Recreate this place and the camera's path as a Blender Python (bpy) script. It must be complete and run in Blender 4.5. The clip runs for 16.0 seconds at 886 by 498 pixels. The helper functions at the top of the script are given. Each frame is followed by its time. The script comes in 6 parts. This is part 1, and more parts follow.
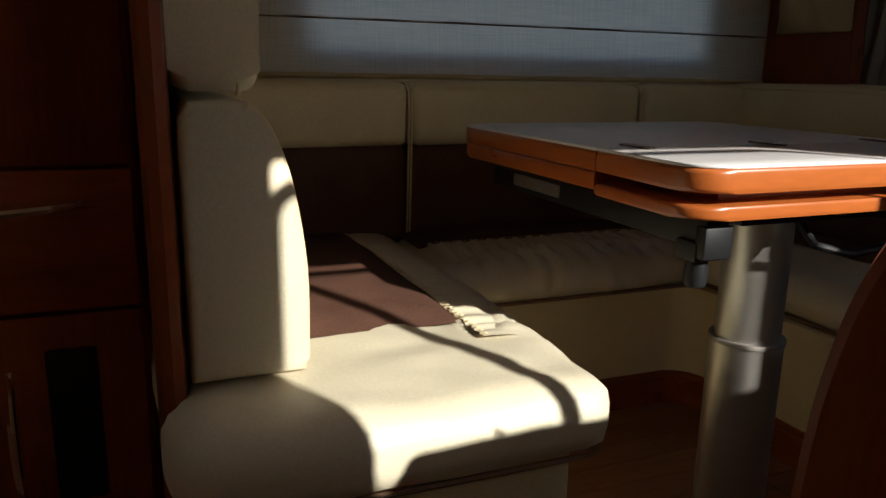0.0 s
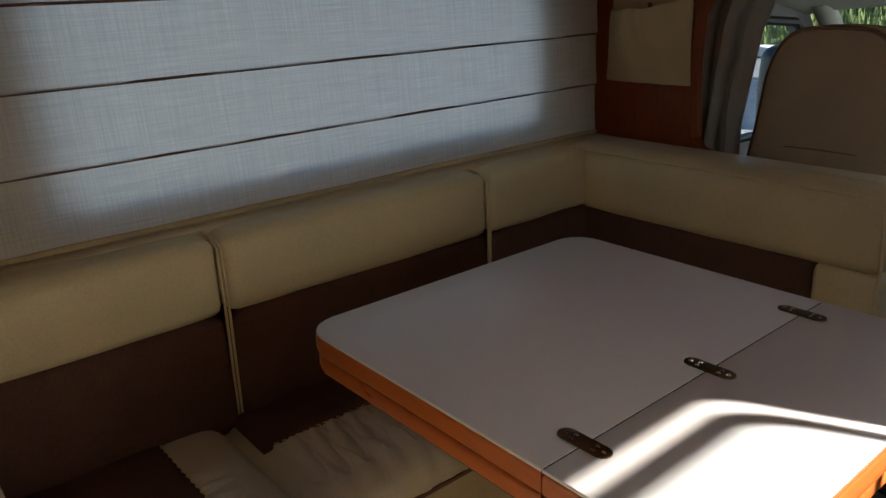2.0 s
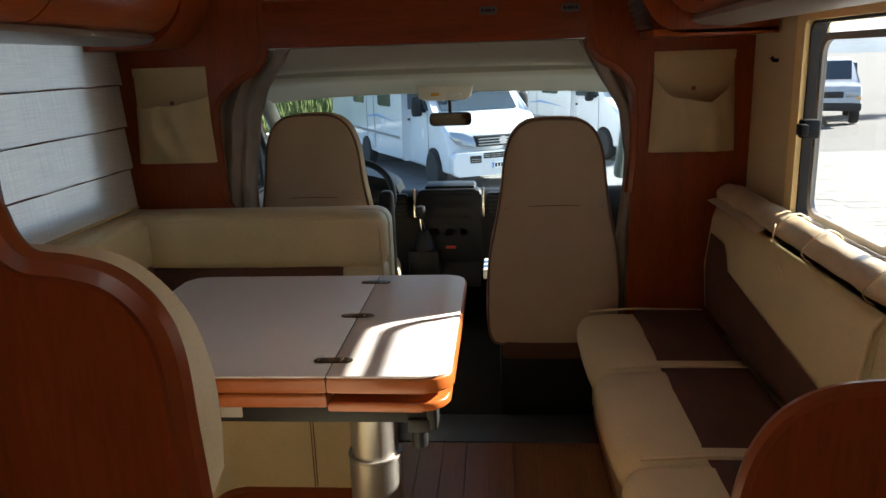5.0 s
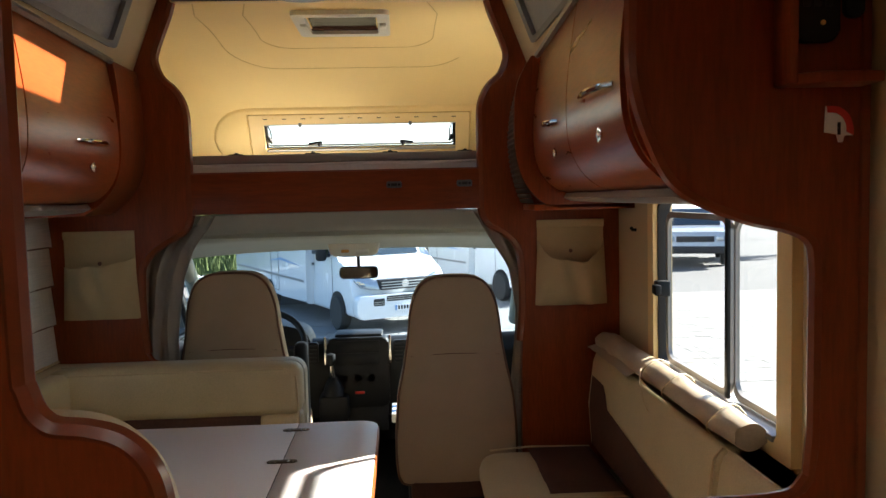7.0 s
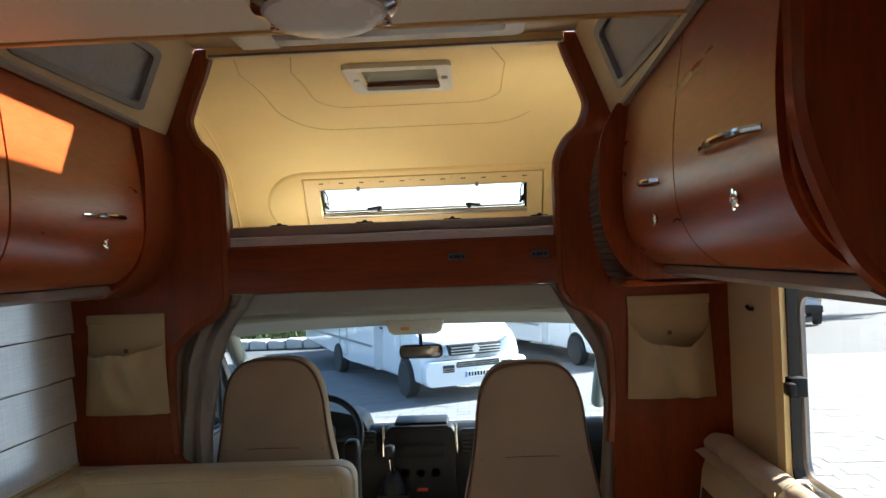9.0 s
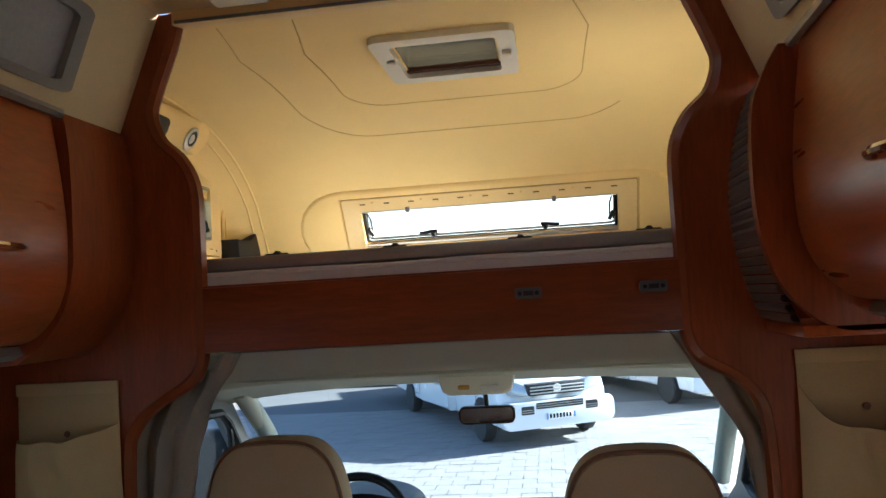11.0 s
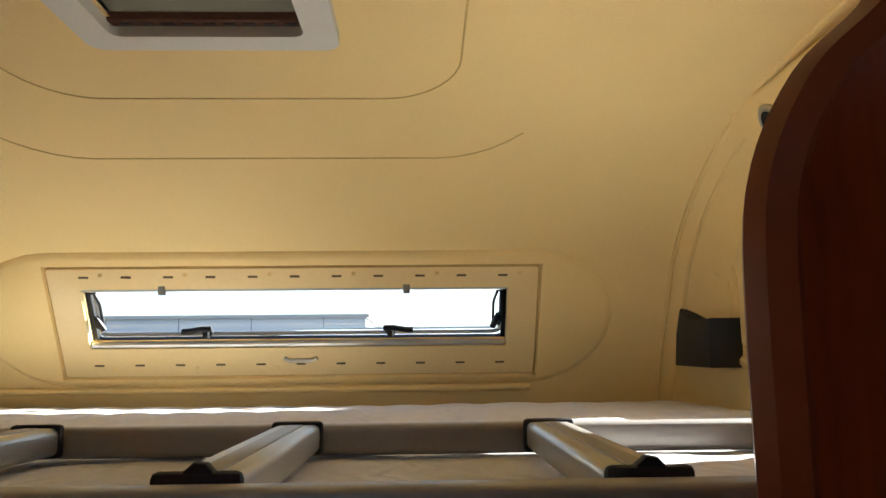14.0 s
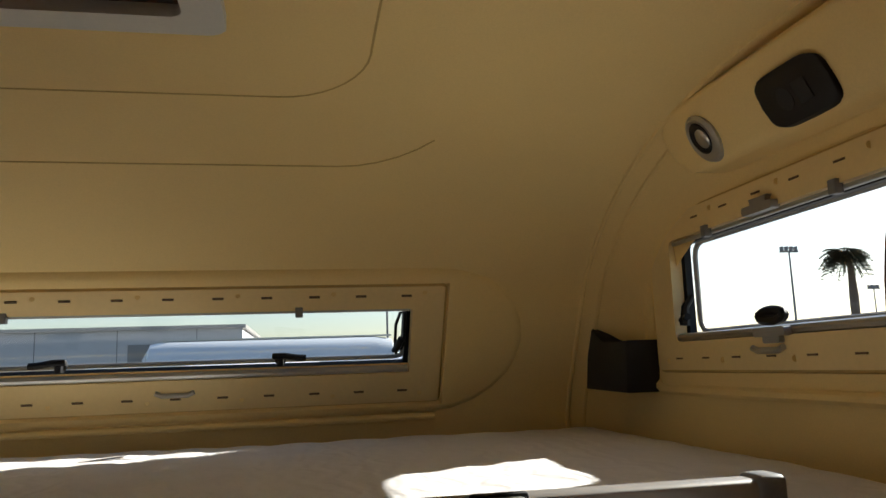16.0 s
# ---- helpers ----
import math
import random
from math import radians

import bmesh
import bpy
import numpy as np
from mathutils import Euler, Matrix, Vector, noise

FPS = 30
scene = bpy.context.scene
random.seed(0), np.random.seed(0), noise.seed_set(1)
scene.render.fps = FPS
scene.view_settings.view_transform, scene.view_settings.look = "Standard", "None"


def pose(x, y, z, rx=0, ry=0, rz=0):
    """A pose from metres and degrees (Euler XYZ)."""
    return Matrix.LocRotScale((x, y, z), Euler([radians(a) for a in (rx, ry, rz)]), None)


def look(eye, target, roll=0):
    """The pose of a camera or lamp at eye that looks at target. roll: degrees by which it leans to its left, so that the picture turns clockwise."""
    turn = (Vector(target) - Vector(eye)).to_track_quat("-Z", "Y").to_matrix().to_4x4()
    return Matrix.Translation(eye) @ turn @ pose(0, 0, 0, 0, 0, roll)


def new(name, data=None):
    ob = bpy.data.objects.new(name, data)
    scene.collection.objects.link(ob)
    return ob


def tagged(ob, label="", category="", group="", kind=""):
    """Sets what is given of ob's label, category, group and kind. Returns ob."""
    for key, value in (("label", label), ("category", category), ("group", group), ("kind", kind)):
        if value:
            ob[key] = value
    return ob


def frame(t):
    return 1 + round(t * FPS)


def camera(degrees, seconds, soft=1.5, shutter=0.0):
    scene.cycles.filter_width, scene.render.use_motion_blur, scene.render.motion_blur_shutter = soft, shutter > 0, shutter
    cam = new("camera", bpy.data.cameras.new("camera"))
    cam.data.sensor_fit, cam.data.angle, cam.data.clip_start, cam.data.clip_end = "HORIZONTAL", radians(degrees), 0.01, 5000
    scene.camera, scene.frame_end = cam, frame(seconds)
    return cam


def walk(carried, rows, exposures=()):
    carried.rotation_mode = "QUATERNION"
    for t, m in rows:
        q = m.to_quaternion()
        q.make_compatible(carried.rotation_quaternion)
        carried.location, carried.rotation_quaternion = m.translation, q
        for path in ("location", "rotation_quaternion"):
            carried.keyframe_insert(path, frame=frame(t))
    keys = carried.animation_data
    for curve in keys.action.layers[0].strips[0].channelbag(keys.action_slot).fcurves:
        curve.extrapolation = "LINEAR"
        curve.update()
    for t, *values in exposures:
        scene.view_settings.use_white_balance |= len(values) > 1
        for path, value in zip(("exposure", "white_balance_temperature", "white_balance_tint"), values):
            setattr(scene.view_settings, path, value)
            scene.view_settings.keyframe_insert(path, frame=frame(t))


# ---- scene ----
cam = camera(61.0, 16.0)
PATH = [
    (0, (0.922, -1.991, 0.863), (-0.878, -1.252, 0.403), 1.1),
    (0.5, (0.763, -1.951, 1.004), (-0.969, -1.087, 0.501), 0.5),
    (1, (0.635, -1.924, 1.101), (-1.007, -0.923, 0.551), -0.1),
    (1.5, (0.505, -1.878, 1.19), (-1.064, -0.788, 0.598), -1.4),
    (2, (0.421, -1.864, 1.282), (-1.048, -0.674, 0.627), -2.4),
    (2.5, (0.376, -1.876, 1.317), (-0.98, -0.575, 0.633), -3.6),
    (3, (0.23, -1.981, 1.284), (-0.885, -0.46, 0.616), -4.7),
    (3.5, (0.184, -2.113, 1.294), (-0.688, -0.447, 0.613), -5.2),
    (4, (0.24, -2.271, 1.284), (-0.43, -0.493, 0.658), -5.5),
    (4.5, (0.285, -2.49, 1.306), (-0.16, -0.618, 0.755), -4.3),
    (5, (0.256, -2.645, 1.338), (0.099, -0.712, 0.847), -1.9),
    (5.2, (0.247, -2.702, 1.345), (0.175, -0.755, 0.903), -1.9),
    (7.3, (0.236, -2.928, 1.45), (0.348, -0.934, 1.346), -1.4),
    (7.5, (0.232, -2.915, 1.461), (0.339, -0.92, 1.376), -1.5),
    (8, (0.244, -2.816, 1.469), (0.303, -0.818, 1.43), -1.8),
    (8.5, (0.26, -2.673, 1.475), (0.251, -0.673, 1.471), -2.1),
    (9, (0.263, -2.499, 1.484), (0.191, -0.5, 1.51), -2.2),
    (9.5, (0.239, -2.329, 1.483), (0.129, -0.333, 1.553), -2.4),
    (9.7, (0.24, -2.25, 1.486), (0.11, -0.256, 1.572), -2.5),
    (11.8, (0.274, -1.368, 1.5), (-0.037, 0.603, 1.626), -3.5),
    (12, (0.272, -1.287, 1.5), (-0.038, 0.685, 1.631), -3.3),
    (12.5, (0.313, -1.04, 1.509), (-0.012, 0.926, 1.679), -2.5),
    (13, (0.359, -0.791, 1.563), (0.081, 1.181, 1.749), -2.0),
    (13.5, (0.351, -0.588, 1.608), (0.211, 1.393, 1.85), -1.6),
    (14, (0.353, -0.416, 1.695), (0.412, 1.562, 1.986), -0.6),
    (14.5, (0.344, -0.317, 1.728), (0.661, 1.624, 2.076), -0.4),
    (15, (0.311, -0.239, 1.742), (0.853, 1.644, 2.105), -0.9),
    (15.5, (0.327, -0.217, 1.749), (0.862, 1.679, 2.079), -1.4),
    (16, (0.316, -0.233, 1.749), (0.690, 1.706, 2.052), -2.0),
]
EXPOSURES = [(0.0, 1.3, 6400, 10), (1.0, 1.85, 6300, 10), (2.0, 2.45, 6450, 10), (2.5, 2.77, 6550, 10), (3.5, 2.75, 6600, 10), (4.5, 2.6, 6650, 10), (5.2, 3.0, 6650, 10), (7.3, 3.05, 6350, 10), (9.0, 3.05, 6150, 10), (12.0, 3.1, 5900, 10), (13.0, 3.0, 5850, 10), (14.0, 2.8, 5850, 10), (14.5, 2.5, 5850, 10), (15.2, 1.6, 6100, 10), (16.0, 1.4, 6150, 10)]
walk(cam, [(t, look(eye, target, roll)) for t, eye, target, roll in PATH], EXPOSURES)

# ---- world, sun and daylight ----
SUN = Vector((1.0, 0.47, 0.55)).normalized()
world = bpy.data.worlds.new("sky_world")
world.use_nodes = True
scene.world = world
_nt = world.node_tree
_sky = _nt.nodes.new("ShaderNodeTexSky")
_sky.sky_type = "NISHITA"
_sky.sun_disc = False
_sky.sun_elevation = math.asin(SUN.z)
_sky.sun_rotation = math.atan2(SUN.x, SUN.y)
_nt.links.new(_sky.outputs[0], _nt.nodes["Background"].inputs[0])
_nt.nodes["Background"].inputs[1].default_value = 0.062
sun = new("sun", bpy.data.lights.new("sun", "SUN"))
sun.data.energy, sun.data.angle, sun.data.color = 5.0, radians(0.6), (1.0, 0.93, 0.82)
sun.matrix_world = look(SUN * 30, (0, 0, 0))

# ---- materials ----
def mat(name, base, rough=0.5, metal=0.0, vary=0.12, scale=6.0, fine=60.0, bump=0.05, stretch=(1, 1, 1), tint=None, coat=0.0, spec=0.5, per_piece=0.0, rvar=0.07):
    """A surface with slow stains, fine grain and relief. stretch lengthens the grain."""
    m = bpy.data.materials.new(name)
    m.use_nodes = True
    nt = m.node_tree
    b = nt.nodes["Principled BSDF"]
    b.inputs["Roughness"].default_value, b.inputs["Metallic"].default_value = rough, metal
    b.inputs["Coat Weight"].default_value = coat
    b.inputs["Specular IOR Level"].default_value = spec
    co = nt.nodes.new("ShaderNodeTexCoord")
    mp = nt.nodes.new("ShaderNodeMapping")
    mp.inputs["Scale"].default_value = stretch
    nt.links.new(co.outputs["Object"], mp.inputs[0])
    n1, n2 = nt.nodes.new("ShaderNodeTexNoise"), nt.nodes.new("ShaderNodeTexNoise")
    n1.inputs["Scale"].default_value, n2.inputs["Scale"].default_value = scale, fine
    n1.inputs["Detail"].default_value, n2.inputs["Detail"].default_value = 4, 6
    nt.links.new(mp.outputs[0], n1.inputs[0]), nt.links.new(mp.outputs[0], n2.inputs[0])
    add = nt.nodes.new("ShaderNodeMath")
    add.operation = "ADD"
    nt.links.new(n1.outputs[0], add.inputs[0]), nt.links.new(n2.outputs[0], add.inputs[1])
    rng = nt.nodes.new("ShaderNodeMapRange")
    rng.inputs[1].default_value, rng.inputs[2].default_value = 0.6, 1.4
    nt.links.new(add.outputs[0], rng.inputs[0])
    mix = nt.nodes.new("ShaderNodeMix")
    mix.data_type = "RGBA"
    dark = [c * (1 - vary) for c in base] if tint is None else tint
    lite = [min(1, c * (1 + vary)) for c in base]
    mix.inputs["A"].default_value, mix.inputs["B"].default_value = (*dark, 1), (*lite, 1)
    nt.links.new(rng.outputs[0], mix.inputs["Factor"])
    out = mix.outputs["Result"]
    if per_piece:
        info = nt.nodes.new("ShaderNodeObjectInfo")
        r2 = nt.nodes.new("ShaderNodeMapRange")
        r2.inputs[3].default_value, r2.inputs[4].default_value = 1 - per_piece, 1 + per_piece
        nt.links.new(info.outputs["Random"], r2.inputs[0])
        hs = nt.nodes.new("ShaderNodeHueSaturation")
        nt.links.new(r2.outputs[0], hs.inputs["Value"]), nt.links.new(out, hs.inputs["Color"])
        out = hs.outputs[0]
    nt.links.new(out, b.inputs["Base Color"])
    rr = nt.nodes.new("ShaderNodeMapRange")
    rr.inputs[3].default_value, rr.inputs[4].default_value = max(0.02, rough - rvar), min(1, rough + rvar)
    nt.links.new(n1.outputs[0], rr.inputs[0]), nt.links.new(rr.outputs[0], b.inputs["Roughness"])
    if bump:
        bp = nt.nodes.new("ShaderNodeBump")
        bp.inputs["Strength"].default_value, bp.inputs["Distance"].default_value = bump, 0.004
        nt.links.new(n2.outputs[0], bp.inputs["Height"]), nt.links.new(bp.outputs[0], b.inputs["Normal"])
    return m


def glow(name, colour, strength):
    m = bpy.data.materials.new(name)
    m.use_nodes = True
    b = m.node_tree.nodes["Principled BSDF"]
    b.inputs["Base Color"].default_value = (*colour, 1)
    b.inputs["Emission Color"].default_value = (*colour, 1)
    b.inputs["Emission Strength"].default_value = strength
    return m


def pane_glass(name, tint, gloss):
    """A thin pane: clear, with a little mirror gloss."""
    m = bpy.data.materials.new(name)
    m.use_nodes = True
    nt = m.node_tree
    nt.nodes.clear()
    out, mx = nt.nodes.new("ShaderNodeOutputMaterial"), nt.nodes.new("ShaderNodeMixShader")
    tr, gl = nt.nodes.new("ShaderNodeBsdfTransparent"), nt.nodes.new("ShaderNodeBsdfGlossy")
    tr.inputs[0].default_value = (*tint, 1)
    gl.inputs["Roughness"].default_value = 0.03
    mx.inputs[0].default_value = gloss
    nt.links.new(tr.outputs[0], mx.inputs[1]), nt.links.new(gl.outputs[0], mx.inputs[2]), nt.links.new(mx.outputs[0], out.inputs[0])
    return m


def cloth(name, base, through_light, weave=420.0):
    """Woven cloth that lets some daylight through, with slubs along both threads."""
    m = mat(name, base, 0.9, vary=0.05, scale=9, fine=120, bump=0.15, spec=0.15)
    nt = m.node_tree
    b = nt.nodes["Principled BSDF"]
    co = nt.nodes.new("ShaderNodeTexCoord")
    threads = []
    for st in ((1, 4, 170), (1, 190, 3)):
        mp, n = nt.nodes.new("ShaderNodeMapping"), nt.nodes.new("ShaderNodeTexNoise")
        mp.inputs["Scale"].default_value = st
        n.inputs["Scale"].default_value, n.inputs["Detail"].default_value = 2.0, 3
        nt.links.new(co.outputs["Object"], mp.inputs[0]), nt.links.new(mp.outputs[0], n.inputs[0])
        threads.append(n)
    mul = nt.nodes.new("ShaderNodeMath")
    mul.operation = "MULTIPLY"
    nt.links.new(threads[0].outputs[0], mul.inputs[0]), nt.links.new(threads[1].outputs[0], mul.inputs[1])
    rng = nt.nodes.new("ShaderNodeMapRange")
    rng.inputs[1].default_value, rng.inputs[2].default_value, rng.inputs[3].default_value, rng.inputs[4].default_value = 0.12, 0.4, 0.84, 1.07
    nt.links.new(mul.outputs[0], rng.inputs[0])
    tr, mx = nt.nodes.new("ShaderNodeBsdfTranslucent"), nt.nodes.new("ShaderNodeMixShader")
    hs = nt.nodes.new("ShaderNodeHueSaturation")
    hs.inputs["Color"].default_value = (*base, 1)
    nt.links.new(rng.outputs[0], hs.inputs["Value"]), nt.links.new(hs.outputs[0], tr.inputs[0])
    link = [l for l in nt.links if l.to_socket == b.inputs["Base Color"]][0].from_socket
    h2 = nt.nodes.new("ShaderNodeHueSaturation")
    nt.links.new(link, h2.inputs["Color"]), nt.links.new(rng.outputs[0], h2.inputs["Value"]), nt.links.new(h2.outputs[0], b.inputs["Base Color"])
    mx.inputs[0].default_value = through_light
    out = nt.nodes["Material Output"]
    nt.links.new(b.outputs[0], mx.inputs[1]), nt.links.new(tr.outputs[0], mx.inputs[2]), nt.links.new(mx.outputs[0], out.inputs[0])
    return m


WOOD = mat("cherry_laminate", (0.24, 0.048, 0.0095), 0.38, vary=0.3, scale=3, fine=22, bump=0.02, stretch=(6, 6, 0.7), spec=0.3)
WOOD_X = mat("cherry_laminate_across", (0.225, 0.045, 0.009), 0.4, vary=0.3, scale=3, fine=22, bump=0.02, stretch=(0.7, 6, 6), spec=0.3)
WOOD_Y = mat("cherry_laminate_along", (0.32, 0.066, 0.013), 0.3, vary=0.3, scale=3, fine=22, bump=0.02, stretch=(6, 0.7, 6), spec=0.4)
EDGE = mat("orange_wood_lipping", (0.41, 0.105, 0.022), 0.3, vary=0.14, scale=4, fine=25, bump=0.02, stretch=(1, 1, 5), coat=0.2)
PINE = mat("light_wood_strip", (0.62, 0.40, 0.16), 0.4, vary=0.12, scale=4, fine=25, bump=0.02, stretch=(0.6, 5, 5))
LIP = mat("polished_cherry_lipping", (0.22, 0.05, 0.013), 0.32, vary=0.15, scale=4, fine=25, bump=0.01, coat=0.12, spec=0.35)
FLOORWOOD = mat("cherry_floor_board", (0.24, 0.095, 0.038), 0.4, vary=0.3, scale=2, fine=14, bump=0.03, stretch=(8, 0.8, 1), per_piece=0.12)
LEATHER = mat("cream_leather", (0.61, 0.49, 0.275), 0.5, vary=0.14, scale=5, fine=230, bump=0.12)
LEATHER_PALE = mat("pale_cream_leather", (0.64, 0.56, 0.41), 0.48, vary=0.10, scale=5, fine=230, bump=0.12)
BROWN = mat("brown_suede", (0.10, 0.046, 0.03), 0.8, vary=0.3, scale=9, fine=190, bump=0.15, spec=0.2)
SEATCLOTH = mat("beige_cab_seat_cover", (0.45, 0.34, 0.22), 0.8, vary=0.07, scale=8, fine=300, bump=0.2, spec=0.2)
PIPING = mat("pale_piping", (0.66, 0.52, 0.3), 0.6, vary=0.1)
PIPING_BROWN = mat("brown_piping", (0.18, 0.09, 0.05), 0.6, vary=0.1)
YELLOW = mat("cream_yellow_moulding", (0.94, 0.70, 0.30), 0.62, vary=0.05, scale=3, fine=260, bump=0.14, spec=0.3)
YELLOW_FRAME = mat("cream_yellow_frame", (0.90, 0.68, 0.32), 0.4, vary=0.04, scale=5, fine=90, bump=0.02)
CREAM = mat("cream_wall_panel", (0.66, 0.52, 0.3), 0.55, vary=0.06, scale=4, fine=200, bump=0.05)
CEILING = mat("pale_ceiling_panel", (0.72, 0.66, 0.54), 0.6, vary=0.04, scale=3, fine=200, bump=0.03)
TABLETOP = mat("white_laminate", (0.72, 0.68, 0.67), 0.36, vary=0.015, scale=5, fine=260, bump=0.01, rvar=0.02)
BLIND = cloth("pale_woven_blind", (0.80, 0.75, 0.69), 0.53)
CANVAS = mat("cream_canvas", (0.52, 0.40, 0.22), 0.85, vary=0.08, scale=10, fine=300, bump=0.2, spec=0.2)
CURTAIN = mat("taupe_curtain", (0.36, 0.32, 0.275), 0.9, vary=0.12, scale=10, fine=260, bump=0.2, spec=0.15)
SATIN = mat("tan_satin_roll", (0.50, 0.39, 0.26), 0.32, vary=0.12, scale=10, fine=120, bump=0.1)
QUILT = mat("pale_quilted_mattress", (0.78, 0.75, 0.73), 0.85, vary=0.05, scale=10, fine=180, bump=0.3, spec=0.2)
_nt2 = QUILT.node_tree
_wav, _bmp, _crd = _nt2.nodes.new("ShaderNodeTexWave"), _nt2.nodes.new("ShaderNodeBump"), _nt2.nodes.new("ShaderNodeTexCoord")
_wav.inputs["Scale"].default_value, _wav.inputs["Distortion"].default_value, _wav.inputs["Detail Scale"].default_value = 7.0, 9.0, 1.6
_bmp.inputs["Strength"].default_value, _bmp.inputs["Distance"].default_value = 0.3, 0.005
_nt2.links.new(_crd.outputs["Object"], _wav.inputs[0]), _nt2.links.new(_wav.outputs["Fac"], _bmp.inputs["Height"])
_nt2.links.new(_bmp.outputs[0], _nt2.nodes["Principled BSDF"].inputs["Normal"])
ALU = mat("brushed_aluminium", (0.5, 0.49, 0.46), 0.36, metal=0.85, vary=0.08, scale=8, fine=160, bump=0.02, stretch=(1, 1, 8))
ALU_GREY = mat("grey_anodised_rail", (0.33, 0.31, 0.29), 0.4, metal=0.5, vary=0.08, scale=8, fine=90, bump=0.02)
CHROME = mat("chrome", (0.82, 0.8, 0.77), 0.1, metal=1.0, vary=0.03, bump=0)
BLACK = mat("black_plastic", (0.01, 0.01, 0.011), 0.5, vary=0.15, scale=9, fine=260, bump=0.05, spec=0.3)
DARK = mat("dark_grey_plastic", (0.024, 0.024, 0.026), 0.55, vary=0.12, scale=9, fine=260, bump=0.06, spec=0.3)
GREYPL = mat("mid_grey_plastic", (0.2, 0.2, 0.2), 0.5, vary=0.1, scale=9, fine=200, bump=0.04)
TREAD = mat("dark_ribbed_tread", (0.07, 0.075, 0.08), 0.4, metal=0.4, vary=0.2, scale=12, fine=120, bump=0.2)
HEADLINER = mat("pale_grey_headliner", (0.46, 0.47, 0.41), 0.85, vary=0.06, scale=6, fine=300, bump=0.12)
PALEPL = mat("pale_plastic", (0.7, 0.68, 0.62), 0.4, vary=0.04, scale=6, fine=160, bump=0.02)
RUBBER = mat("black_rubber", (0.02, 0.02, 0.02), 0.75, vary=0.2, scale=12, fine=120, bump=0.1)
CARPET = mat("black_cab_carpet", (0.02, 0.019, 0.018), 0.95, vary=0.3, scale=12, fine=300, bump=0.5, spec=0.1)
TAMBOUR = mat("grey_tambour_slat", (0.17, 0.155, 0.145), 0.32, metal=0.3, vary=0.06, scale=8, fine=120, bump=0.02)
GLASS = pane_glass("clear_glass", (0.93, 0.96, 0.96), 0.05)
WSGLASS = pane_glass("tinted_windscreen", (0.64, 0.76, 0.84), 0.05)
GREYBLIND = mat("closed_grey_pleat", (0.26, 0.26, 0.28), 0.45, vary=0.12, scale=14, fine=90, bump=0.3)
OPAL = cloth("opal_acrylic", (0.8, 0.8, 0.76), 0.85)
SCREEN = pane_glass("olive_fly_screen", (0.085, 0.072, 0.05), 0.02)
WINGLASS = pane_glass("tinted_side_glass", (0.68, 0.72, 0.74), 0.06)
SMOKED = pane_glass("smoked_roof_glass", (0.6, 0.6, 0.56), 0.1)
MIRROR = mat("dimmed_mirror_glass", (0.2, 0.2, 0.21), 0.03, metal=1.0, vary=0.01, bump=0)
LAMPGLASS = mat("frosted_lamp_glass", (0.72, 0.72, 0.7), 0.25, vary=0.03, bump=0.02)
AMBER = mat("amber_lens", (0.7, 0.36, 0.1), 0.2, vary=0.05, bump=0)
RED = mat("red_switch", (0.6, 0.03, 0.02), 0.35, vary=0.05, bump=0)
WHITE = mat("white_enamel", (0.8, 0.8, 0.78), 0.35, vary=0.03, bump=0)


# ---- building tools ----
def link(name, bm, material, smooth=True):
    """A bmesh as one object; it is smooth but for sharp edges."""
    bmesh.ops.recalc_face_normals(bm, faces=bm.faces)
    for f in bm.faces:
        f.smooth = smooth
    if smooth:
        for e in bm.edges:
            if len(e.link_faces) == 2 and e.calc_face_angle(0) > 0.7:
                e.smooth = False
    me = bpy.data.meshes.new(name)
    bm.to_mesh(me)
    bm.free()
    for one in material if isinstance(material, (list, tuple)) else [material]:
        me.materials.append(one)
    return new(name, me)


def thing(name, at, label, category, group="", kind=""):
    """An Empty at a thing's base, to which its parts are tied."""
    ob = new(name)
    ob.location = at
    ob.empty_display_size = 0.05
    return tagged(ob, label, category, group, kind)


def tie(ob, parent):
    base = Vector((0, 0, 0))
    up = parent
    while up:
        base += Vector(up.location) if up.type == "EMPTY" else Vector((0, 0, 0))
        up = up.parent
    ob.parent = parent
    ob.matrix_parent_inverse = Matrix.Translation(-base) if parent.type == "EMPTY" else Matrix.Identity(4)
    return ob


def part(name, bm, material, parent, label="", smooth=True):
    return tagged(tie(link(name, bm, material, smooth), parent), label)


def structure(name, bm, material, label, category, smooth=True):
    return tagged(link(name, bm, material, smooth), label, category, kind="structure")


def box(x0, x1, y0, y1, z0, z1, r=0.0, seg=2, bm=None):
    bm = bm or bmesh.new()
    vs = [bm.verts.new((x, y, z)) for x in (x0, x1) for y in (y0, y1) for z in (z0, z1)]
    fs = [bm.faces.new([vs[i] for i in q]) for q in ((0, 1, 3, 2), (4, 6, 7, 5), (0, 4, 5, 1), (2, 3, 7, 6), (0, 2, 6, 4), (1, 5, 7, 3))]
    if r:
        bmesh.ops.bevel(bm, geom=list({e for f in fs for e in f.edges}), offset=r, segments=seg, profile=0.5, affect="EDGES")
    return bm


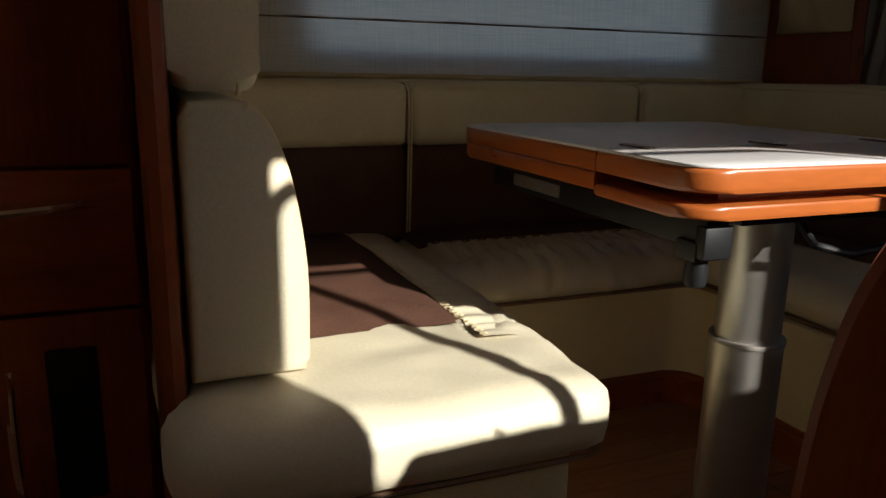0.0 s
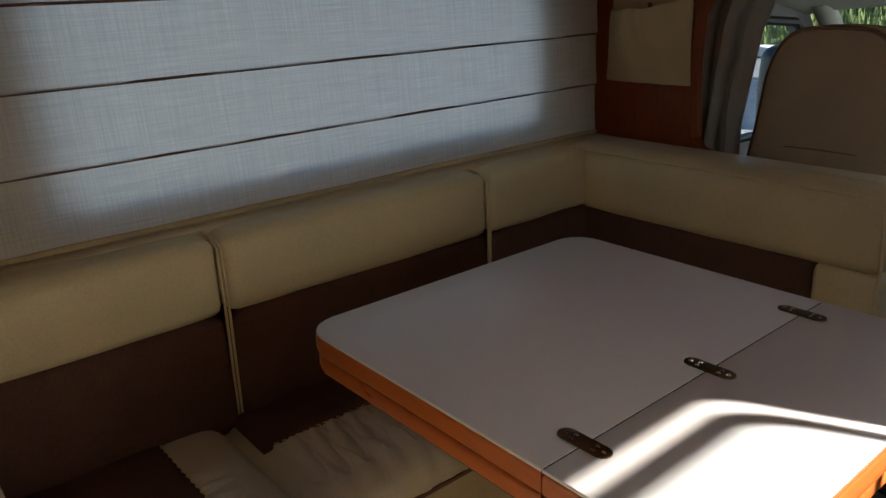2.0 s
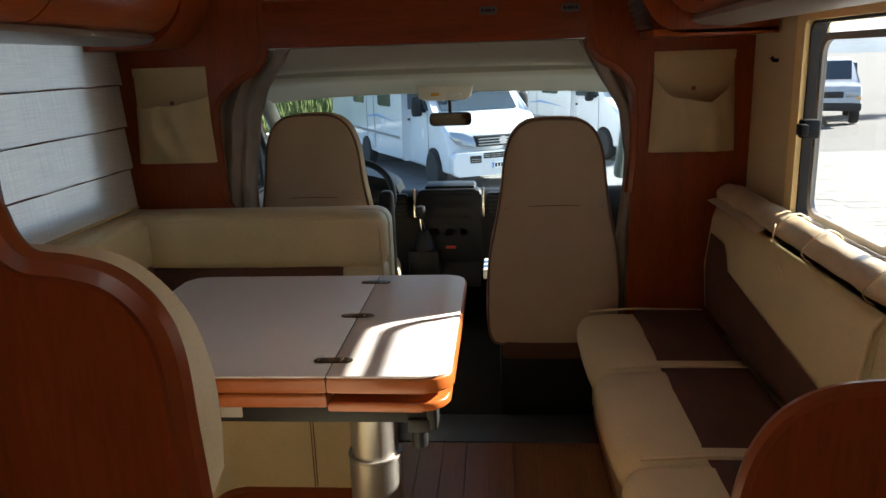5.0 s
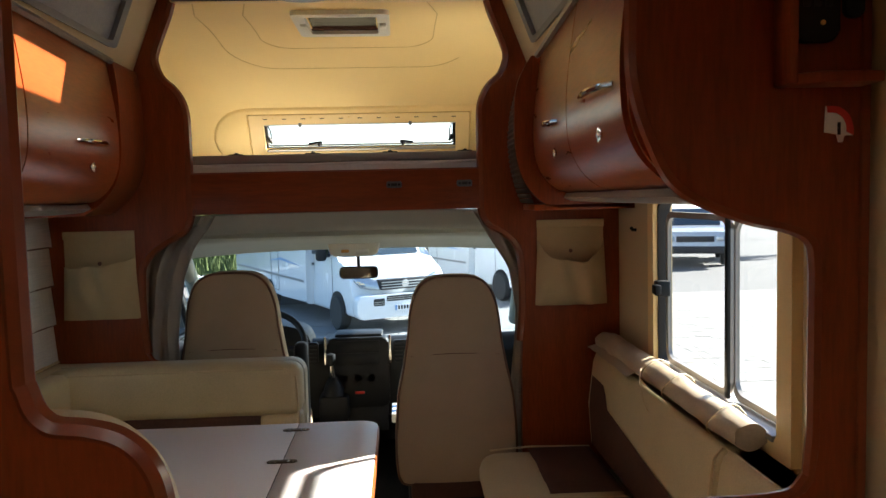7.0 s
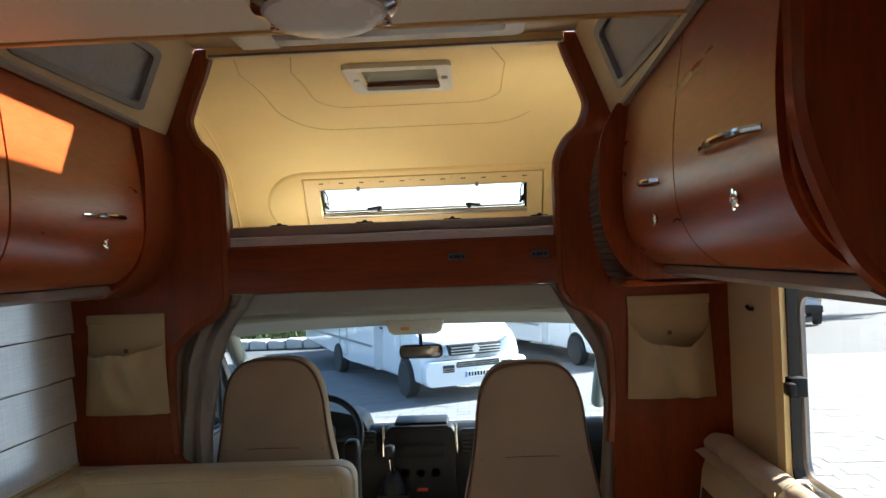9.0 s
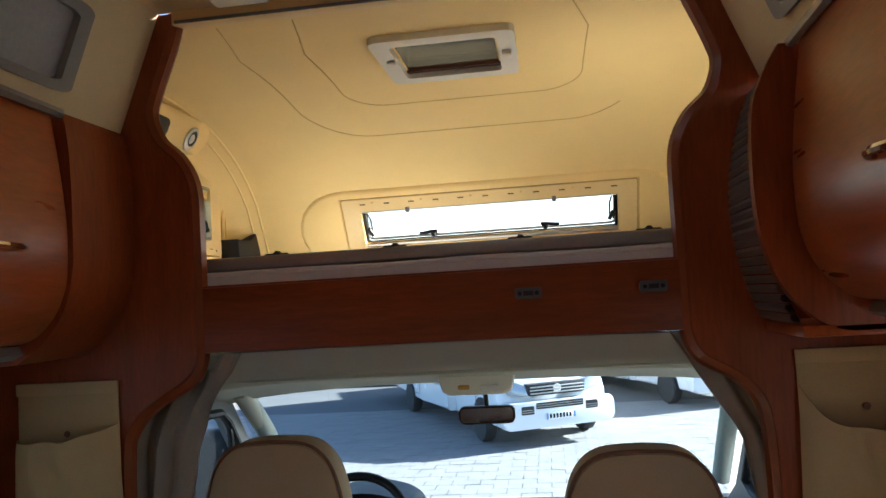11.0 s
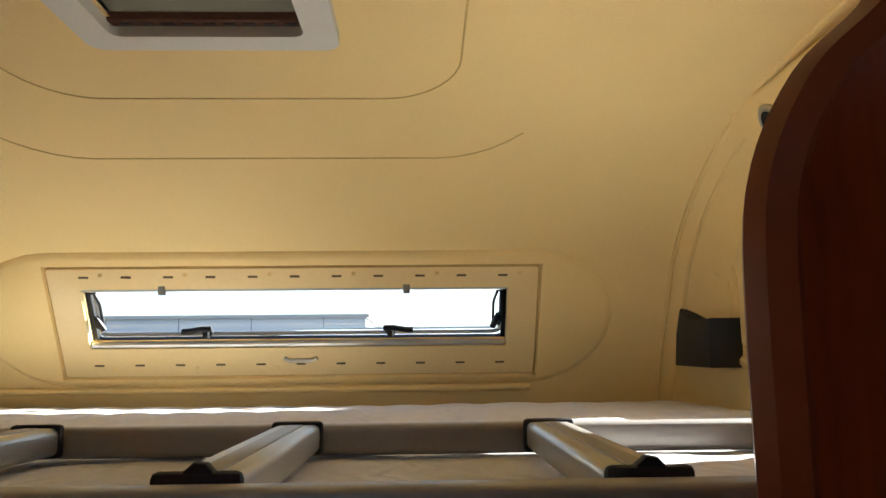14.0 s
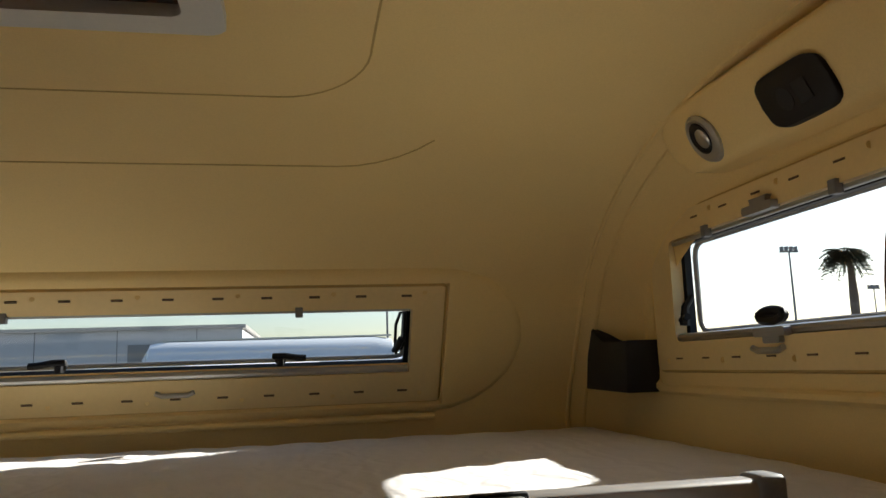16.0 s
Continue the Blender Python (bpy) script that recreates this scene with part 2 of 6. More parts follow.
def cushion(x0, x1, y0, y1, z0, z1, r=0.03, puff=0.012, cuts=10, seed=1, wrinkle=0.004):
    """A padded box: rounded edges, swollen faces and slack folds."""
    bm = box(x0, x1, y0, y1, z0, z1, r, 3)
    bmesh.ops.triangulate(bm, faces=[f for f in bm.faces if len(f.verts) > 4])
    big = [e for e in bm.edges if e.calc_length() > 0.12]
    bmesh.ops.subdivide_edges(bm, edges=big, cuts=cuts, use_grid_fill=True)
    c, h = Vector(((x0 + x1) / 2, (y0 + y1) / 2, (z0 + z1) / 2)), Vector(((x1 - x0) / 2, (y1 - y0) / 2, (z1 - z0) / 2))
    bm.normal_update()
    for v in bm.verts:
        q = [min(1, abs(v.co[i] - c[i]) / h[i]) for i in range(3)]
        q.sort()
        swell = puff * (1 - q[0] ** 2) * (1 - q[1] ** 4)
        w = noise.noise(v.co * 9 + Vector((seed, 0, 0))) * wrinkle
        v.co += v.normal * (swell + w)
    return bm


def curve2d(pts, n=8):
    """A smooth line through 2D points."""
    out = []
    for i in range(len(pts) - 1):
        p0, p1, p2, p3 = pts[max(0, i - 1)], pts[i], pts[i + 1], pts[min(len(pts) - 1, i + 2)]
        for k in range(n):
            t = k / n
            out.append(tuple(0.5 * (2 * b + (c - a) * t + (2 * a - 5 * b + 4 * c - d) * t * t + (3 * b - a - 3 * c + d) * t ** 3) for a, b, c, d in zip(p0, p1, p2, p3)))
    return out + [tuple(pts[-1])]


def slab(outline, axis, a, b, r=0.0, seg=2):
    """An outline of 2D points, extruded from a to b along x, y or z."""
    place = {"x": lambda u, v, w: (w, u, v), "y": lambda u, v, w: (u, w, v), "z": lambda u, v, w: (u, v, w)}[axis]
    bm = bmesh.new()
    lo = [bm.verts.new(place(u, v, a)) for u, v in outline]
    hi = [bm.verts.new(place(u, v, b)) for u, v in outline]
    f0, f1 = bm.faces.new(lo), bm.faces.new(hi[::-1])
    n = len(lo)
    for i in range(n):
        bm.faces.new((lo[i], hi[i], hi[(i + 1) % n], lo[(i + 1) % n]))
    if r:
        bmesh.ops.bevel(bm, geom=list(f0.edges) + list(f1.edges), offset=r, segments=seg, profile=0.5, affect="EDGES")
    return bm


def rounded(u0, u1, v0, v1, r, n=6):
    """The outline of a rectangle with round corners."""
    out = []
    for cu, cv, a in ((u1 - r, v1 - r, 0), (u0 + r, v1 - r, 90), (u0 + r, v0 + r, 180), (u1 - r, v0 + r, 270)):
        out += [(cu + r * math.cos(radians(a + 90 * k / n)), cv + r * math.sin(radians(a + 90 * k / n))) for k in range(n + 1)]
    return out


def ring(outer, inner, axis, a, b, r=0.0):
    """A frame between two outlines with the same number of points, extruded from a to b."""
    place = {"x": lambda u, v, w: (w, u, v), "y": lambda u, v, w: (u, w, v), "z": lambda u, v, w: (u, v, w)}[axis]
    bm = bmesh.new()
    n = len(outer)
    rows = [[bm.verts.new(place(u, v, w)) for u, v in line] for line, w in ((outer, a), (outer, b), (inner, b), (inner, a))]
    for k in range(4):
        for i in range(n):
            bm.faces.new((rows[k][i], rows[k][(i + 1) % n], rows[(k + 1) % 4][(i + 1) % n], rows[(k + 1) % 4][i]))
    return bm


def tube(path, radius, seg=8, bm=None, closed=False, flat=1.0):
    """A round bar along 3D points."""
    bm = bm or bmesh.new()
    path = [Vector(p) for p in path]
    n = len(path)
    loops = []
    side = None
    for i, p in enumerate(path):
        a, b = (path[i - 1] if i or closed else p), (path[(i + 1) % n] if i < n - 1 or closed else p)
        d = (b - a).normalized()
        if side is None:
            side = d.orthogonal().normalized()
        side = (side - d * side.dot(d)).normalized()
        up = d.cross(side)
        rad = radius(i / (n - 1)) if callable(radius) else radius
        loops.append([bm.verts.new(p + (side * math.cos(2 * math.pi * k / seg) + up * math.sin(2 * math.pi * k / seg) * flat) * rad) for k in range(seg)])
    for i in range(n if closed else n - 1):
        for k in range(seg):
            bm.faces.new((loops[i][k], loops[i][(k + 1) % seg], loops[(i + 1) % n][(k + 1) % seg], loops[(i + 1) % n][k]))
    if not closed:
        bm.faces.new(loops[0][::-1]), bm.faces.new(loops[-1])
    return bm


def lathe(profile, at, axis="z", seg=24, bm=None):
    """A profile of (radius, height) turned round an axis at a place."""
    bm = bm or bmesh.new()
    at = Vector(at)
    turn = {"z": Matrix.Identity(3), "x": Matrix(((0, 0, 1), (0, 1, 0), (-1, 0, 0))), "y": Matrix(((1, 0, 0), (0, 0, 1), (0, -1, 0)))}[axis] if isinstance(axis, str) else axis
    loops = []
    for r, h in profile:
        loops.append([bm.verts.new(at + turn @ Vector((r * math.cos(2 * math.pi * k / seg), r * math.sin(2 * math.pi * k / seg), h))) for k in range(seg)])
    for a, b in zip(loops, loops[1:]):
        for k in range(seg):
            bm.faces.new((a[k], a[(k + 1) % seg], b[(k + 1) % seg], b[k]))
    bm.faces.new(loops[0][::-1]), bm.faces.new(loops[-1])
    return bm


def shell(rows, thick=0.0):
    """A sheet through rows of points, thickened if asked."""
    bm = bmesh.new()
    vs = [[bm.verts.new(p) for p in row] for row in rows]
    for a, b in zip(vs, vs[1:]):
        for i in range(len(a) - 1):
            bm.faces.new((a[i], a[i + 1], b[i + 1], b[i]))
    if thick:
        bmesh.ops.recalc_face_normals(bm, faces=bm.faces)
        bmesh.ops.solidify(bm, geom=list(bm.faces), thickness=thick)
    return bm


def wall_with_hole(axis, a, b, u0, u1, v0, v1, h):
    """A thick wall across an axis, with rectangular holes (u0, u1, v0, v1) cut through."""
    us = sorted({u0, u1, *(q[0] for q in h), *(q[1] for q in h)})
    vs = sorted({v0, v1, *(q[2] for q in h), *(q[3] for q in h)})
    solid = {(i, j) for i in range(len(us) - 1) for j in range(len(vs) - 1)
             if not any(q[0] < (us[i] + us[i + 1]) / 2 < q[1] and q[2] < (vs[j] + vs[j + 1]) / 2 < q[3] for q in h)}
    place = {"x": lambda u, v, w: (w, u, v), "y": lambda u, v, w: (u, w, v), "z": lambda u, v, w: (u, v, w)}[axis]
    bm = bmesh.new()
    grid = {}

    def vert(i, j, w):
        if (i, j, w) not in grid:
            grid[i, j, w] = bm.verts.new(place(us[i], vs[j], w))
        return grid[i, j, w]
    for i, j in solid:
        for w in (a, b):
            bm.faces.new([vert(*q, w) for q in ((i, j), (i + 1, j), (i + 1, j + 1), (i, j + 1))])
        for (di, dj), e in (((-1, 0), ((i, j), (i, j + 1))), ((1, 0), ((i + 1, j), (i + 1, j + 1))), ((0, -1), ((i, j), (i + 1, j))), ((0, 1), ((i, j + 1), (i + 1, j + 1)))):
            if (i + di, j + dj) not in solid:
                bm.faces.new((vert(*e[0], a), vert(*e[1], a), vert(*e[1], b), vert(*e[0], b)))
    return bm


def ribs(pts, r=0.004, flat=1.0):
    return tube(pts, r, 6, flat=flat)


# ---- the vehicle's shell ----
WL, WR = -1.1, 1.1
structure("floor", box(-1.13, 1.13, -3.7, -0.2, -0.06, -0.012), FLOORWOOD, "dark base under the reddish wooden floor", "floor")
structure("cab_floor", box(-1.0, 1.0, 0.012, 1.6, -0.09, -0.03), CARPET, "black carpet floor of the driver's cab", "floor")
structure("threshold", box(-0.3, 1.1, -0.2, 0.012, -0.05, 0.004, 0.003), TREAD, "grey metal threshold strip before the cab", "threshold")

LEFT_HOLE = [(-1.6, -0.24, 0.884, 1.5)]
structure("wall_left", wall_with_hole("x", -1.14, WL, -3.7, 0.0, -0.05, 1.96, LEFT_HOLE), CREAM, "cream panelled side wall behind the blind", "wall", False)
RIGHT_HOLES = [(-1.30, -0.475, 0.862, 1.405), (-2.42, -1.76, 0.0, 1.86)]
structure("wall_right", wall_with_hole("x", WR, 1.14, -3.7, 0.0, -0.05, 1.96, RIGHT_HOLES), CREAM, "cream panelled side wall with a window and the entrance", "wall", False)
door = thing("entrance_door", (1.12, -2.09, 0), "closed pale entrance door", "door", kind="structure")
part("leaf", box(1.105, 1.135, -2.415, -1.765, 0.004, 1.856, 0.004), CREAM, door)
part("door_grip", box(1.085, 1.105, -2.36, -2.3, 0.85, 1.0, 0.008), GREYPL, door, "grey plastic door handle")
structure("wall_rear", box(-1.14, 1.14, -3.74, -3.7, -0.05, 2.0), WOOD, "plain cherry wood rear partition", "wall", False)
# The hole is for an added, unseen hatch that brightens the rear.
structure("ceiling", wall_with_hole("z", 1.934, 1.97, -1.14, 1.14, -3.74, -1.075, [(-0.28, 0.62, -3.58, -2.92)]), CEILING, "pale cream ceiling panel of the living area", "ceiling", False)
structure("ceiling_trim", slab(rounded(-0.745, 0.745, -1.079, -1.064, 0.006), "z", 1.928, 1.95, 0.003), PINE, "narrow light wood strip along the ceiling's edge", "trim")

# raised roof: sloping sides with windows, a flat top with a roof light
SL0, SL1 = (0.752, 1.925), (0.638, 2.222)


def slope(x_side, y, k):
    """A place on the sloping side, k from its foot to its head."""
    return (x_side * (SL0[0] + (SL1[0] - SL0[0]) * k), y, SL0[1] + (SL1[1] - SL0[1]) * k)


def slope_panel(x_side, name):
    bm = bmesh.new()
    ys, ks = (-1.079, -0.89, -0.25, 0.0), (0.0, 0.19, 0.74, 1.0)
    for i in range(3):
        for j in range(3):
            if (i, j) != (1, 1):
                bm.faces.new([bm.verts.new(slope(x_side, *q)) for q in ((ys[i], ks[j]), (ys[i + 1], ks[j]), (ys[i + 1], ks[j + 1]), (ys[i], ks[j + 1]))])
    bmesh.ops.remove_doubles(bm, verts=bm.verts, dist=1e-4)
    bmesh.ops.recalc_face_normals(bm, faces=bm.faces)
    ex = bmesh.ops.extrude_face_region(bm, geom=list(bm.faces))
    bmesh.ops.translate(bm, verts=[v for v in ex["geom"] if isinstance(v, bmesh.types.BMVert)], vec=(x_side * 0.025, 0, 0.01))
    return structure(name, bm, CREAM, "cream sloping side panel of the raised roof", "wall", False)


def slope_window(x_side, name):
    th = thing(name, slope(x_side, -0.56, 0.19), "small grey-framed roof-side window with its grey blind closed", "window", kind="structure")
    outer = [(y, k) for y, k in rounded(-0.91, -0.23, 0.16, 0.77, 0.05)]
    inner = [(y, k) for y, k in rounded(-0.875, -0.265, 0.225, 0.70, 0.035)]
    bm = bmesh.new()
    n = len(outer)

    def lift(q, d):
        p = slope(x_side, *q)
        return (p[0] - x_side * d, p[1], p[2] - d * 0.38)
    rows = [[bm.verts.new(lift(q, d)) for q in ln] for ln, d in ((outer, -0.004), (outer, 0.01), (inner, 0.006), (inner, -0.012))]
    for k in range(3):
        for i in range(n):
            bm.faces.new((rows[k][i], rows[k][(i + 1) % n], rows[k + 1][(i + 1) % n], rows[k + 1][i]))
    part("window_frame", bm, GREYPL, th, "grey plastic frame")
    bm = bmesh.new()
    bm.faces.new([bm.verts.new(lift(q, -0.01)) for q in inner])
    part("pane", bm, GREYBLIND, th, "closed grey pleated blind", False)


for sgn, nm in ((-1, "left"), (1, "right")):
    slope_panel(sgn, "slope_" + nm)
    slope_window(sgn, "window_slope_" + nm)
structure("roof_step", box(-0.76, 0.76, -1.11, -1.079, 1.97, 2.26), CEILING, "pale upright step of the raised roof", "ceiling", False)
SKY = (-0.4, 0.4, -0.74, -0.115)
structure("raised_ceiling", wall_with_hole("z", 2.222, 2.25, -0.66, 0.66, -1.079, 0.0, [SKY]), CREAM, "cream raised ceiling round the roof light", "ceiling", False)

# cab and alcove divider: two shaped posts and a beam
POST = curve2d([(0.585, 2.222), (0.605, 2.15), (0.652, 2.03), (0.664, 1.972), (0.64, 1.905), (0.59, 1.855), (0.56, 1.79), (0.555, 1.70)], 6)
POST += curve2d([(0.555, 1.45), (0.556, 1.385), (0.58, 1.335), (0.645, 1.295), (0.695, 1.24), (0.71, 1.16), (0.712, 1.0), (0.70, 0.86)], 6)


def divider(sgn, name):
    line = [(sgn * (x + (0.014 if sgn < 0 else 0.009) + (0.042 * min(1, max(0, (1.31 - z) / 0.12)) if sgn < 0 else 0)), z) for x, z in POST]
    if sgn < 0:
        tail = [(-0.735, 0.828), (-0.69, 0.810), (-0.6, 0.806), (-0.3, 0.806), (-0.3, 0.0), (-1.145, 0.0), (-1.145, 2.222)]
    else:
        tail = [(0.695, 0.0), (1.145, 0.0), (1.145, 2.222)]
    ob = structure(name, slab(line + tail, "y", -0.0, 0.04, 0.004), WOOD, "shaped cherry wood post between the cab and the living area", "partition")
    part("lipping", tube([(x, 0.02, z) for x, z in line], 0.0215, 8), LIP, ob, "polished rounded edge strip")


divider(-1, "partition_left")
divider(1, "partition_right")
beam = thing("alcove_beam", (0, 0.01, 1.39), "cherry wood front board of the alcove bed", "beam", kind="structure")
part("board", box(-0.556, 0.556, 0.004, 0.03, 1.39, 1.545, 0.003), WOOD_X, beam)
part("cap", box(-0.556, 0.556, 0.006, 0.045, 1.545, 1.55, 0.002), LIP, beam)
structure("alcove_header", box(-0.60, 0.60, -0.012, 0.03, 2.188, 2.222, 0.005), YELLOW_FRAME, "cream edge strip over the alcove opening", "trim")
structure("header_strip", box(-0.59, 0.59, -0.016, -0.013, 2.188, 2.196), GREYPL, "thin grey strip under the alcove edge", "trim")

# ---- alcove: a moulded shell, rounded to the front and to both sides ----
AX, AR = 1.15, 0.17
PROFILE = curve2d([(0.03, 2.225), (0.3, 2.25), (0.6, 2.258), (0.85, 2.25), (1.1, 2.215), (1.3, 2.15), (1.46, 2.06), (1.58, 1.955)], 6)
PROFILE += [(1.605, 1.912), (1.695, 1.757), (1.738, 1.683), (1.77, 1.60), (1.785, 1.48)]


def inset(pts, d):
    out = []
    for i, p in enumerate(pts):
        a, b = Vector(pts[max(0, i - 1)]), Vector(pts[min(len(pts) - 1, i + 1)])
        t = (b - a).normalized()
        out.append((p[0] + t.y * d, p[1] - t.x * d))
    return out


FRONT_HOLE_X, FRONT_HOLE_S = 0.61, (len(PROFILE) - 5, len(PROFILE) - 4)


def alcove_shell():
    cols = [(-FRONT_HOLE_X + 2 * FRONT_HOLE_X * k / 16, 0.0) for k in range(17)]
    side = [(0.7, 0.0), (0.8, 0.0), (AX - AR, 0.0)] + [(AX - AR + AR * math.sin(a), AR * (1 - math.cos(a))) for a in [radians(9 * k) for k in range(1, 11)]]
    cols = [(-x, d) for x, d in side[::-1]] + cols + side
    bm = bmesh.new()
    vs = [[bm.verts.new((x, y, z)) for y, z in inset(PROFILE, d)] for x, d in cols]
    for a, b in zip(range(len(cols) - 1), range(1, len(cols))):
        for s in range(len(PROFILE) - 1):
            mid = (cols[a][0] + cols[b][0]) / 2
            if abs(mid) < FRONT_HOLE_X and s == FRONT_HOLE_S[0]:
                continue
            bm.faces.new((vs[a][s], vs[a][s + 1], vs[b][s + 1], vs[b][s]))
    return bm


def hole_vent(bm):
    """Take out the ceiling's faces over the roof hatch."""
    bmesh.ops.delete(bm, geom=[f for f in bm.faces if abs(f.calc_center_median().x) < 0.19 and 0.45 < f.calc_center_median().y < 0.80], context="FACES")
    return bm


structure("alcove_lining", hole_vent(alcove_shell()), YELLOW, "cream-yellow moulded lining of the sleeping alcove", "ceiling")
SIDE_HOLE = (0.64, 1.345, 1.775, 2.01)
structure("alcove_wall_left", wall_with_hole("x", -AX - 0.03, -AX, -0.05, 1.78, 1.45, 2.24, [SIDE_HOLE]), YELLOW, "cream-yellow side wall of the alcove with a small window", "wall", False)
structure("alcove_wall_right", wall_with_hole("x", AX, AX + 0.03, -0.05, 1.78, 1.45, 2.24, [SIDE_HOLE]), YELLOW, "cream-yellow side wall of the alcove with a small window", "wall", False)
structure("alcove_floor", box(-1.18, 1.18, 0.045, 1.79, 1.40, 1.50), HEADLINER, "alcove floor under the mattress", "floor", False)

# mould lines on the lining
def on_profile(y):
    for (y0, z0), (y1, z1) in zip(PROFILE, PROFILE[1:]):
        if y0 <= y <= y1:
            return z0 + (z1 - z0) * (y - y0) / (y1 - y0)
    return PROFILE[-1][1]


# Darker lining tone that paints the shade of the creases and frame edges.
CREASE_SHADE = mat("painted_crease_shade", (0.62, 0.40, 0.13), 0.7, vary=0.1)
for half, front, rad in ((0.43, 1.06, 0.15), (0.64, 1.28, 0.25)):
    pl = [(half - 0.10, 0.06), (half, 0.5)] + [(half - rad + rad * math.cos(a), front - rad + rad * math.sin(a)) for a in [radians(10 * k) for k in range(10)]]
    pl += [(half - rad - (2 * (half - rad)) * k / 10, front) for k in range(1, 10)]
    pl += [(-x, y) for x, y in pl[:12][::-1]]
    pl = pl[6:] if half > 0.5 else pl
    fine = [(a[0] + (b[0] - a[0]) * k / 4, a[1] + (b[1] - a[1]) * k / 4) for a, b in zip(pl, pl[1:]) for k in range(4)]
    structure("lining_crease", tube([(x, y, on_profile(y) + 0.0004) for x, y in fine], 0.0021, 6), CREASE_SHADE, "fine moulded crease in the alcove lining, its shade put into the colour", "trim")
for sgn in (-1, 1):
    for xx, rr in ((AX - AR + 0.05, 0.006), (AX - AR + 0.09, 0.005)):
        d = AR * (1 - math.cos(math.asin((xx - AX + AR) / AR)))
        structure("lining_ridge", tube([(sgn * xx, y, z) for y, z in inset(PROFILE, d)[6:]], rr, 6), YELLOW, "raised ridge where the alcove lining turns to the side", "trim")
# oval swelling round the front window
FW0, FW1 = Vector((0, 1.58, 1.955)), Vector((0, 1.738, 1.683))


def on_front(x, k, d=0.0):
    """A place on the tilted front wall; k runs from the window's head (0) to its foot (1), d stands off into the room."""
    n = Vector((0, -(FW0.z - FW1.z), -(FW1.y - FW0.y))).normalized()
    n = Vector((0, -abs(n.y), -abs(n.z)))
    return FW0 + (FW1 - FW0) * k + Vector((x, 0, 0)) + n * d


def on_wall(x, k, d):
    """A place on the lining itself, k measured along its profile as in on_front, d off the surface into the room."""
    run = (FW1 - FW0).length
    seg = [Vector((0, y, z)) for y, z in PROFILE]
    start = min(range(len(seg)), key=lambda i: (seg[i] - FW0).length)
    want, i = k * run, start
    if want >= 0:
        while i < len(seg) - 2 and want > (seg[i + 1] - seg[i]).length:
            want -= (seg[i + 1] - seg[i]).length
            i += 1
        p, t = seg[i], (seg[i + 1] - seg[i]).normalized()
        p = p + t * want
    else:
        want = -want
        while i > 1 and want > (seg[i] - seg[i - 1]).length:
            want -= (seg[i] - seg[i - 1]).length
            i -= 1
        t = (seg[i] - seg[i - 1]).normalized()
        p = seg[i] - t * want
    return p + Vector((x, 0, 0)) + Vector((0, t.z, -t.y)) * d


def oval_line(shrink, n=12):
    """Half circles joined by straight runs, with as many points along the runs."""
    out, ru, rk = [], 0.235 - shrink, 0.66 - shrink / 0.3146
    for side in (1, -1):
        cx, far = (0.648, 0.622)[::side]
        out += [(side * cx + side * ru * math.cos(a), 0.53 + side * rk * math.sin(a)) for a in [radians(-90 + 180 * q / n) for q in range(n + 1)]]
        out += [(side * (cx - (cx + far) * q / n), 0.53 + side * rk) for q in range(1, n)]
    return out


def frame_line(grow, n=12):
    """The window frame's outline, with points to match oval_line."""
    out, v0, v1 = [], 0.028 - grow / 0.3146, 1.085 + grow / 0.3146
    for side in (1, -1):
        lo, hi = (v0, v1) if side > 0 else (v1, v0)
        u, far = (0.672 + grow, 0.638 + grow)[::side]
        out += [(side * u, lo + (hi - lo) * q / n) for q in range(n + 1)]
        out += [(side * (u - (u + far) * q / n), hi) for q in range(1, n)]
    return out


bm = bmesh.new()
steps = [(oval_line(0.0), -0.003), (oval_line(0.006), 0.004), (oval_line(0.014), 0.010), (oval_line(0.022), 0.0135), (frame_line(0.006), 0.0145), (frame_line(0.0), 0.001)]
loops = [[bm.verts.new(on_wall(x, k, d)) for x, k in ln] for ln, d in steps]
for la, lb in zip(loops, loops[1:]):
    for i in range(len(la)):
        bm.faces.new((la[i], la[(i + 1) % len(la)], lb[(i + 1) % len(la)], lb[i]))
structure("window_surround", bm, YELLOW, "raised oval moulding round the alcove's front window", "trim")
structure("lining_batten", tube([(-0.95, 1.745, 1.618), (-0.3, 1.752, 1.616), (0.3, 1.752, 1.616), (0.66, 1.748, 1.618)], 0.009, 8), YELLOW, "slim cream batten at the foot of the alcove's front wall", "trim")


# ---- windows ----
SLOT = mat("brown_slot", (0.16, 0.1, 0.05), 0.8)


def latch(parent, at, turn, label="black window catch"):
    """A turning catch: a foot, a stem and a slim tapered grip."""
    bm = lathe([(0.001, 0.0), (0.011, 0.0), (0.010, 0.006), (0.001, 0.007)], (0, 0, 0), "y", 12)
    bmesh.ops.scale(bm, vec=(1, -1, 1), verts=bm.verts)
    box(-0.0055, 0.0055, -0.02, 0.0, -0.013, 0.008, 0.002, bm=bm)
    box(-0.012, 0.014, -0.027, -0.016, -0.001, 0.010, 0.003, bm=bm)
    tube([(-0.01, -0.022, 0.004), (-0.028, -0.022, 0.001), (-0.044, -0.021, 0.0)], 0.0062, 8, bm=bm, flat=0.8)
    bmesh.ops.transform(bm, matrix=Matrix.Translation(at) @ turn @ Matrix.Scale(1.4, 4), verts=bm.verts)
    return part("catch", bm, BLACK, parent, label)


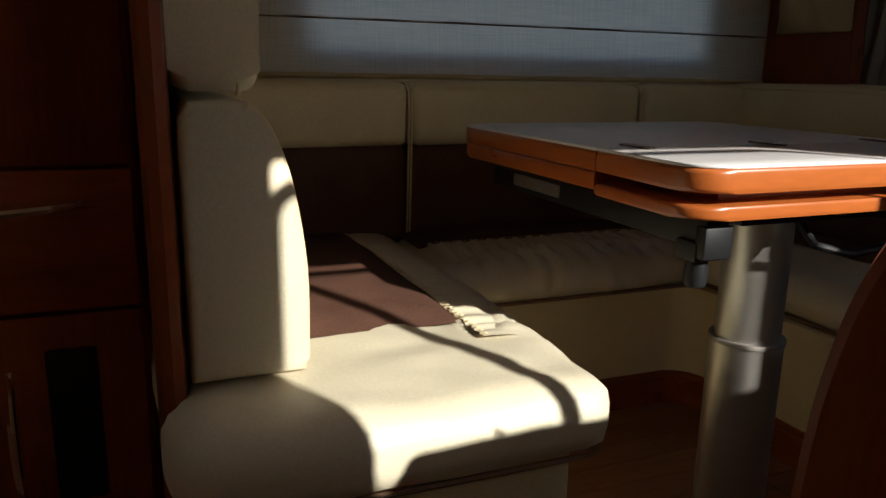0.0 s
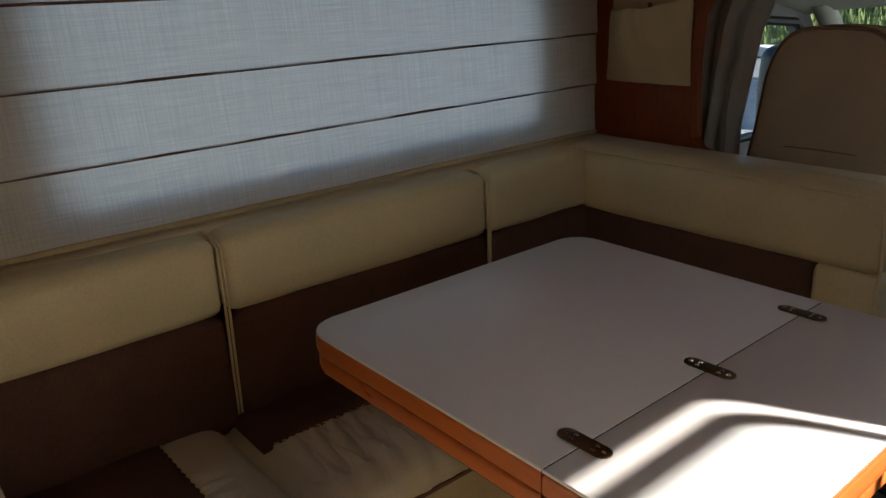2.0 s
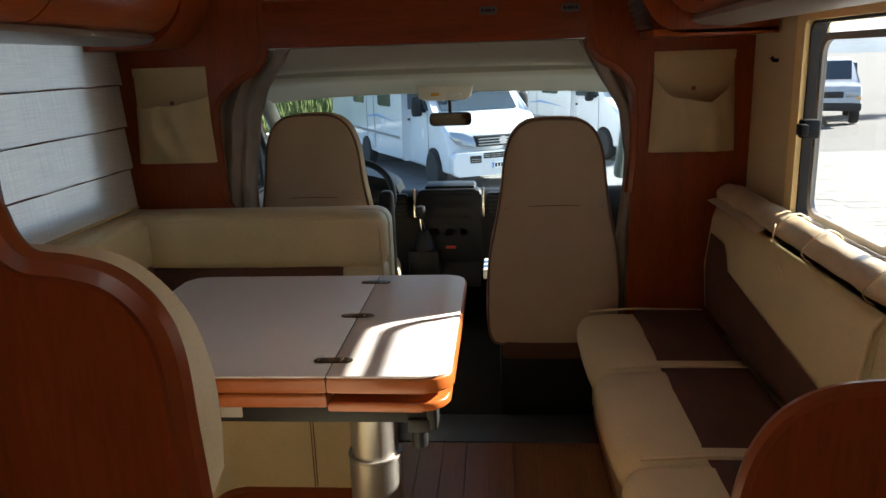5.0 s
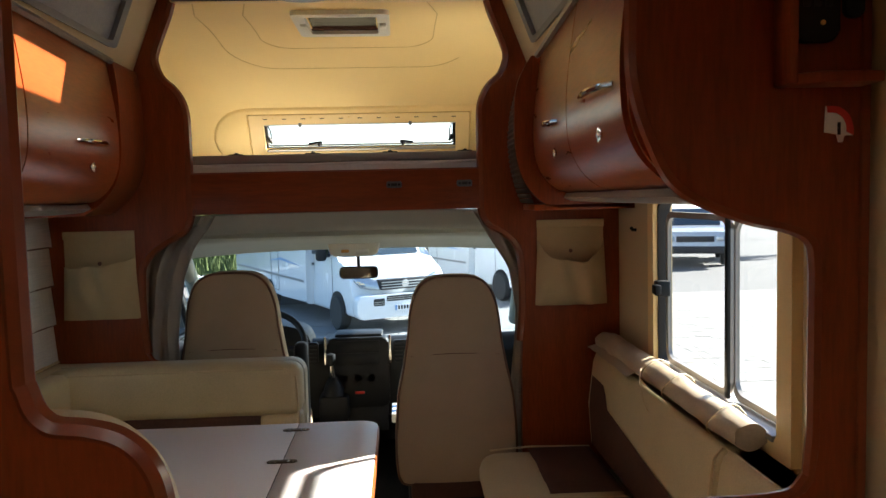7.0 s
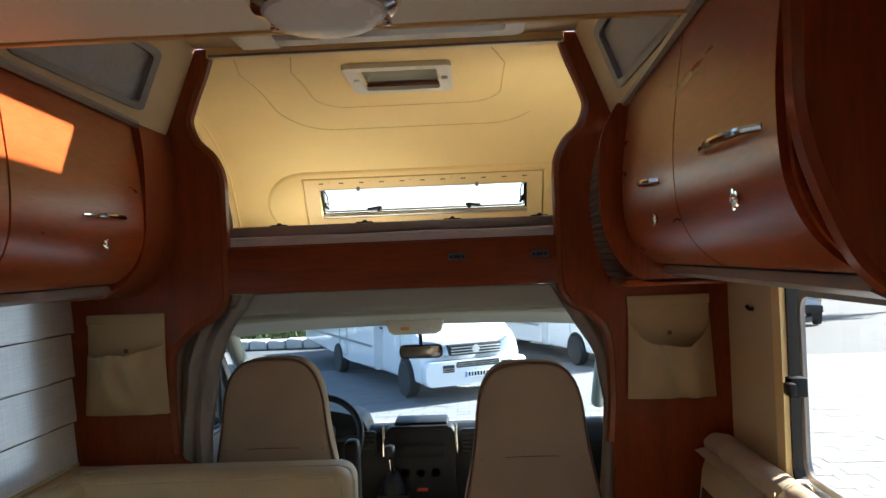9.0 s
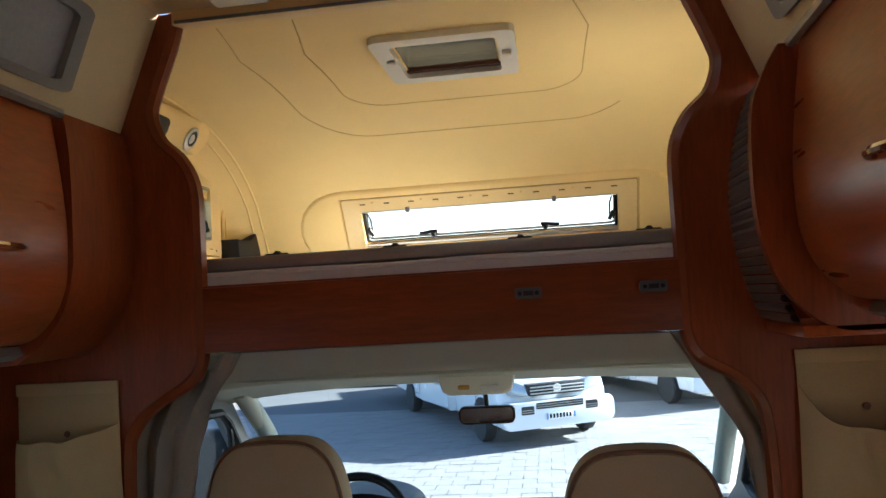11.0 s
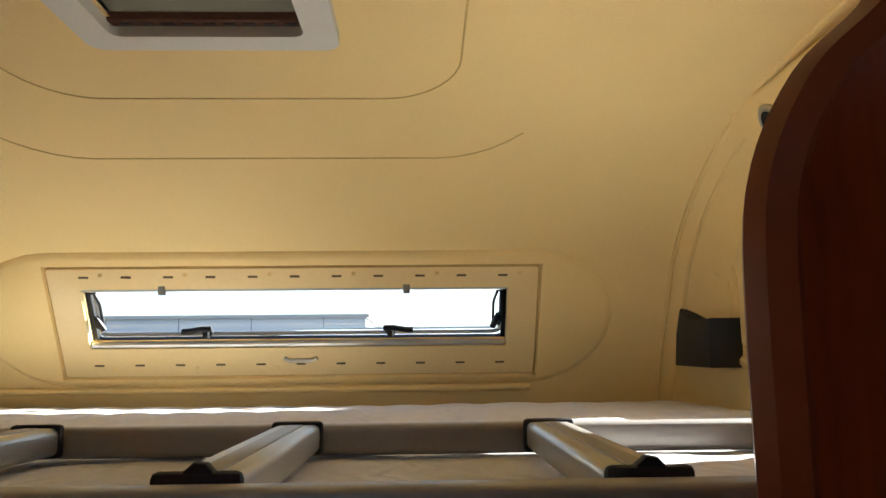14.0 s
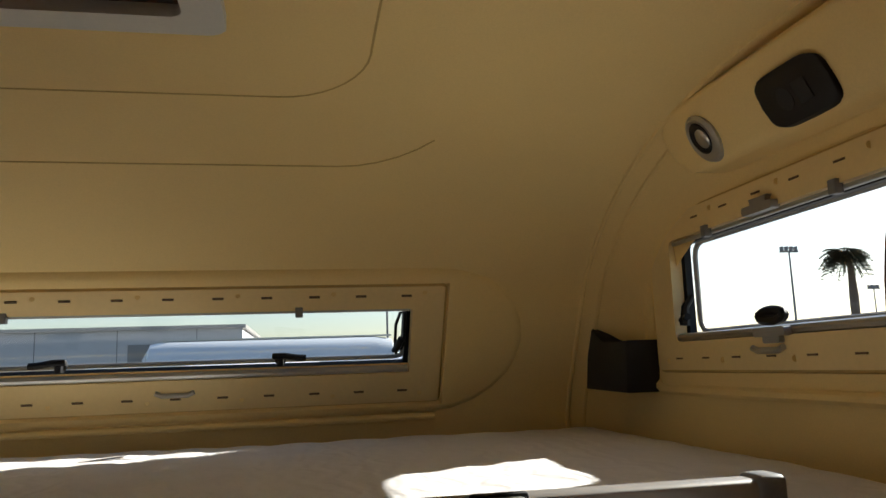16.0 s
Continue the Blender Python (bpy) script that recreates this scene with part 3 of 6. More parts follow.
def slab_on(put, u0, u1, v0, v1, d0, d1):
    """A small rounded block on a window's plane."""
    bm = bmesh.new()
    ln = rounded(u0, u1, v0, v1, min(u1 - u0, v1 - v0) * 0.3, 2)
    rows = [[bm.verts.new(put(*q, d)) for q in ln] for d in (d0, d1)]
    for i in range(len(ln)):
        bm.faces.new((rows[0][i], rows[0][(i + 1) % len(ln)], rows[1][(i + 1) % len(ln)], rows[1][i]))
    bm.faces.new(rows[0]), bm.faces.new(rows[1])
    return bm


def framed_window(name, put, u, v, label, slots, turn, side=False):
    """A caravan window on a plane: put(u, v, d) gives a place d before the wall. A cream frame with slots, a roller rail, a pane and catches."""
    th = thing(name, put((u[0] + u[1]) / 2, v[1], 0), label, "window", kind="structure")
    fu, fv = 0.1 if side else 0.08, 0.27 if v[1] - v[0] > 0.5 else 0.058
    top = fv if side else fv * 0.68
    outer, inner = rounded(u[0] - fu, u[1] + fu, v[0] - top, v[1] + fv * 1.05, 0.012, 2), rounded(u[0], u[1], v[0], v[1], 0.012, 2)
    n = len(outer)
    bm = bmesh.new()
    rows = [[bm.verts.new(put(*q, d)) for q in ln] for ln, d in ((outer, 0.0), (outer, 0.012), (inner, 0.016), (inner, -0.03))]
    for k in range(3):
        for i in range(n):
            bm.faces.new((rows[k][i], rows[k][(i + 1) % n], rows[k + 1][(i + 1) % n], rows[k + 1][i]))
    fr = part("window_frame", bm, YELLOW_FRAME, th, "cream plastic window frame")
    rim = outer
    # A darker tube stands in for the shadow line round the frame.
    part("frame_bead", tube([put(*q, 0.004) for q in rim], 0.006, 6, closed=True), CREASE_SHADE, fr, "darker tube painted in for the shadow round the frame")
    for row in (v[0] - top * 0.6, v[1] + fv * 0.62):
        for k in range(slots):
            c = u[0] - fu * 0.5 + (u[1] - u[0] + fu) * (k + 0.5) / slots
            w = 0.0125
            bm = bmesh.new()
            dv = fv * 0.03
            a = [bm.verts.new(put(cc, row + e, d)) for cc, e, d in ((c - w, -dv, 0.0155), (c + w, -dv, 0.0155), (c + w, dv, 0.0155), (c - w, dv, 0.0155))]
            b = [bm.verts.new(put(cc, row + e, d)) for cc, e, d in ((c - w, -dv, 0.012), (c + w, -dv, 0.012), (c + w, dv, 0.012), (c - w, dv, 0.012))]
            bm.faces.new(a)
            for i in range(4):
                bm.faces.new((a[i], b[i], b[(i + 1) % 4], a[(i + 1) % 4]))
            part("slot", bm, SLOT, fr, "", False)
            if k % 2 == 0:
                q = put(c + 0.045, row - (dv * 3 if row < v[0] else -dv * 3), 0.015)
                part("screw_cap", lathe([(0.001, 0.0), (0.006, 0.0), (0.005, 0.003), (0.001, 0.004)], q, "y", 8), YELLOW, fr)
    for vv, rr, nm in ((v[1] - (v[1] - v[0]) * 0.04, 0.009, "lower_rail"), (v[0] + (v[1] - v[0]) * 0.03, 0.005, "upper_rail")):
        part(nm, tube([put(u[0] + 0.004, vv, 0.006), put(u[1] - 0.004, vv, 0.006)], rr, 8), ALU, th, "aluminium blind rail")
    pane_in = rounded(u[0] - 0.012, u[1] + 0.012, v[0] - fv * 0.08, v[1] + fv * 0.08, 0.012, 3)
    bm = bmesh.new()
    bm.faces.new([bm.verts.new(put(*q, -0.045)) for q in pane_in])
    part("pane", bm, GLASS, th, "clear acrylic pane", False)
    seal = rounded(u[0] + 0.012, u[1] - 0.012, v[0] + (v[1] - v[0]) * 0.03, v[1] - (v[1] - v[0]) * 0.09, 0.03, 3)
    hole = [rounded(u[0] + e, u[1] - e, v[0] + e * fv / 0.08, v[1] - e * fv / 0.08, 0.012, 2) for e in (0.0005, 0.012)]
    bm = bmesh.new()
    rows = [[bm.verts.new(put(*q, d)) for q in ln] for ln, d in ((hole[0], -0.012), (hole[1], -0.014), (hole[1], -0.03), (hole[0], -0.03))]
    for k in range(4):
        for i in range(n):
            bm.faces.new((rows[k][i], rows[k][(i + 1) % n], rows[(k + 1) % 4][(i + 1) % n], rows[(k + 1) % 4][i]))
    part("seal", bm, BLACK, th, "black rubber seal")
    part("pane_edge", tube([put(*q, -0.04) for q in seal], 0.006, 6, closed=True), GREYPL, th, "grey pane edge")
    part("rail_grip", tube([put((u[0] + u[1]) / 2 + a, v[1] + b, 0.02) for a, b in ((-0.045, 0.02 * fv / 0.055), (-0.03, 0.025 * fv / 0.055), (0.03, 0.025 * fv / 0.055), (0.045, 0.02 * fv / 0.055))], 0.006, 8), ALU, th, "aluminium blind grip")
    if side:
        end = u[1] - 0.03
        part("catch", tube([put(end, v[0] + 0.125, -0.015), put(end, v[0] + 0.15, 0.004), put(end, v[0] + 0.19, 0.008)], lambda k: 0.006 + 0.006 * k, 8), BLACK, th, "black window catch")
        part("catch_knob", tube([put(end - 0.022, v[0] + 0.172, 0.012), put(end + 0.02, v[0] + 0.178, 0.004)], 0.008, 8), BLACK, th, "black catch knob")
        mid = (u[0] + u[1]) / 2 - 0.02
        part("grip", tube([put(mid + 0.035 * math.cos(a), v[1] - 0.034 + 0.009 * math.sin(a), 0.02) for a in [2 * math.pi * q / 20 for q in range(20)]], 0.009, 8, closed=True), BLACK, th, "black oval pane grip")
        for vv, sg in ((v[0] - 0.002, -1), (v[1] - 0.006, 1)):
            part("rail_catch", slab_on(put, mid - 0.045, mid + 0.045, vv - 0.008, vv + 0.008, 0.012, 0.03), ALU_GREY, th, "grey blind rail catch")
            part("rail_tab", slab_on(put, mid - 0.024, mid + 0.024, vv + sg * 0.004, vv + sg * 0.02, 0.01, 0.026), ALU_GREY, th)
    else:
        for c in (0.28, 0.72):
            latch(th, put(u[0] + (u[1] - u[0]) * c, v[1] - (v[1] - v[0]) * 0.235, 0.0), turn if c < 0.5 else turn @ Matrix.Scale(-1, 4, (1, 0, 0)))
        for c, sg in ((u[0] + 0.014, 1), (u[1] - 0.014, -1)):
            loop = [(0.0, 0.12), (0.012, 0.12), (0.022, 0.3), (0.022, 0.66), (0.006, 0.7), (0.0, 0.6)]
            part("stay", tube([put(c + sg * a, v[0] + (v[1] - v[0]) * b, -0.008) for a, b in loop], 0.0042, 8, closed=True), BLACK, th, "black looped window stay")
            part("stay_knob", tube([put(c + sg * 0.006, v[0] + (v[1] - v[0]) * 0.5, -0.002), put(c + sg * 0.024, v[0] + (v[1] - v[0]) * 0.72, -0.002)], 0.009, 8), BLACK, th, "black stay knob")
    for c in (0.19, 0.76):
        bm = box(-0.009, 0.009, -0.012, 0.004, -0.012, 0.012, 0.002)
        bmesh.ops.transform(bm, matrix=Matrix.Translation(put(u[0] + (u[1] - u[0]) * c, v[0] + 0.02 * fv / 0.27, 0.012)) @ turn, verts=bm.verts)
        part("clip", bm, GREYPL, th, "grey clip")
    return th


framed_window("window_alcove_front", lambda u, v, d: on_front(u, v, d), (-FRONT_HOLE_X + 0.056, FRONT_HOLE_X - 0.022), (0.22, 0.79), "wide low alcove window with cream slotted frame and black catches", 11, Matrix.Identity(4))
def lean(bm, s):
    """Tilt the face of the lamp ledge and what sits in it a little downwards."""
    for v in bm.verts:
        if abs(v.co.x) < 1.12:
            v.co.x -= s * (v.co.z - 2.147) * 0.55
    return bm


for sgn, nm in ((-1, "left"), (1, "right")):
    framed_window("window_alcove_" + nm, (lambda s: lambda u, v, d: Vector((s * (AX - d), u, 2.01 - v)))(sgn), (SIDE_HOLE[0] + 0.005, SIDE_HOLE[1] - 0.025), (0.005, 0.230),
                  "small alcove side window with cream slotted frame", 7, Matrix.Rotation(radians(-90 * sgn), 4, "Z"), True)
    s = sgn
    # moulded frame panel round the side window, and a swelling above with the lamps
    structure("side_moulding", tube([(s * (AX - 0.002), y, z) for y, z in rounded(0.50, 1.455, 1.675, 2.11, 0.04, 5)], 0.012, 8, closed=True), YELLOW, "raised moulding round the alcove side window", "trim")
    pod = [(0.42, 2.10)] + curve2d([(1.06, 2.10), (1.12, 2.115), (1.145, 2.155), (1.13, 2.20), (1.08, 2.225)], 4) + [(0.42, 2.225)]
    structure("lamp_pod", lean(slab(pod, "x", s * 1.06, s * 1.2, 0.018, 4), s), YELLOW, "moulded ledge that carries the reading lamps", "ledge")


def right_window():
    th = thing("window_sliding", (1.1, -0.9, 0.862), "sliding caravan window with black-edged panes beside the sofa", "window", kind="structure")
    y0, y1, z0, z1 = -1.30, -0.475, 0.862, 1.405
    part("window_frame", ring(rounded(y0 - 0.065, y1 + 0.055, z0 - 0.05, z1 + 0.04, 0.02), rounded(y0, y1, z0, z1, 0.02), "x", 1.075, 1.1), YELLOW_FRAME, th, "cream plastic inner frame")
    part("outer_seal", ring(rounded(y0, y1, z0, z1, 0.03), rounded(y0 + 0.008, y1 - 0.008, z0 + 0.01, z1 - 0.008, 0.03), "x", 1.09, 1.13), BLACK, th, "black rubber seal")
    for a, b, x in ((-0.99, y1 - 0.034, 1.112), (y0 + 0.014, -0.975, 1.126)):
        sash = part("sash", ring(rounded(a, b, z0 + 0.015, z1 - 0.034, 0.045), rounded(a + 0.018, b - 0.018, z0 + 0.033, z1 - 0.052, 0.04), "x", x - 0.006, x + 0.006), ALU_GREY, th, "grey sash frame")
        bm = bmesh.new()
        bm.faces.new([bm.verts.new((x, y, z)) for y, z in rounded(a + 0.016, b - 0.016, z0 + 0.031, z1 - 0.05, 0.04)])
        part("pane", bm, WINGLASS, sash, "lightly tinted pane", False)
    part("mid_post", box(1.098, 1.108, -0.992, -0.974, z0 + 0.016, z1 - 0.016, 0.002), BLACK, th, "black rubber meeting strip")
    lt = part("catch", box(1.055, 1.098, -0.575, -0.535, 1.10, 1.15, 0.005), BLACK, th, "black square window catch")
    part("catch_tongue", box(1.04, 1.06, -0.60, -0.56, 1.11, 1.14, 0.004), BLACK, lt)
    part("lower_track", box(1.07, 1.125, y0 + 0.01, y1 - 0.01, z0 - 0.004, z0 + 0.012, 0.003), ALU_GREY, th, "grey sill track")
    part("hook", tube([(1.098, -0.225, 1.30), (1.085, -0.225, 1.30), (1.078, -0.225, 1.31)], 0.006, 8), BLACK, th, "small black hook")


right_window()


def left_window():
    th = thing("window_blinded", (-1.12, -0.92, 0.9), "large side window hidden behind the drawn blind", "window", kind="structure")
    part("window_frame", ring(rounded(-1.6, -0.24, 0.884, 1.5, 0.04), rounded(-1.56, -0.28, 0.918, 1.46, 0.04), "x", -1.135, -1.115), BLACK, th, "black rubber frame")
    bm = bmesh.new()
    bm.faces.new([bm.verts.new((-1.125, y, z)) for y, z in rounded(-1.56, -0.28, 0.918, 1.46, 0.04)])
    part("pane", bm, GLASS, th, "clear pane", False)
    blind = thing("roman_blind", (-1.075, -0.9, 0.845), "pale woven roman blind drawn down over the side window", "blind")
    levels = [0.845, 0.992, 1.138, 1.284, 1.43]
    for a, b in zip(levels, levels[1:]):
        rows = []
        for i in range(7):
            k = i / 6
            z = a + (b - a) * k
            rows.append([(-1.066 - 0.012 * k + 0.003 * noise.noise(Vector((y * 5, z * 5, 3))), y, z) for y in np.linspace(-1.78, -0.035, 60)])
        part("fold", shell(rows), BLIND, blind)
        if b < 1.43:
            part("batten", tube([(-1.069, -1.78, b), (-1.069, -0.9, b + 0.001), (-1.069, -0.035, b)], 0.0035, 6), PIPING_BROWN, blind, "dark seam with a batten")
    part("hem", tube([(-1.068, -1.78, 0.848), (-1.068, -0.035, 0.848)], 0.007, 8), CANVAS, blind, "hem bar")
    structure("window_sill", box(-1.1, -1.03, -1.9, -0.02, 0.80, 0.838, 0.006), CREAM, "cream ledge under the blind", "sill")


left_window()


def roof_light(name, x0, x1, y0, y1, z, rim, mats, label, screen):
    """A roof hatch: a pale frame, a dark well above it, and a pane or a fly screen."""
    th = thing(name, ((x0 + x1) / 2, (y0 + y1) / 2, z), label, "roof hatch", kind="structure")
    outer, inner = rounded(x0 - rim, x1 + rim, y0 - rim, y1 + rim, 0.03), rounded(x0, x1, y0, y1, 0.02)
    part("hatch_frame", ring(outer, inner, "z", z - 0.02, z + 0.02), mats[0], th, "pale hatch frame")
    part("well", ring(rounded(x0 - 0.004, x1 + 0.004, y0 - 0.004, y1 + 0.004, 0.02), inner, "z", z + 0.005, z + 0.1), mats[1], th)
    bm = bmesh.new()
    bm.faces.new([bm.verts.new((x, y, z + 0.09)) for x, y in rounded(x0, x1, y0, y1, 0.02)])
    part("pane", bm, mats[2], th, "smoked hatch pane", False)
    if screen:
        bm = bmesh.new()
        bm.faces.new([bm.verts.new((x, y, z + 0.014)) for x, y in rounded(x0, x1, y0, y1, 0.02)])
        part("fly_screen", bm, SCREEN, th, "olive fly screen", False)
        for k in range(9):
            part("bar_slot", box(x0 + 0.02 + (x1 - x0) * 0.105 * k, x0 + 0.04 + (x1 - x0) * 0.105 * k, y1 - 0.02, y1 - 0.012, z - 0.0055, z - 0.0038), BLACK, th)
        part("screen_bar", box(x0, x1, y1 - 0.03, y1 - 0.004, z - 0.004, z + 0.012, 0.003), BROWN, th, "dark slotted bar")
        part("catch", box(x1 + 0.01, x1 + 0.04, y0 + 0.12, y0 + 0.17, z - 0.034, z - 0.018, 0.005), PALEPL, th)
        part("catch", box(x0 - 0.03, x0 - 0.005, y0 + 0.12, y0 + 0.15, z - 0.03, z - 0.018, 0.004), PALEPL, th)
    return th


roof_light("roof_hatch", -0.16, 0.16, 0.455, 0.79, 2.254, 0.055, (PALEPL, PALEPL, OPAL), "pale square roof hatch with a fly screen over the bed", True)
sk = roof_light("roof_light", -0.4, 0.4, -0.74, -0.115, 2.222, 0.06, (PALEPL, PALEPL, SMOKED), "large roof light with a pale frame and grey roller blind rails", False)
part("blind_rail", box(-0.398, 0.398, -0.142, -0.117, 2.225, 2.25, 0.004), ALU_GREY, sk, "grey roller blind rail")
part("blind_cassette", box(-0.455, -0.33, -0.79, -0.065, 2.192, 2.201, 0.004), PALEPL, sk, "pale blind cassette")
# Unseen sheet, added to cut the sun that reaches the left locker.
part("pleated_blind", box(-0.396, 0.02, -0.735, -0.302, 2.256, 2.26), GREYBLIND, sk, "half-drawn grey pleated blind, its unseen rear sheet added to block sun")
part("pleated_blind", box(-0.396, 0.396, -0.30, -0.145, 2.262, 2.266), GREYBLIND, sk, "half-drawn grey pleated blind, its unseen rear sheet added to block sun")
# Added out of view: diffuse daylight for the wood that faces the rear.
roof_light("roof_hatch_rear", -0.28, 0.62, -3.58, -2.92, 1.934, 0.05, (PALEPL, PALEPL, OPAL), "unseen opal roof hatch, added over the rear to let daylight in", False)


# ---- dinette ----
def table():
    th = thing("dinette_table", (-0.06, -0.96, 0.0), "white-topped folding dinette table with orange wood edge on a steel pillar", "table")
    y0, y1, seam = -1.318, -0.622, -0.0885
    r = 0.055

    def half(x0, x1, rl, rr):
        pts = []
        for cx, cy, a, rad in ((x1, y1, 0, rr), (x0, y1, 90, rl), (x0, y0, 180, rl), (x1, y0, 270, rr)):
            if rad < 0.01:
                pts.append((cx, cy))
            else:
                ox, oy = (-rad if a in (0, 270) else rad), (-rad if a in (0, 90) else rad)
                pts += [(cx + ox + rad * math.cos(radians(a + 15 * k)), cy + oy + rad * math.sin(radians(a + 15 * k))) for k in range(7)]
        return pts
    for nm, x0, x1, rl, rr in (("fixed_top", -0.640, seam - 0.0012, r, 0.0), ("folding_leaf", seam + 0.0012, 0.158, 0.0, r)):
        top = part(nm, slab(half(x0 + (0.004 if rl else 0), x1 - (0.004 if rr else 0), rl, rr), "z", 0.7455, 0.75, 0.0015), TABLETOP, th, "white laminate top")
        part("edge_band", slab(half(x0, x1, rl, rr), "z", 0.712, 0.7453, 0.007, 3), EDGE, top, "rounded orange wood edge")
    part("under_board", slab(half(-0.634, seam - 0.0012, r, 0.0), "z", 0.682, 0.711, 0.007, 3), EDGE, th, "second orange wood board")
    part("under_leaf", slab(half(seam + 0.0012, 0.15, 0.0, r), "z", 0.674, 0.694, 0.006, 3), EDGE, th, "thin orange wood board under the leaf")
    part("leaf_spacer", box(-0.086, 0.10, y0 + 0.08, y1 - 0.08, 0.694, 0.711), EDGE, th)
    for y in (-1.242, -0.968, -0.694):
        hg = part("hinge", slab(rounded(seam - 0.04, seam + 0.04, y - 0.0125, y + 0.0125, 0.0122), "z", 0.7505, 0.7525, 0.0006), mat_hinge, th, "oval dark brass hinge")
        for dx in (-0.03, -0.017, 0.017, 0.03):
            for dy in ((-0.005, 0.005) if abs(dx) < 0.02 else (0,)):
                part("screw", lathe([(0.0005, 0.0), (0.0034, 0.0), (0.003, 0.001), (0.0005, 0.0012)], (seam + dx, y + dy, 0.7525), "z", 8), CHROME, hg, "screw")
    part("seam_line", box(seam - 0.0012, seam + 0.0012, y0 + 0.004, y1 - 0.004, 0.742, 0.7485), BLACK, th)
    rail = part("slide_rail", box(-0.56, 0.115, -1.265, -1.225, 0.625, 0.668, 0.003), BLACK, th, "black steel slide rail")
    part("slide_rail", box(-0.52, 0.11, -0.79, -0.75, 0.625, 0.668, 0.003), BLACK, th, "black steel slide rail")
    part("rail_strip", box(-0.46, -0.28, -1.268, -1.265, 0.637, 0.66), ALU, rail, "bare aluminium strip")
    part("clamp", box(0.06, 0.108, -1.275, -1.22, 0.606, 0.636, 0.006), DARK, th)
    part("clamp_strap", box(0.1, 0.122, -1.272, -1.222, 0.612, 0.66, 0.004), BLACK, th, "black steel strap")
    part("clamp_knob", lathe([(0.001, 0), (0.016, 0.0), (0.018, 0.012), (0.016, 0.04), (0.001, 0.042)], (0.082, -1.248, 0.566), "z", 12), BLACK, th, "black clamp knob")
    part("cross_plate", box(-0.18, 0.06, -1.15, -0.79, 0.642, 0.670, 0.004), BLACK, th)
    part("lever", tube([(0.02, -1.0, 0.645), (0.065, -1.0, 0.604), (0.09, -0.945, 0.592), (0.105, -0.89, 0.604), (0.115, -0.862, 0.622)], 0.007, 8), BLACK, th, "black release lever")
    lx, ly = -0.062, -0.99
    part("pillar", lathe([(0.001, 0.0), (0.064, 0.0), (0.064, 0.405), (0.001, 0.405)], (lx, ly, 0.0), "z", 32), ALU, th, "brushed steel lower pillar")
    part("pillar_upper", lathe([(0.001, 0.405), (0.057, 0.405), (0.057, 0.645), (0.001, 0.645)], (lx, ly, 0.0), "z", 32), ALU, th, "brushed steel upper pillar")
    part("collar", lathe([(0.058, 0.402), (0.066, 0.402), (0.067, 0.406), (0.066, 0.41), (0.058, 0.41)], (lx, ly, 0.0), "z", 32), ALU_GREY, th, "thin grey collar ring")
    part("foot", lathe([(0.001, 0.0), (0.1, 0.0), (0.1, 0.008), (0.07, 0.014), (0.001, 0.014)], (lx, ly, 0.0), "z", 32), ALU, th)


mat_hinge = mat("dark_brass", (0.12, 0.085, 0.05), 0.3, metal=0.8, vary=0.2, scale=40, fine=200)
table()


def two_tone_back(name, y0, y1, seed, x0=-1.055, x1=-0.955, split=0.668, top=0.832, low=0.40):
    th = thing(name, ((x0 + x1) / 2, (y0 + y1) / 2, low), "backrest cushion, cream leather above brown suede, against the side wall", "cushion", group="dinette back cushions")
    part("upper", cushion(x0, x1, y0 + 0.004, y1 - 0.004, split + 0.001, top, 0.022, 0.006, 8, seed), LEATHER, th, "cream leather upper half")
    part("lower", cushion(x0, x1 + 0.004, y0 + 0.006, y1 - 0.006, low, split, 0.016, 0.006, 8, seed + 3), BROWN, th, "brown suede lower half")
    for y in (y0 + 0.001, y1 - 0.001):
        part("piping", tube([(x1 - 0.012, y, low + 0.01), (x1 - 0.002, y, split), (x1 - 0.006, y, top - 0.02), (x1 - 0.034, y, top - 0.002), (x0 + 0.01, y, top)], 0.003, 6), PIPING, th, "pale piping")


two_tone_back("back_cushion", -1.94, -1.322, 1)
two_tone_back("back_cushion", -1.316, -0.592, 5)
two_tone_back("back_cushion", -0.586, -0.115, 9)


def bench_base(name, outline, label):
    th = thing(name, (outline[0][0], outline[0][1], 0), label, "bench base")
    part("front_panel", slab(outline, "z", 0.095, 0.325, 0.004), LEATHER, th, "cream leatherette panel")
    part("plinth", slab(outline, "z", 0.0, 0.075, 0.003), WOOD_X, th, "cherry wood plinth")
    part("plinth_edge", slab(outline, "z", 0.075, 0.095, 0.006, 3), LIP, th, "polished plinth edge")
    return th


corner = [(-0.6 + 0.07 - 0.07 * math.sin(radians(15 * k)), -0.655 - 0.07 + 0.07 * math.cos(radians(15 * k))) for k in range(7)]
bend = [(-0.604, -1.34)] + corner[::-1] + [(-0.2, -0.655)] + [(-0.2 + 0.06 * math.sin(radians(18 * k)), -0.595 - 0.06 * math.cos(radians(18 * k))) for k in range(1, 6)] + [(-0.14, -0.05), (-1.08, -0.05), (-1.08, -1.34)]
bench_base("corner_bench", bend, "corner bench base in cream leatherette with a cherry wood plinth")
seam_th = thing("bench_seam", (-0.3, -0.657, 0.1), "stitched seam on the cream bench panel", "seam")
for x in (-0.315, -0.307):
    part("stitch_line", tube([(x, -0.657, 0.1), (x, -0.657, 0.32)], 0.0016, 5), PIPING_BROWN, seam_th)
bench_base("rear_bench", [(-1.08, -1.95), (0.03, -1.95), (0.06, -1.93), (0.06, -1.45), (0.03, -1.41), (-1.08, -1.41)], "rear bench base in cream leatherette")


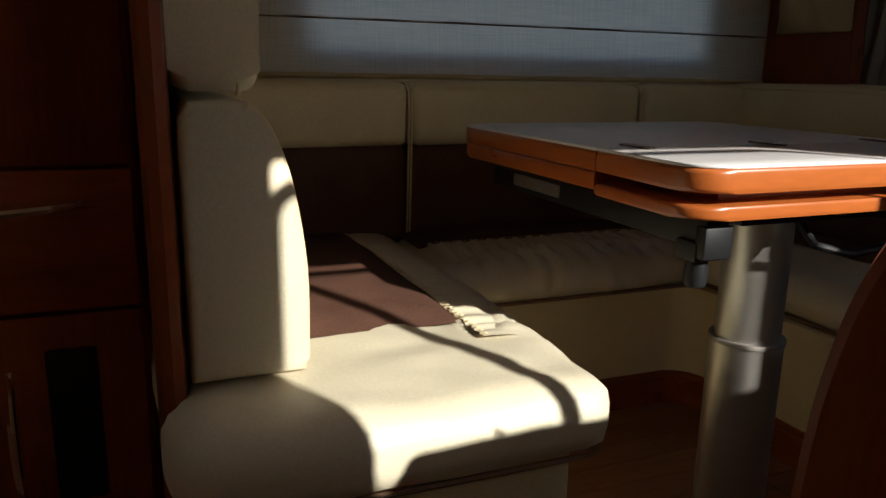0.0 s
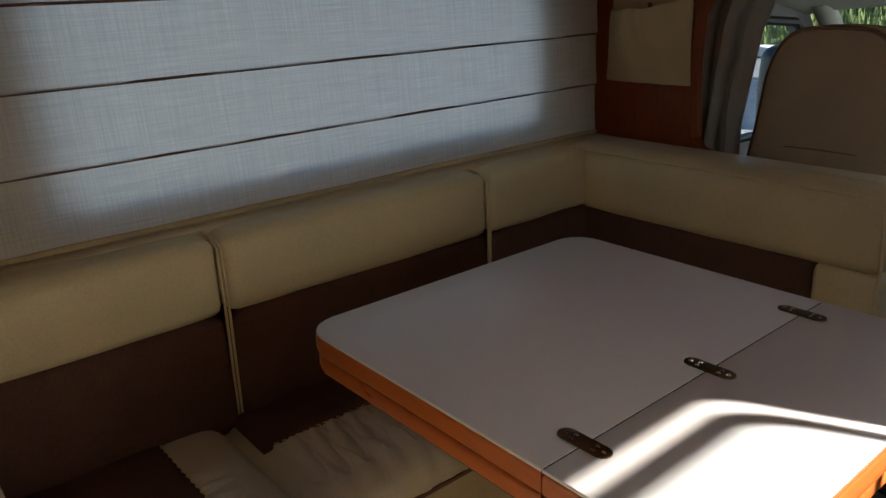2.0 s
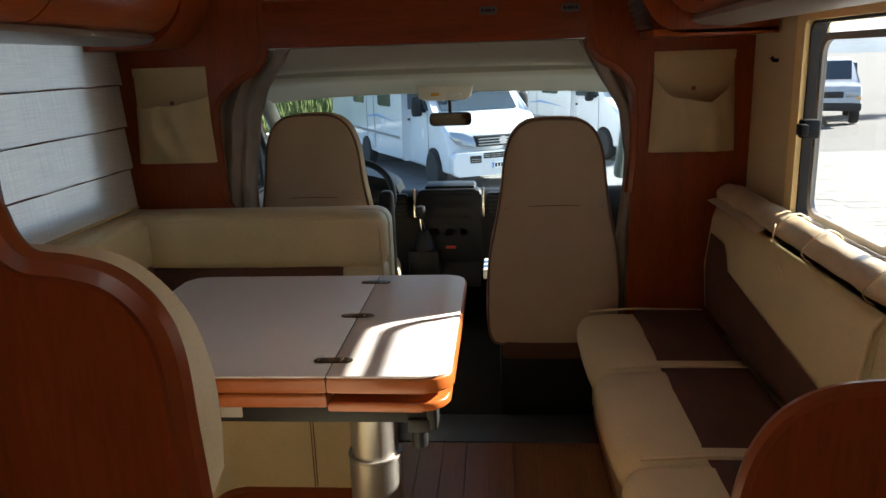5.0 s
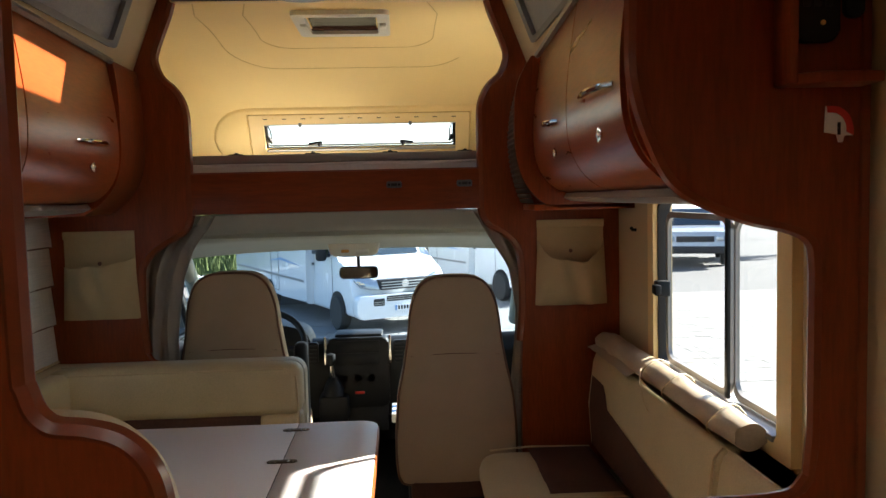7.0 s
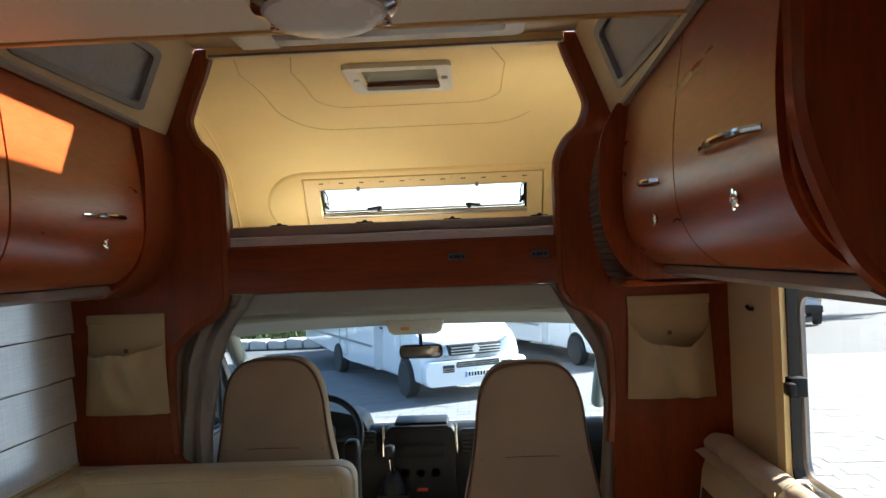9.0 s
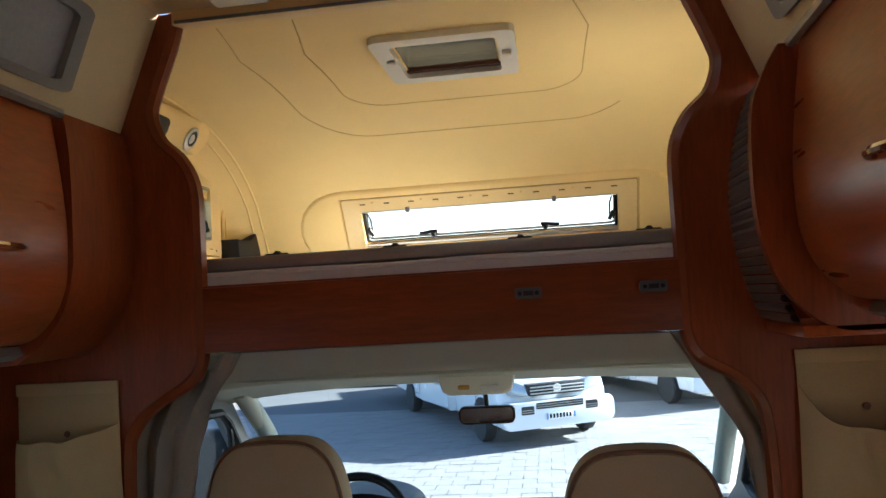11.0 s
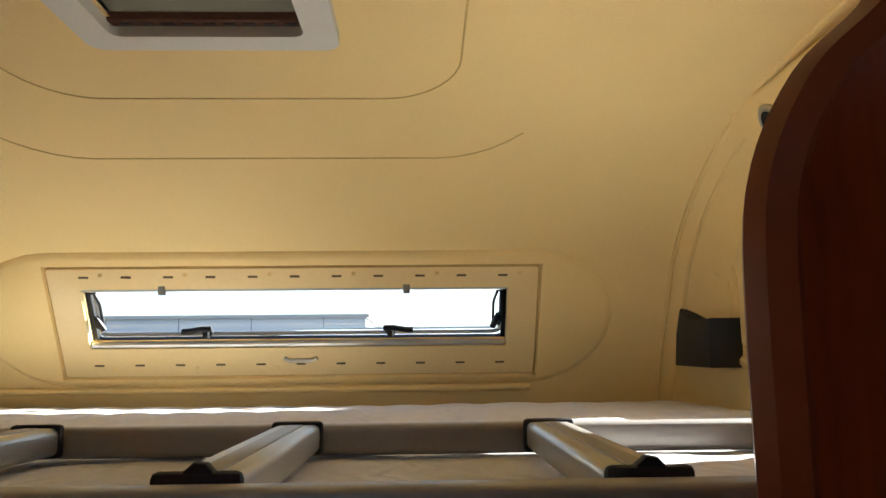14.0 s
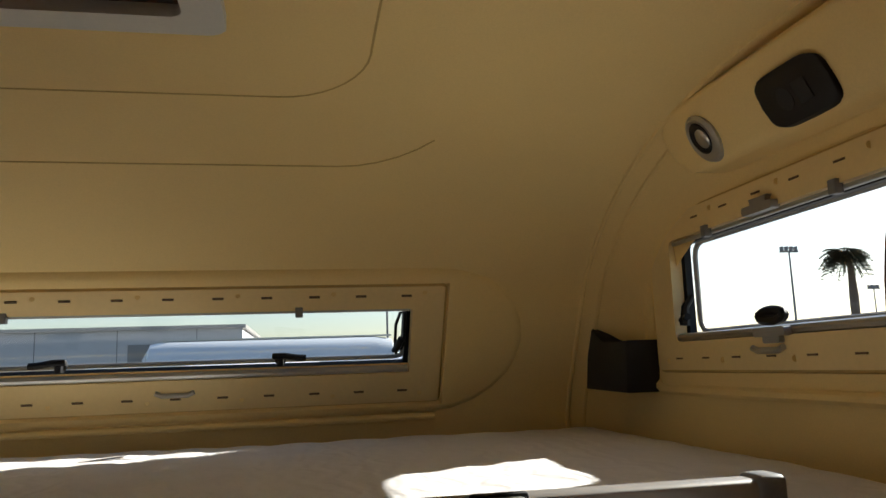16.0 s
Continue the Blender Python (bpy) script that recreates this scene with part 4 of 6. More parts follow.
def seat(name, x0, x1, y0, y1, z0, z1, brown, label, seed, puckers=(), pleats=False):
    """A seat cushion in cream leather with an inset brown field on top and a brown piping at its foot."""
    th = thing(name, ((x0 + x1) / 2, (y0 + y1) / 2, z0), label, "seat cushion", group="dinette seat cushions")
    bm = cushion(x0, x1, y0, y1, z0, z1, 0.042, 0.012, 44, seed, 0.006)
    for v in bm.verts:
        if pleats and v.co.x > x1 - 0.05:
            v.co.x += 0.009 * noise.noise(Vector((v.co.y * 26, v.co.z * 5, seed))) - 0.004 * abs(math.sin(v.co.y * 34))
        v.co.z += 0.004 * noise.noise(Vector((v.co.x * 22, v.co.y * 8, seed + 2))) if v.co.z > z1 - 0.03 else 0
    for v in bm.verts:
        for (px, py, qx, qy) in puckers:
            d = Vector((qx - px, qy - py))
            k = max(0, min(1, (Vector((v.co.x - px, v.co.y - py))).dot(d) / d.length_squared))
            off = (Vector((v.co.x, v.co.y)) - Vector((px, py)) - d * k).length
            if v.co.z > z1 - 0.05 and off < 0.11:
                v.co.z += 0.008 * math.sin(k * d.length * 110 + 2.5 * noise.noise(Vector((v.co.x * 9, v.co.y * 9, 1)))) * (1 - off / 0.11)
    body = part("cushion_body", bm, LEATHER_PALE, th, "pale cream leather body")
    bx0, bx1, by0, by1 = brown
    rows = []
    hx, hy = (x1 - x0) / 2, (y1 - y0) / 2
    for i in range(25):
        row = []
        for j in range(25):
            x, y = bx0 + (bx1 - bx0) * i / 24, by0 + (by1 - by0) * j / 24
            q = sorted((abs(x - (x0 + x1) / 2) / hx, abs(y - (y0 + y1) / 2) / hy, 1.0))
            edge = min(i, 24 - i, j, 24 - j)
            row.append((x, y, z1 + 0.012 * (1 - q[0] ** 2) * (1 - q[1] ** 4) + 0.0105 + 0.004 * noise.noise(Vector((x * 7, y * 7, seed))) + 0.0022 * abs(noise.noise(Vector((x * 7, y * 26, seed + 7)))) - (0.009 if edge == 0 else 0.003 if edge == 1 else 0)))
        rows.append(row)
    part("brown_field", shell(rows), BROWN, body, "brown suede seat field")
    edge = [rows[i][24] for i in range(25)]
    part("stitching", tube([Vector(edge[i // 3]).lerp(Vector(edge[min(24, i // 3 + 1)]), (i % 3) / 3) + Vector((0, 0.002 if i % 2 else -0.003, 0.002)) for i in range(72)], 0.0014, 4), PIPING, body, "pale zigzag stitching")
    part("foot_piping", tube([(x, y, z0 + 0.004) for x, y in rounded(x0 + 0.006, x1 - 0.006, y0 + 0.006, y1 - 0.006, 0.045)], 0.005, 6, closed=True), PIPING_BROWN, body, "red-brown piping")
    return th


seat("seat_cushion", -1.0, 0.098, -1.978, -1.372, 0.326, 0.44, (-0.98, -0.185, -1.80, -1.50), "pale cream leather bench cushion with a worn brown suede field", 2, [(-0.2, -1.40, -0.24, -1.5), (-0.62, -1.44, -0.15, -1.44)])
seat("seat_cushion", -1.0, -0.585, -1.365, -0.64, 0.326, 0.425, (-0.985, -0.80, -1.35, -0.66), "cream leather bench cushion along the side wall, brown towards the back", 4, [(-0.66, -1.3, -0.66, -0.7)], True)
seat("seat_cushion", -0.98, -0.135, -0.632, -0.235, 0.326, 0.425, (-0.9, -0.2, -0.40, -0.245), "cream leather bench cushion at the front of the dinette", 6)


def gathers(parent_name, along, a, b, across0, across1, z, seed):
    """A strip of leather gathered into small pleats beside the brown field, with a row of stitches. along is the axis of the strip."""
    rows, n, m = [], 170, 14
    for i in range(n + 1):
        k = i / n
        row = []
        for j in range(m + 1):
            w = j / m
            p, q = a + (b - a) * k, across0 + (across1 - across0) * w
            wav = math.sin(p * 150 + 3.0 * noise.noise(Vector((p * 9, q * 4, seed))) + 1.2 * w)
            fade = min(1, k * 12, (1 - k) * 12) * (1 - w) ** 0.7
            h = z + 0.0145 - 0.016 * w ** 2.2 + 0.0055 * fade * (wav - 0.3) * (0.55 + 0.9 * abs(noise.noise(Vector((p * 14, 0, seed + 4)))))
            row.append((p, q, h) if along == "x" else (q, p, h))
        rows.append(row)
    host = bpy.data.objects[parent_name]
    part("gathered_strip", shell(rows), LEATHER_PALE, host, "gathered cream leather strip")
    for i in range(0, int(abs(b - a) / 0.016)):
        p = a + math.copysign(0.016 * i + 0.006, b - a)
        lo, hi = (across0 - 0.003, across0 + 0.009) if across1 > across0 else (across0 + 0.003, across0 - 0.009)
        e = ((p, lo, z + 0.0155), (p + 0.006, (lo + hi) / 2, z + 0.018), (p + 0.003, hi, z + 0.0165))
        part("stitch", tube([(u, v, w) if along == "x" else (v, u, w) for u, v, w in e], 0.0011, 4), PIPING, host, "")


gathers("cushion_body", "x", -0.82, -0.1, -1.498, -1.40, 0.44, 3)
gathers("cushion_body.001", "y", -1.33, -0.70, -0.80, -0.64, 0.425, 5)


def rear_back():
    th = thing("rear_back_cushion", (-0.5, -1.87, 0.44), "tall pale cream leather backrest of the rear bench", "backrest")
    prof = [(-1.943, 0.452), (-1.79, 0.452)] + curve2d([(-1.788, 0.47), (-1.788, 0.6), (-1.806, 0.72), (-1.832, 0.79), (-1.86, 0.822)], 5) + [(-1.93, 0.822), (-1.943, 0.80)]
    bm = slab(prof, "x", -0.98, -0.055, 0.012, 3)
    part("back_pad", bm, LEATHER_PALE, th)
    part("piping", tube([(-0.066, y, z) for y, z in prof[2:-2]], 0.004, 6), PIPING, th, "pale piping")
    out = [(-0.985, 0.832)] + [(-0.065, 0.832)] + curve2d([(-0.05, 0.85), (-0.046, 0.95), (-0.052, 1.03), (-0.074, 1.105), (-0.118, 1.162), (-0.17, 1.188), (-0.25, 1.196)], 5) + [(-0.985, 1.196)]
    out = [(x - (0.04 if x > -0.5 else 0), 0.832 + (z - 0.832) * 0.86) for x, z in out]
    part("head_pad", slab(out, "y", -1.948, -1.835, 0.026, 4), LEATHER_PALE, th, "pale cream head pad")
    part("piping", tube([(x - 0.006, -1.862, z - 0.004) for x, z in out[1:-1]], 0.0035, 6), PIPING, th, "pale piping")


rear_back()


def front_back():
    th = thing("front_back_cushion", (-0.58, -0.12, 0.40), "low cream leather backrest behind the driver, scuffed at its end", "backrest")
    part("back_pad", cushion(-1.045, -0.142, -0.215, -0.095, 0.655, 0.842, 0.035, 0.006, 10, 12), LEATHER, th, "cream leather pad")
    part("end_pad", cushion(-0.29, -0.142, -0.213, -0.095, 0.40, 0.66, 0.02, 0.004, 5, 14), LEATHER, th, "cream leather end")
    part("brown_band", cushion(-1.04, -0.288, -0.212, -0.097, 0.40, 0.66, 0.014, 0.004, 8, 15), BROWN, th, "brown suede band")
    part("board", slab(rounded(-1.09, -0.135, 0.3, 0.838, 0.05), "y", -0.094, -0.03, 0.006), LEATHER_PALE, th, "padded rear board")
    part("piping", tube([(x, -0.21, z) for x, z in ((-1.03, 0.83), (-0.19, 0.83), (-0.155, 0.8), (-0.148, 0.68), (-0.148, 0.42))], 0.004, 6), PIPING, th, "pale piping")


front_back()

# ---- half wall and wardrobe behind the dinette ----
half_l = curve2d([(-0.233, 1.945), (-0.233, 1.30), (-0.227, 1.20), (-0.20, 1.156), (-0.15, 1.146), (-0.113, 1.134), (-0.084, 1.106), (-0.068, 1.062), (-0.063, 0.98), (-0.055, 0.85)], 6)
pl = thing("wardrobe_end_panel", (-0.6, -1.965, 0), "curved cherry wood end panel beside the dinette bench", "panel")
half_l = [(x - 0.01, z) for x, z in half_l]
part("panel", slab(half_l + [(-0.055, 0.0), (-1.09, 0.0), (-1.09, 1.93), (-0.243, 1.93)], "y", -1.985, -1.95, 0.004), WOOD, pl)
part("lipping", tube([(x, -1.968, z) for x, z in half_l + [(-0.057, 0.3), (-0.055, 0.02)]], 0.019, 8), LIP, pl, "polished rounded edge")


def bar_handle(parent, a, b, out, label="chrome bow handle"):
    a, b, out = Vector(a), Vector(b), Vector(out)
    return part("handle", tube([a + (b - a) * k + out * (math.sin(math.pi * min(1, max(0, k))) ** 0.5 if 0 < k < 1 else 0.0) for k in [i / 12 for i in range(13)]], lambda k: 0.0055 + 0.002 * math.sin(math.pi * k), 8), CHROME, parent, label)


def cabinet_tall():
    th = thing("kitchen_cabinet", (-0.68, -2.8, 0), "dark cherry wood cabinet with drawers and chrome handles by the entrance", "cabinet")
    part("carcass", box(-1.09, -0.285, -3.69, -1.99, 0.0, 1.93, 0.003), WOOD, th)
    for nm, y0, y1, z0, z1 in (("drawer_front", -2.5, -2.0, 0.508, 0.716), ("upper_door", -2.5, -2.0, 0.722, 1.9), ("lower_door", -2.5, -2.0, 0.03, 0.502)):
        fr = part(nm, box(-0.285, -0.267, y0, y1, z0, z1, 0.003), WOOD_Y if "drawer" in nm else WOOD, th)
        if nm == "drawer_front":
            bar_handle(fr, (-0.267, -2.25, 0.655), (-0.267, -2.072, 0.667), (0.03, 0, 0))
        if nm == "lower_door":
            bar_handle(fr, (-0.267, -2.185, 0.42), (-0.267, -2.185, 0.22), (0.03, 0, 0))
            part("vent", slab(rounded(-2.137, -2.066, 0.2, 0.45, 0.006), "x", -0.268, -0.2655), BLACK, fr, "black vent grille")


cabinet_tall()

# ---- end panel by the entrance ----
up = curve2d([(0.66, 1.945), (0.66, 1.75), (0.662, 1.633), (0.695, 1.524), (0.744, 1.444), (0.855, 1.391), (0.94, 1.37), (0.985, 1.345), (0.998, 1.295), (0.998, 1.15), (0.997, 0.96)], 6)
down = curve2d([(0.99, 0.90), (0.955, 0.862), (0.88, 0.852), (0.79, 0.850), (0.725, 0.838), (0.672, 0.804), (0.637, 0.75), (0.618, 0.68), (0.609, 0.6), (0.605, 0.5)], 6)
pr = thing("sofa_end_panel", (0.87, -1.64, 0), "curved cherry wood end panel between the sofa and the entrance", "panel")
part("panel", slab(up + down + [(0.60, 0.0), (1.068, 0.0), (1.068, 1.93), (0.66, 1.93)], "y", -1.662, -1.628, 0.003), WOOD, pr)
part("lipping", tube([(x, -1.645, z) for x, z in up[:-1] + down], 0.0165, 8), LIP, pr, "polished rounded edge")
part("post_edge", box(1.068, 1.085, -1.666, -1.62, 0.0, 1.93, 0.004), LIP, pr)
ctl = thing("control_panel", (0.975, -1.665, 1.69), "black control panel set in the wooden end panel", "control panel", group="wall control panels")
part("housing", slab(rounded(0.932, 1.018, 1.69, 1.796, 0.02), "y", -1.678, -1.662, 0.006), BLACK, ctl)
for k in range(3):
    part("switch", box(0.95 + 0.02 * k, 0.963 + 0.02 * k, -1.682, -1.678, 1.75, 1.775, 0.001), DARK, ctl)
part("lamp", lathe([(0.0005, 0), (0.005, 0), (0.004, 0.003), (0.0005, 0.004)], (0.985, -1.682, 1.722), "y", 8), AMBER, ctl)
ct2 = thing("control_panel", (1.055, -1.665, 1.73), "black control panel set in the wooden end panel", "control panel", group="wall control panels")
part("housing", slab(rounded(1.03, 1.064, 1.733, 1.86, 0.01), "y", -1.676, -1.662, 0.004), BLACK, ct2)
shelf = thing("bracket_shelf", (1.0, -1.67, 1.62), "small cherry wood bracket shelf under the control panels", "shelf")
part("board", slab([(0.92, -1.66), (1.066, -1.66), (1.066, -1.73), (0.96, -1.73), (0.925, -1.70)], "z", 1.612, 1.632, 0.004), WOOD, shelf)
part("side", box(0.905, 0.922, -1.72, -1.662, 1.612, 1.93, 0.004), WOOD, shelf)
emb = thing("round_badge", (1.023, -1.664, 1.54), "small red and white badge with the figure 1", "badge")
fan = curve2d([(-0.022, 0.034), (0.0, 0.032), (0.017, 0.02), (0.026, 0.0), (0.027, -0.018)], 5)
part("disc", slab([(1.023 + u, 1.545 + v) for u, v in fan + [(0.012, -0.018), (0.008, -0.03), (0.002, -0.03), (-0.002, -0.016), (-0.024, -0.012)]], "y", -1.667, -1.662), WHITE, emb)
part("red_arc", slab([(1.023 + u, 1.545 + v) for u, v in fan + [(u * 0.72 - 0.005, v * 0.66) for u, v in fan[::-1]]], "y", -1.669, -1.6672), RED, emb)
part("figure", box(1.021, 1.026, -1.669, -1.6672, 1.528, 1.55), BLACK, emb)



for th in (pr, ctl, ct2, shelf, emb):
    th.location.y += 0.05


# ---- overhead lockers ----
def locker_face(y):
    """How far out the locker's front stands at y."""
    return 0.735 + 0.058 * y


LOCKER = [(0.03, 1.925), (0.014, 1.82), (0.0, 1.7), (0.0, 1.6), (0.012, 1.54), (0.04, 1.49), (0.085, 1.452), (0.13, 1.443)]


def overhead(sgn, name, y0, y1, doors, side):
    th = thing(name, (sgn * 0.9, (y0 + y1) / 2, 1.44), "curved cherry wood overhead locker with chrome handles", "locker", group="overhead lockers")
    prof = curve2d(LOCKER, 5)
    body = prof + [(None, 1.443), (None, 1.925)]

    def sheet(a, b, off):
        bm = bmesh.new()
        rows = [[bm.verts.new((sgn * ((locker_face(y) + u + off) if u is not None else 1.095), y, z)) for u, z in body] for y in np.linspace(a, b, 9)]
        for r0, r1 in zip(rows, rows[1:]):
            for i in range(len(r0)):
                bm.faces.new((r0[i], r0[(i + 1) % len(r0)], r1[(i + 1) % len(r0)], r1[i]))
        bm.faces.new(rows[0]), bm.faces.new(rows[-1])
        return bm
    part("carcass", sheet(y0, y1, 0.012), WOOD_Y, th)
    for a, b, ha, hb, hz in doors:
        bm = bmesh.new()
        rows = []
        for y in np.linspace(a + 0.002, b - 0.002, 9):
            out = [(locker_face(y) + u, z) for u, z in prof]
            inn = [(locker_face(y) + u + 0.016, z) for u, z in prof[::-1]]
            rows.append([bm.verts.new((sgn * x, y, z)) for x, z in out + inn])
        for r0, r1 in zip(rows, rows[1:]):
            for i in range(len(r0)):
                bm.faces.new((r0[i], r0[(i + 1) % len(r0)], r1[(i + 1) % len(r0)], r1[i]))
        bm.faces.new(rows[0]), bm.faces.new(rows[-1])
        door = part("door", bm, WOOD_Y, th, "curved glossy cherry wood door")
        if ha is not None:
            f = locker_face((ha + hb) / 2)
            bar_handle(door, (sgn * (locker_face(ha) + 0.0), ha, hz), (sgn * (locker_face(hb) + 0.0), hb, hz + 0.004), (-sgn * 0.028, 0, 0))
            ky = (ha + hb) / 2 - 0.0
            kn = part("push_lock", lathe([(0.001, 0), (0.011, 0), (0.012, 0.004), (0.008, 0.008), (0.001, 0.009)], (sgn * (f + 0.006), ky, 1.556), "x" if sgn < 0 else Matrix(((0, 0, -1), (0, 1, 0), (1, 0, 0))), 10), CHROME, door, "chrome push lock")
            for q in range(5):
                an = 2 * math.pi * q / 5
                part("petal", lathe([(0.0005, 0), (0.0045, 0), (0.004, 0.003), (0.0005, 0.004)], (sgn * (f - 0.0), ky + 0.0125 * math.cos(an), 1.556 + 0.0125 * math.sin(an)), "x", 6), CHROME, kn)
    lamp = thing("strip_lamp", (sgn * 0.9, (y0 + y1) / 2, 1.42), "grey aluminium strip lamp under the overhead locker", "strip lamp", group="strip lamps")
    bm = bmesh.new()
    rows = []
    for y in np.linspace(y0 + 0.02, y1 - 0.02, 5):
        f = locker_face(y)
        rows.append([bm.verts.new((sgn * x, y, z)) for x, z in ((f + 0.115, 1.441), (f + 0.105, 1.424), (f + 0.13, 1.412), (f + 0.22, 1.405), (f + 0.23, 1.441))])
    for r0, r1 in zip(rows, rows[1:]):
        for i in range(5):
            bm.faces.new((r0[i], r0[(i + 1) % 5], r1[(i + 1) % 5], r1[i]))
    bm.faces.new(rows[0]), bm.faces.new(rows[-1])
    part("housing", bm, ALU_GREY, lamp)
    cor = thing("locker_cornice", (sgn * 0.76, (y0 + y1) / 2, 1.926), "grey cornice profile along the locker's top", "cornice", group="locker cornices")
    part("profile", tube([(sgn * (locker_face(y) + 0.02), y, 1.93) for y in np.linspace(y0, y1, 7)], 0.011, 6), ALU_GREY, cor)
    return th


overhead(-1, "overhead_locker", -1.90, -0.24, [(-0.988, -0.26, -0.66, -0.40, 1.628), (-1.88, -0.992, None, None, 0)], "left")
overhead(1, "overhead_locker", -1.58, -0.24, [(-0.972, -0.26, -0.82, -0.66, 1.64), (-1.57, -0.976, -1.515, -1.225, 1.64)], "right")


def tambour(sgn):
    """A roller front of slats between the divider and the locker's rounded end cheek."""
    th = thing("tambour_cabinet", (sgn * 0.8, -0.12, 1.38), "small corner cabinet with a grey ribbed roller front", "cabinet", group="corner cabinets")
    zs = np.linspace(1.405, 1.9, 27)
    cheek = [(0.72, 1.93)] + curve2d([(0.70, 1.90), (0.665, 1.82), (0.655, 1.7), (0.66, 1.58), (0.69, 1.48), (0.75, 1.41), (0.82, 1.385)], 5) + [(1.09, 1.385), (1.09, 1.93)]
    part("cheek", slab([(sgn * x, z) for x, z in cheek], "y", -0.24, -0.215, 0.004), WOOD, th, "rounded cherry wood cheek")
    for a, b in zip(zs, zs[1:]):
        def fx(z):
            k = (z - 1.64) / 0.26
            return 0.665 + 0.06 * k * k
        bm = bmesh.new()
        rows = []
        for y in (-0.215, -0.004):
            rows.append([bm.verts.new((sgn * x, y, z)) for x, z in ((fx(a), a + 0.001), (fx((a + b) / 2) - 0.004, (a + b) / 2), (fx(b), b - 0.0015), (fx(b) + 0.012, b - 0.0015), (fx(a) + 0.012, a + 0.001))])
        for i in range(5):
            bm.faces.new((rows[0][i], rows[0][(i + 1) % 5], rows[1][(i + 1) % 5], rows[1][i]))
        part("slat", bm, TAMBOUR, th, "", False)
    part("floor_board", box(*sorted((sgn * 0.72, sgn * 1.09)), -0.24, -0.002, 1.38, 1.402, 0.003), WOOD_Y, th)


tambour(1)
fill = thing("corner_cheek", (-0.85, -0.12, 1.385), "rounded cherry wood filler between the locker and the post", "filler panel")
part("cheek", slab([(-0.735, 1.93)] + curve2d([(-0.73, 1.90), (-0.722, 1.82), (-0.72, 1.7), (-0.722, 1.6), (-0.745, 1.51), (-0.80, 1.44), (-0.86, 1.40)], 5) + [(-1.09, 1.395), (-1.09, 1.93)], "y", -0.24, -0.002, 0.003), WOOD, fill)


def wall_pocket(sgn):
    x0, x1 = (sgn * 0.772, sgn * 1.035)
    x0, x1 = min(x0, x1), max(x0, x1)
    th = thing("wall_pocket", ((x0 + x1) / 2, -0.01, 1.0), "cream canvas storage pocket hung on the wooden partition", "pocket", group="wall pockets")
    part("back_cloth", box(x0, x1, -0.008, -0.002, 1.0, 1.338, 0.002), CANVAS, th)
    part("top_hem", box(x0 - 0.002, x1 + 0.002, -0.012, -0.0085, 1.308, 1.338, 0.0015), CANVAS, th)
    rows = []
    for i in range(17):
        k = i / 16
        row = []
        for j in range(25):
            u = j / 24
            bow = 1 - abs(2 * u - 1) ** 3.2
            top = (1.262 - 0.085 * bow if sgn > 0 else 1.205 + 0.03 * u - 0.012 * bow) - 0.012 * noise.noise(Vector((u * 4, sgn, 0)))
            z = 1.003 + (top - 1.003) * k
            sag = 0.004 + 0.07 * bow * (0.25 + 0.75 * math.sin(1.9 * k) ** 0.8) + 0.016 * bow * noise.noise(Vector((u * 6, k * 2.5, sgn * 4))) + 0.007 * bow * math.sin(u * 19 + k * 2)
            row.append((x0 + (x1 - x0) * (0.5 + (u - 0.5) * (1 + 0.09 * (1 - k))), -0.009 - sag, z))
        rows.append(row)
    part("front_cloth", shell(rows, 0.003), CANVAS, th)
    part("stud", lathe([(0.001, 0), (0.008, 0), (0.007, 0.003), (0.001, 0.004)], ((x0 + x1) / 2, -0.013, 1.215), "y", 10), PIPING_BROWN, th, "brown press stud")


wall_pocket(-1)
wall_pocket(1)


def ceiling_lamp():
    c = (0.038, -1.268, 1.934)
    th = thing("ceiling_lamp", c, "round chrome ceiling lamp with a frosted glass lens", "ceiling lamp")
    part("body", lathe([(0.001, 0.0), (0.128, 0.0), (0.13, -0.012), (0.12, -0.03), (0.104, -0.036), (0.1, -0.03), (0.001, -0.03)], c, "z", 40), CHROME, th, "chrome ring")
    part("lens", lathe([(0.1, -0.031), (0.098, -0.042), (0.08, -0.056), (0.045, -0.064), (0.001, -0.066)][::-1], c, "z", 32), LAMPGLASS, th, "frosted lens")
    for a in (30, 150, 270):
        part("clip", box(c[0] + 0.112 * math.cos(radians(a)) - 0.008, c[0] + 0.112 * math.cos(radians(a)) + 0.008, c[1] + 0.112 * math.sin(radians(a)) - 0.008, c[1] + 0.112 * math.sin(radians(a)) + 0.008, 1.89, 1.906, 0.003), CHROME, th)


ceiling_lamp()

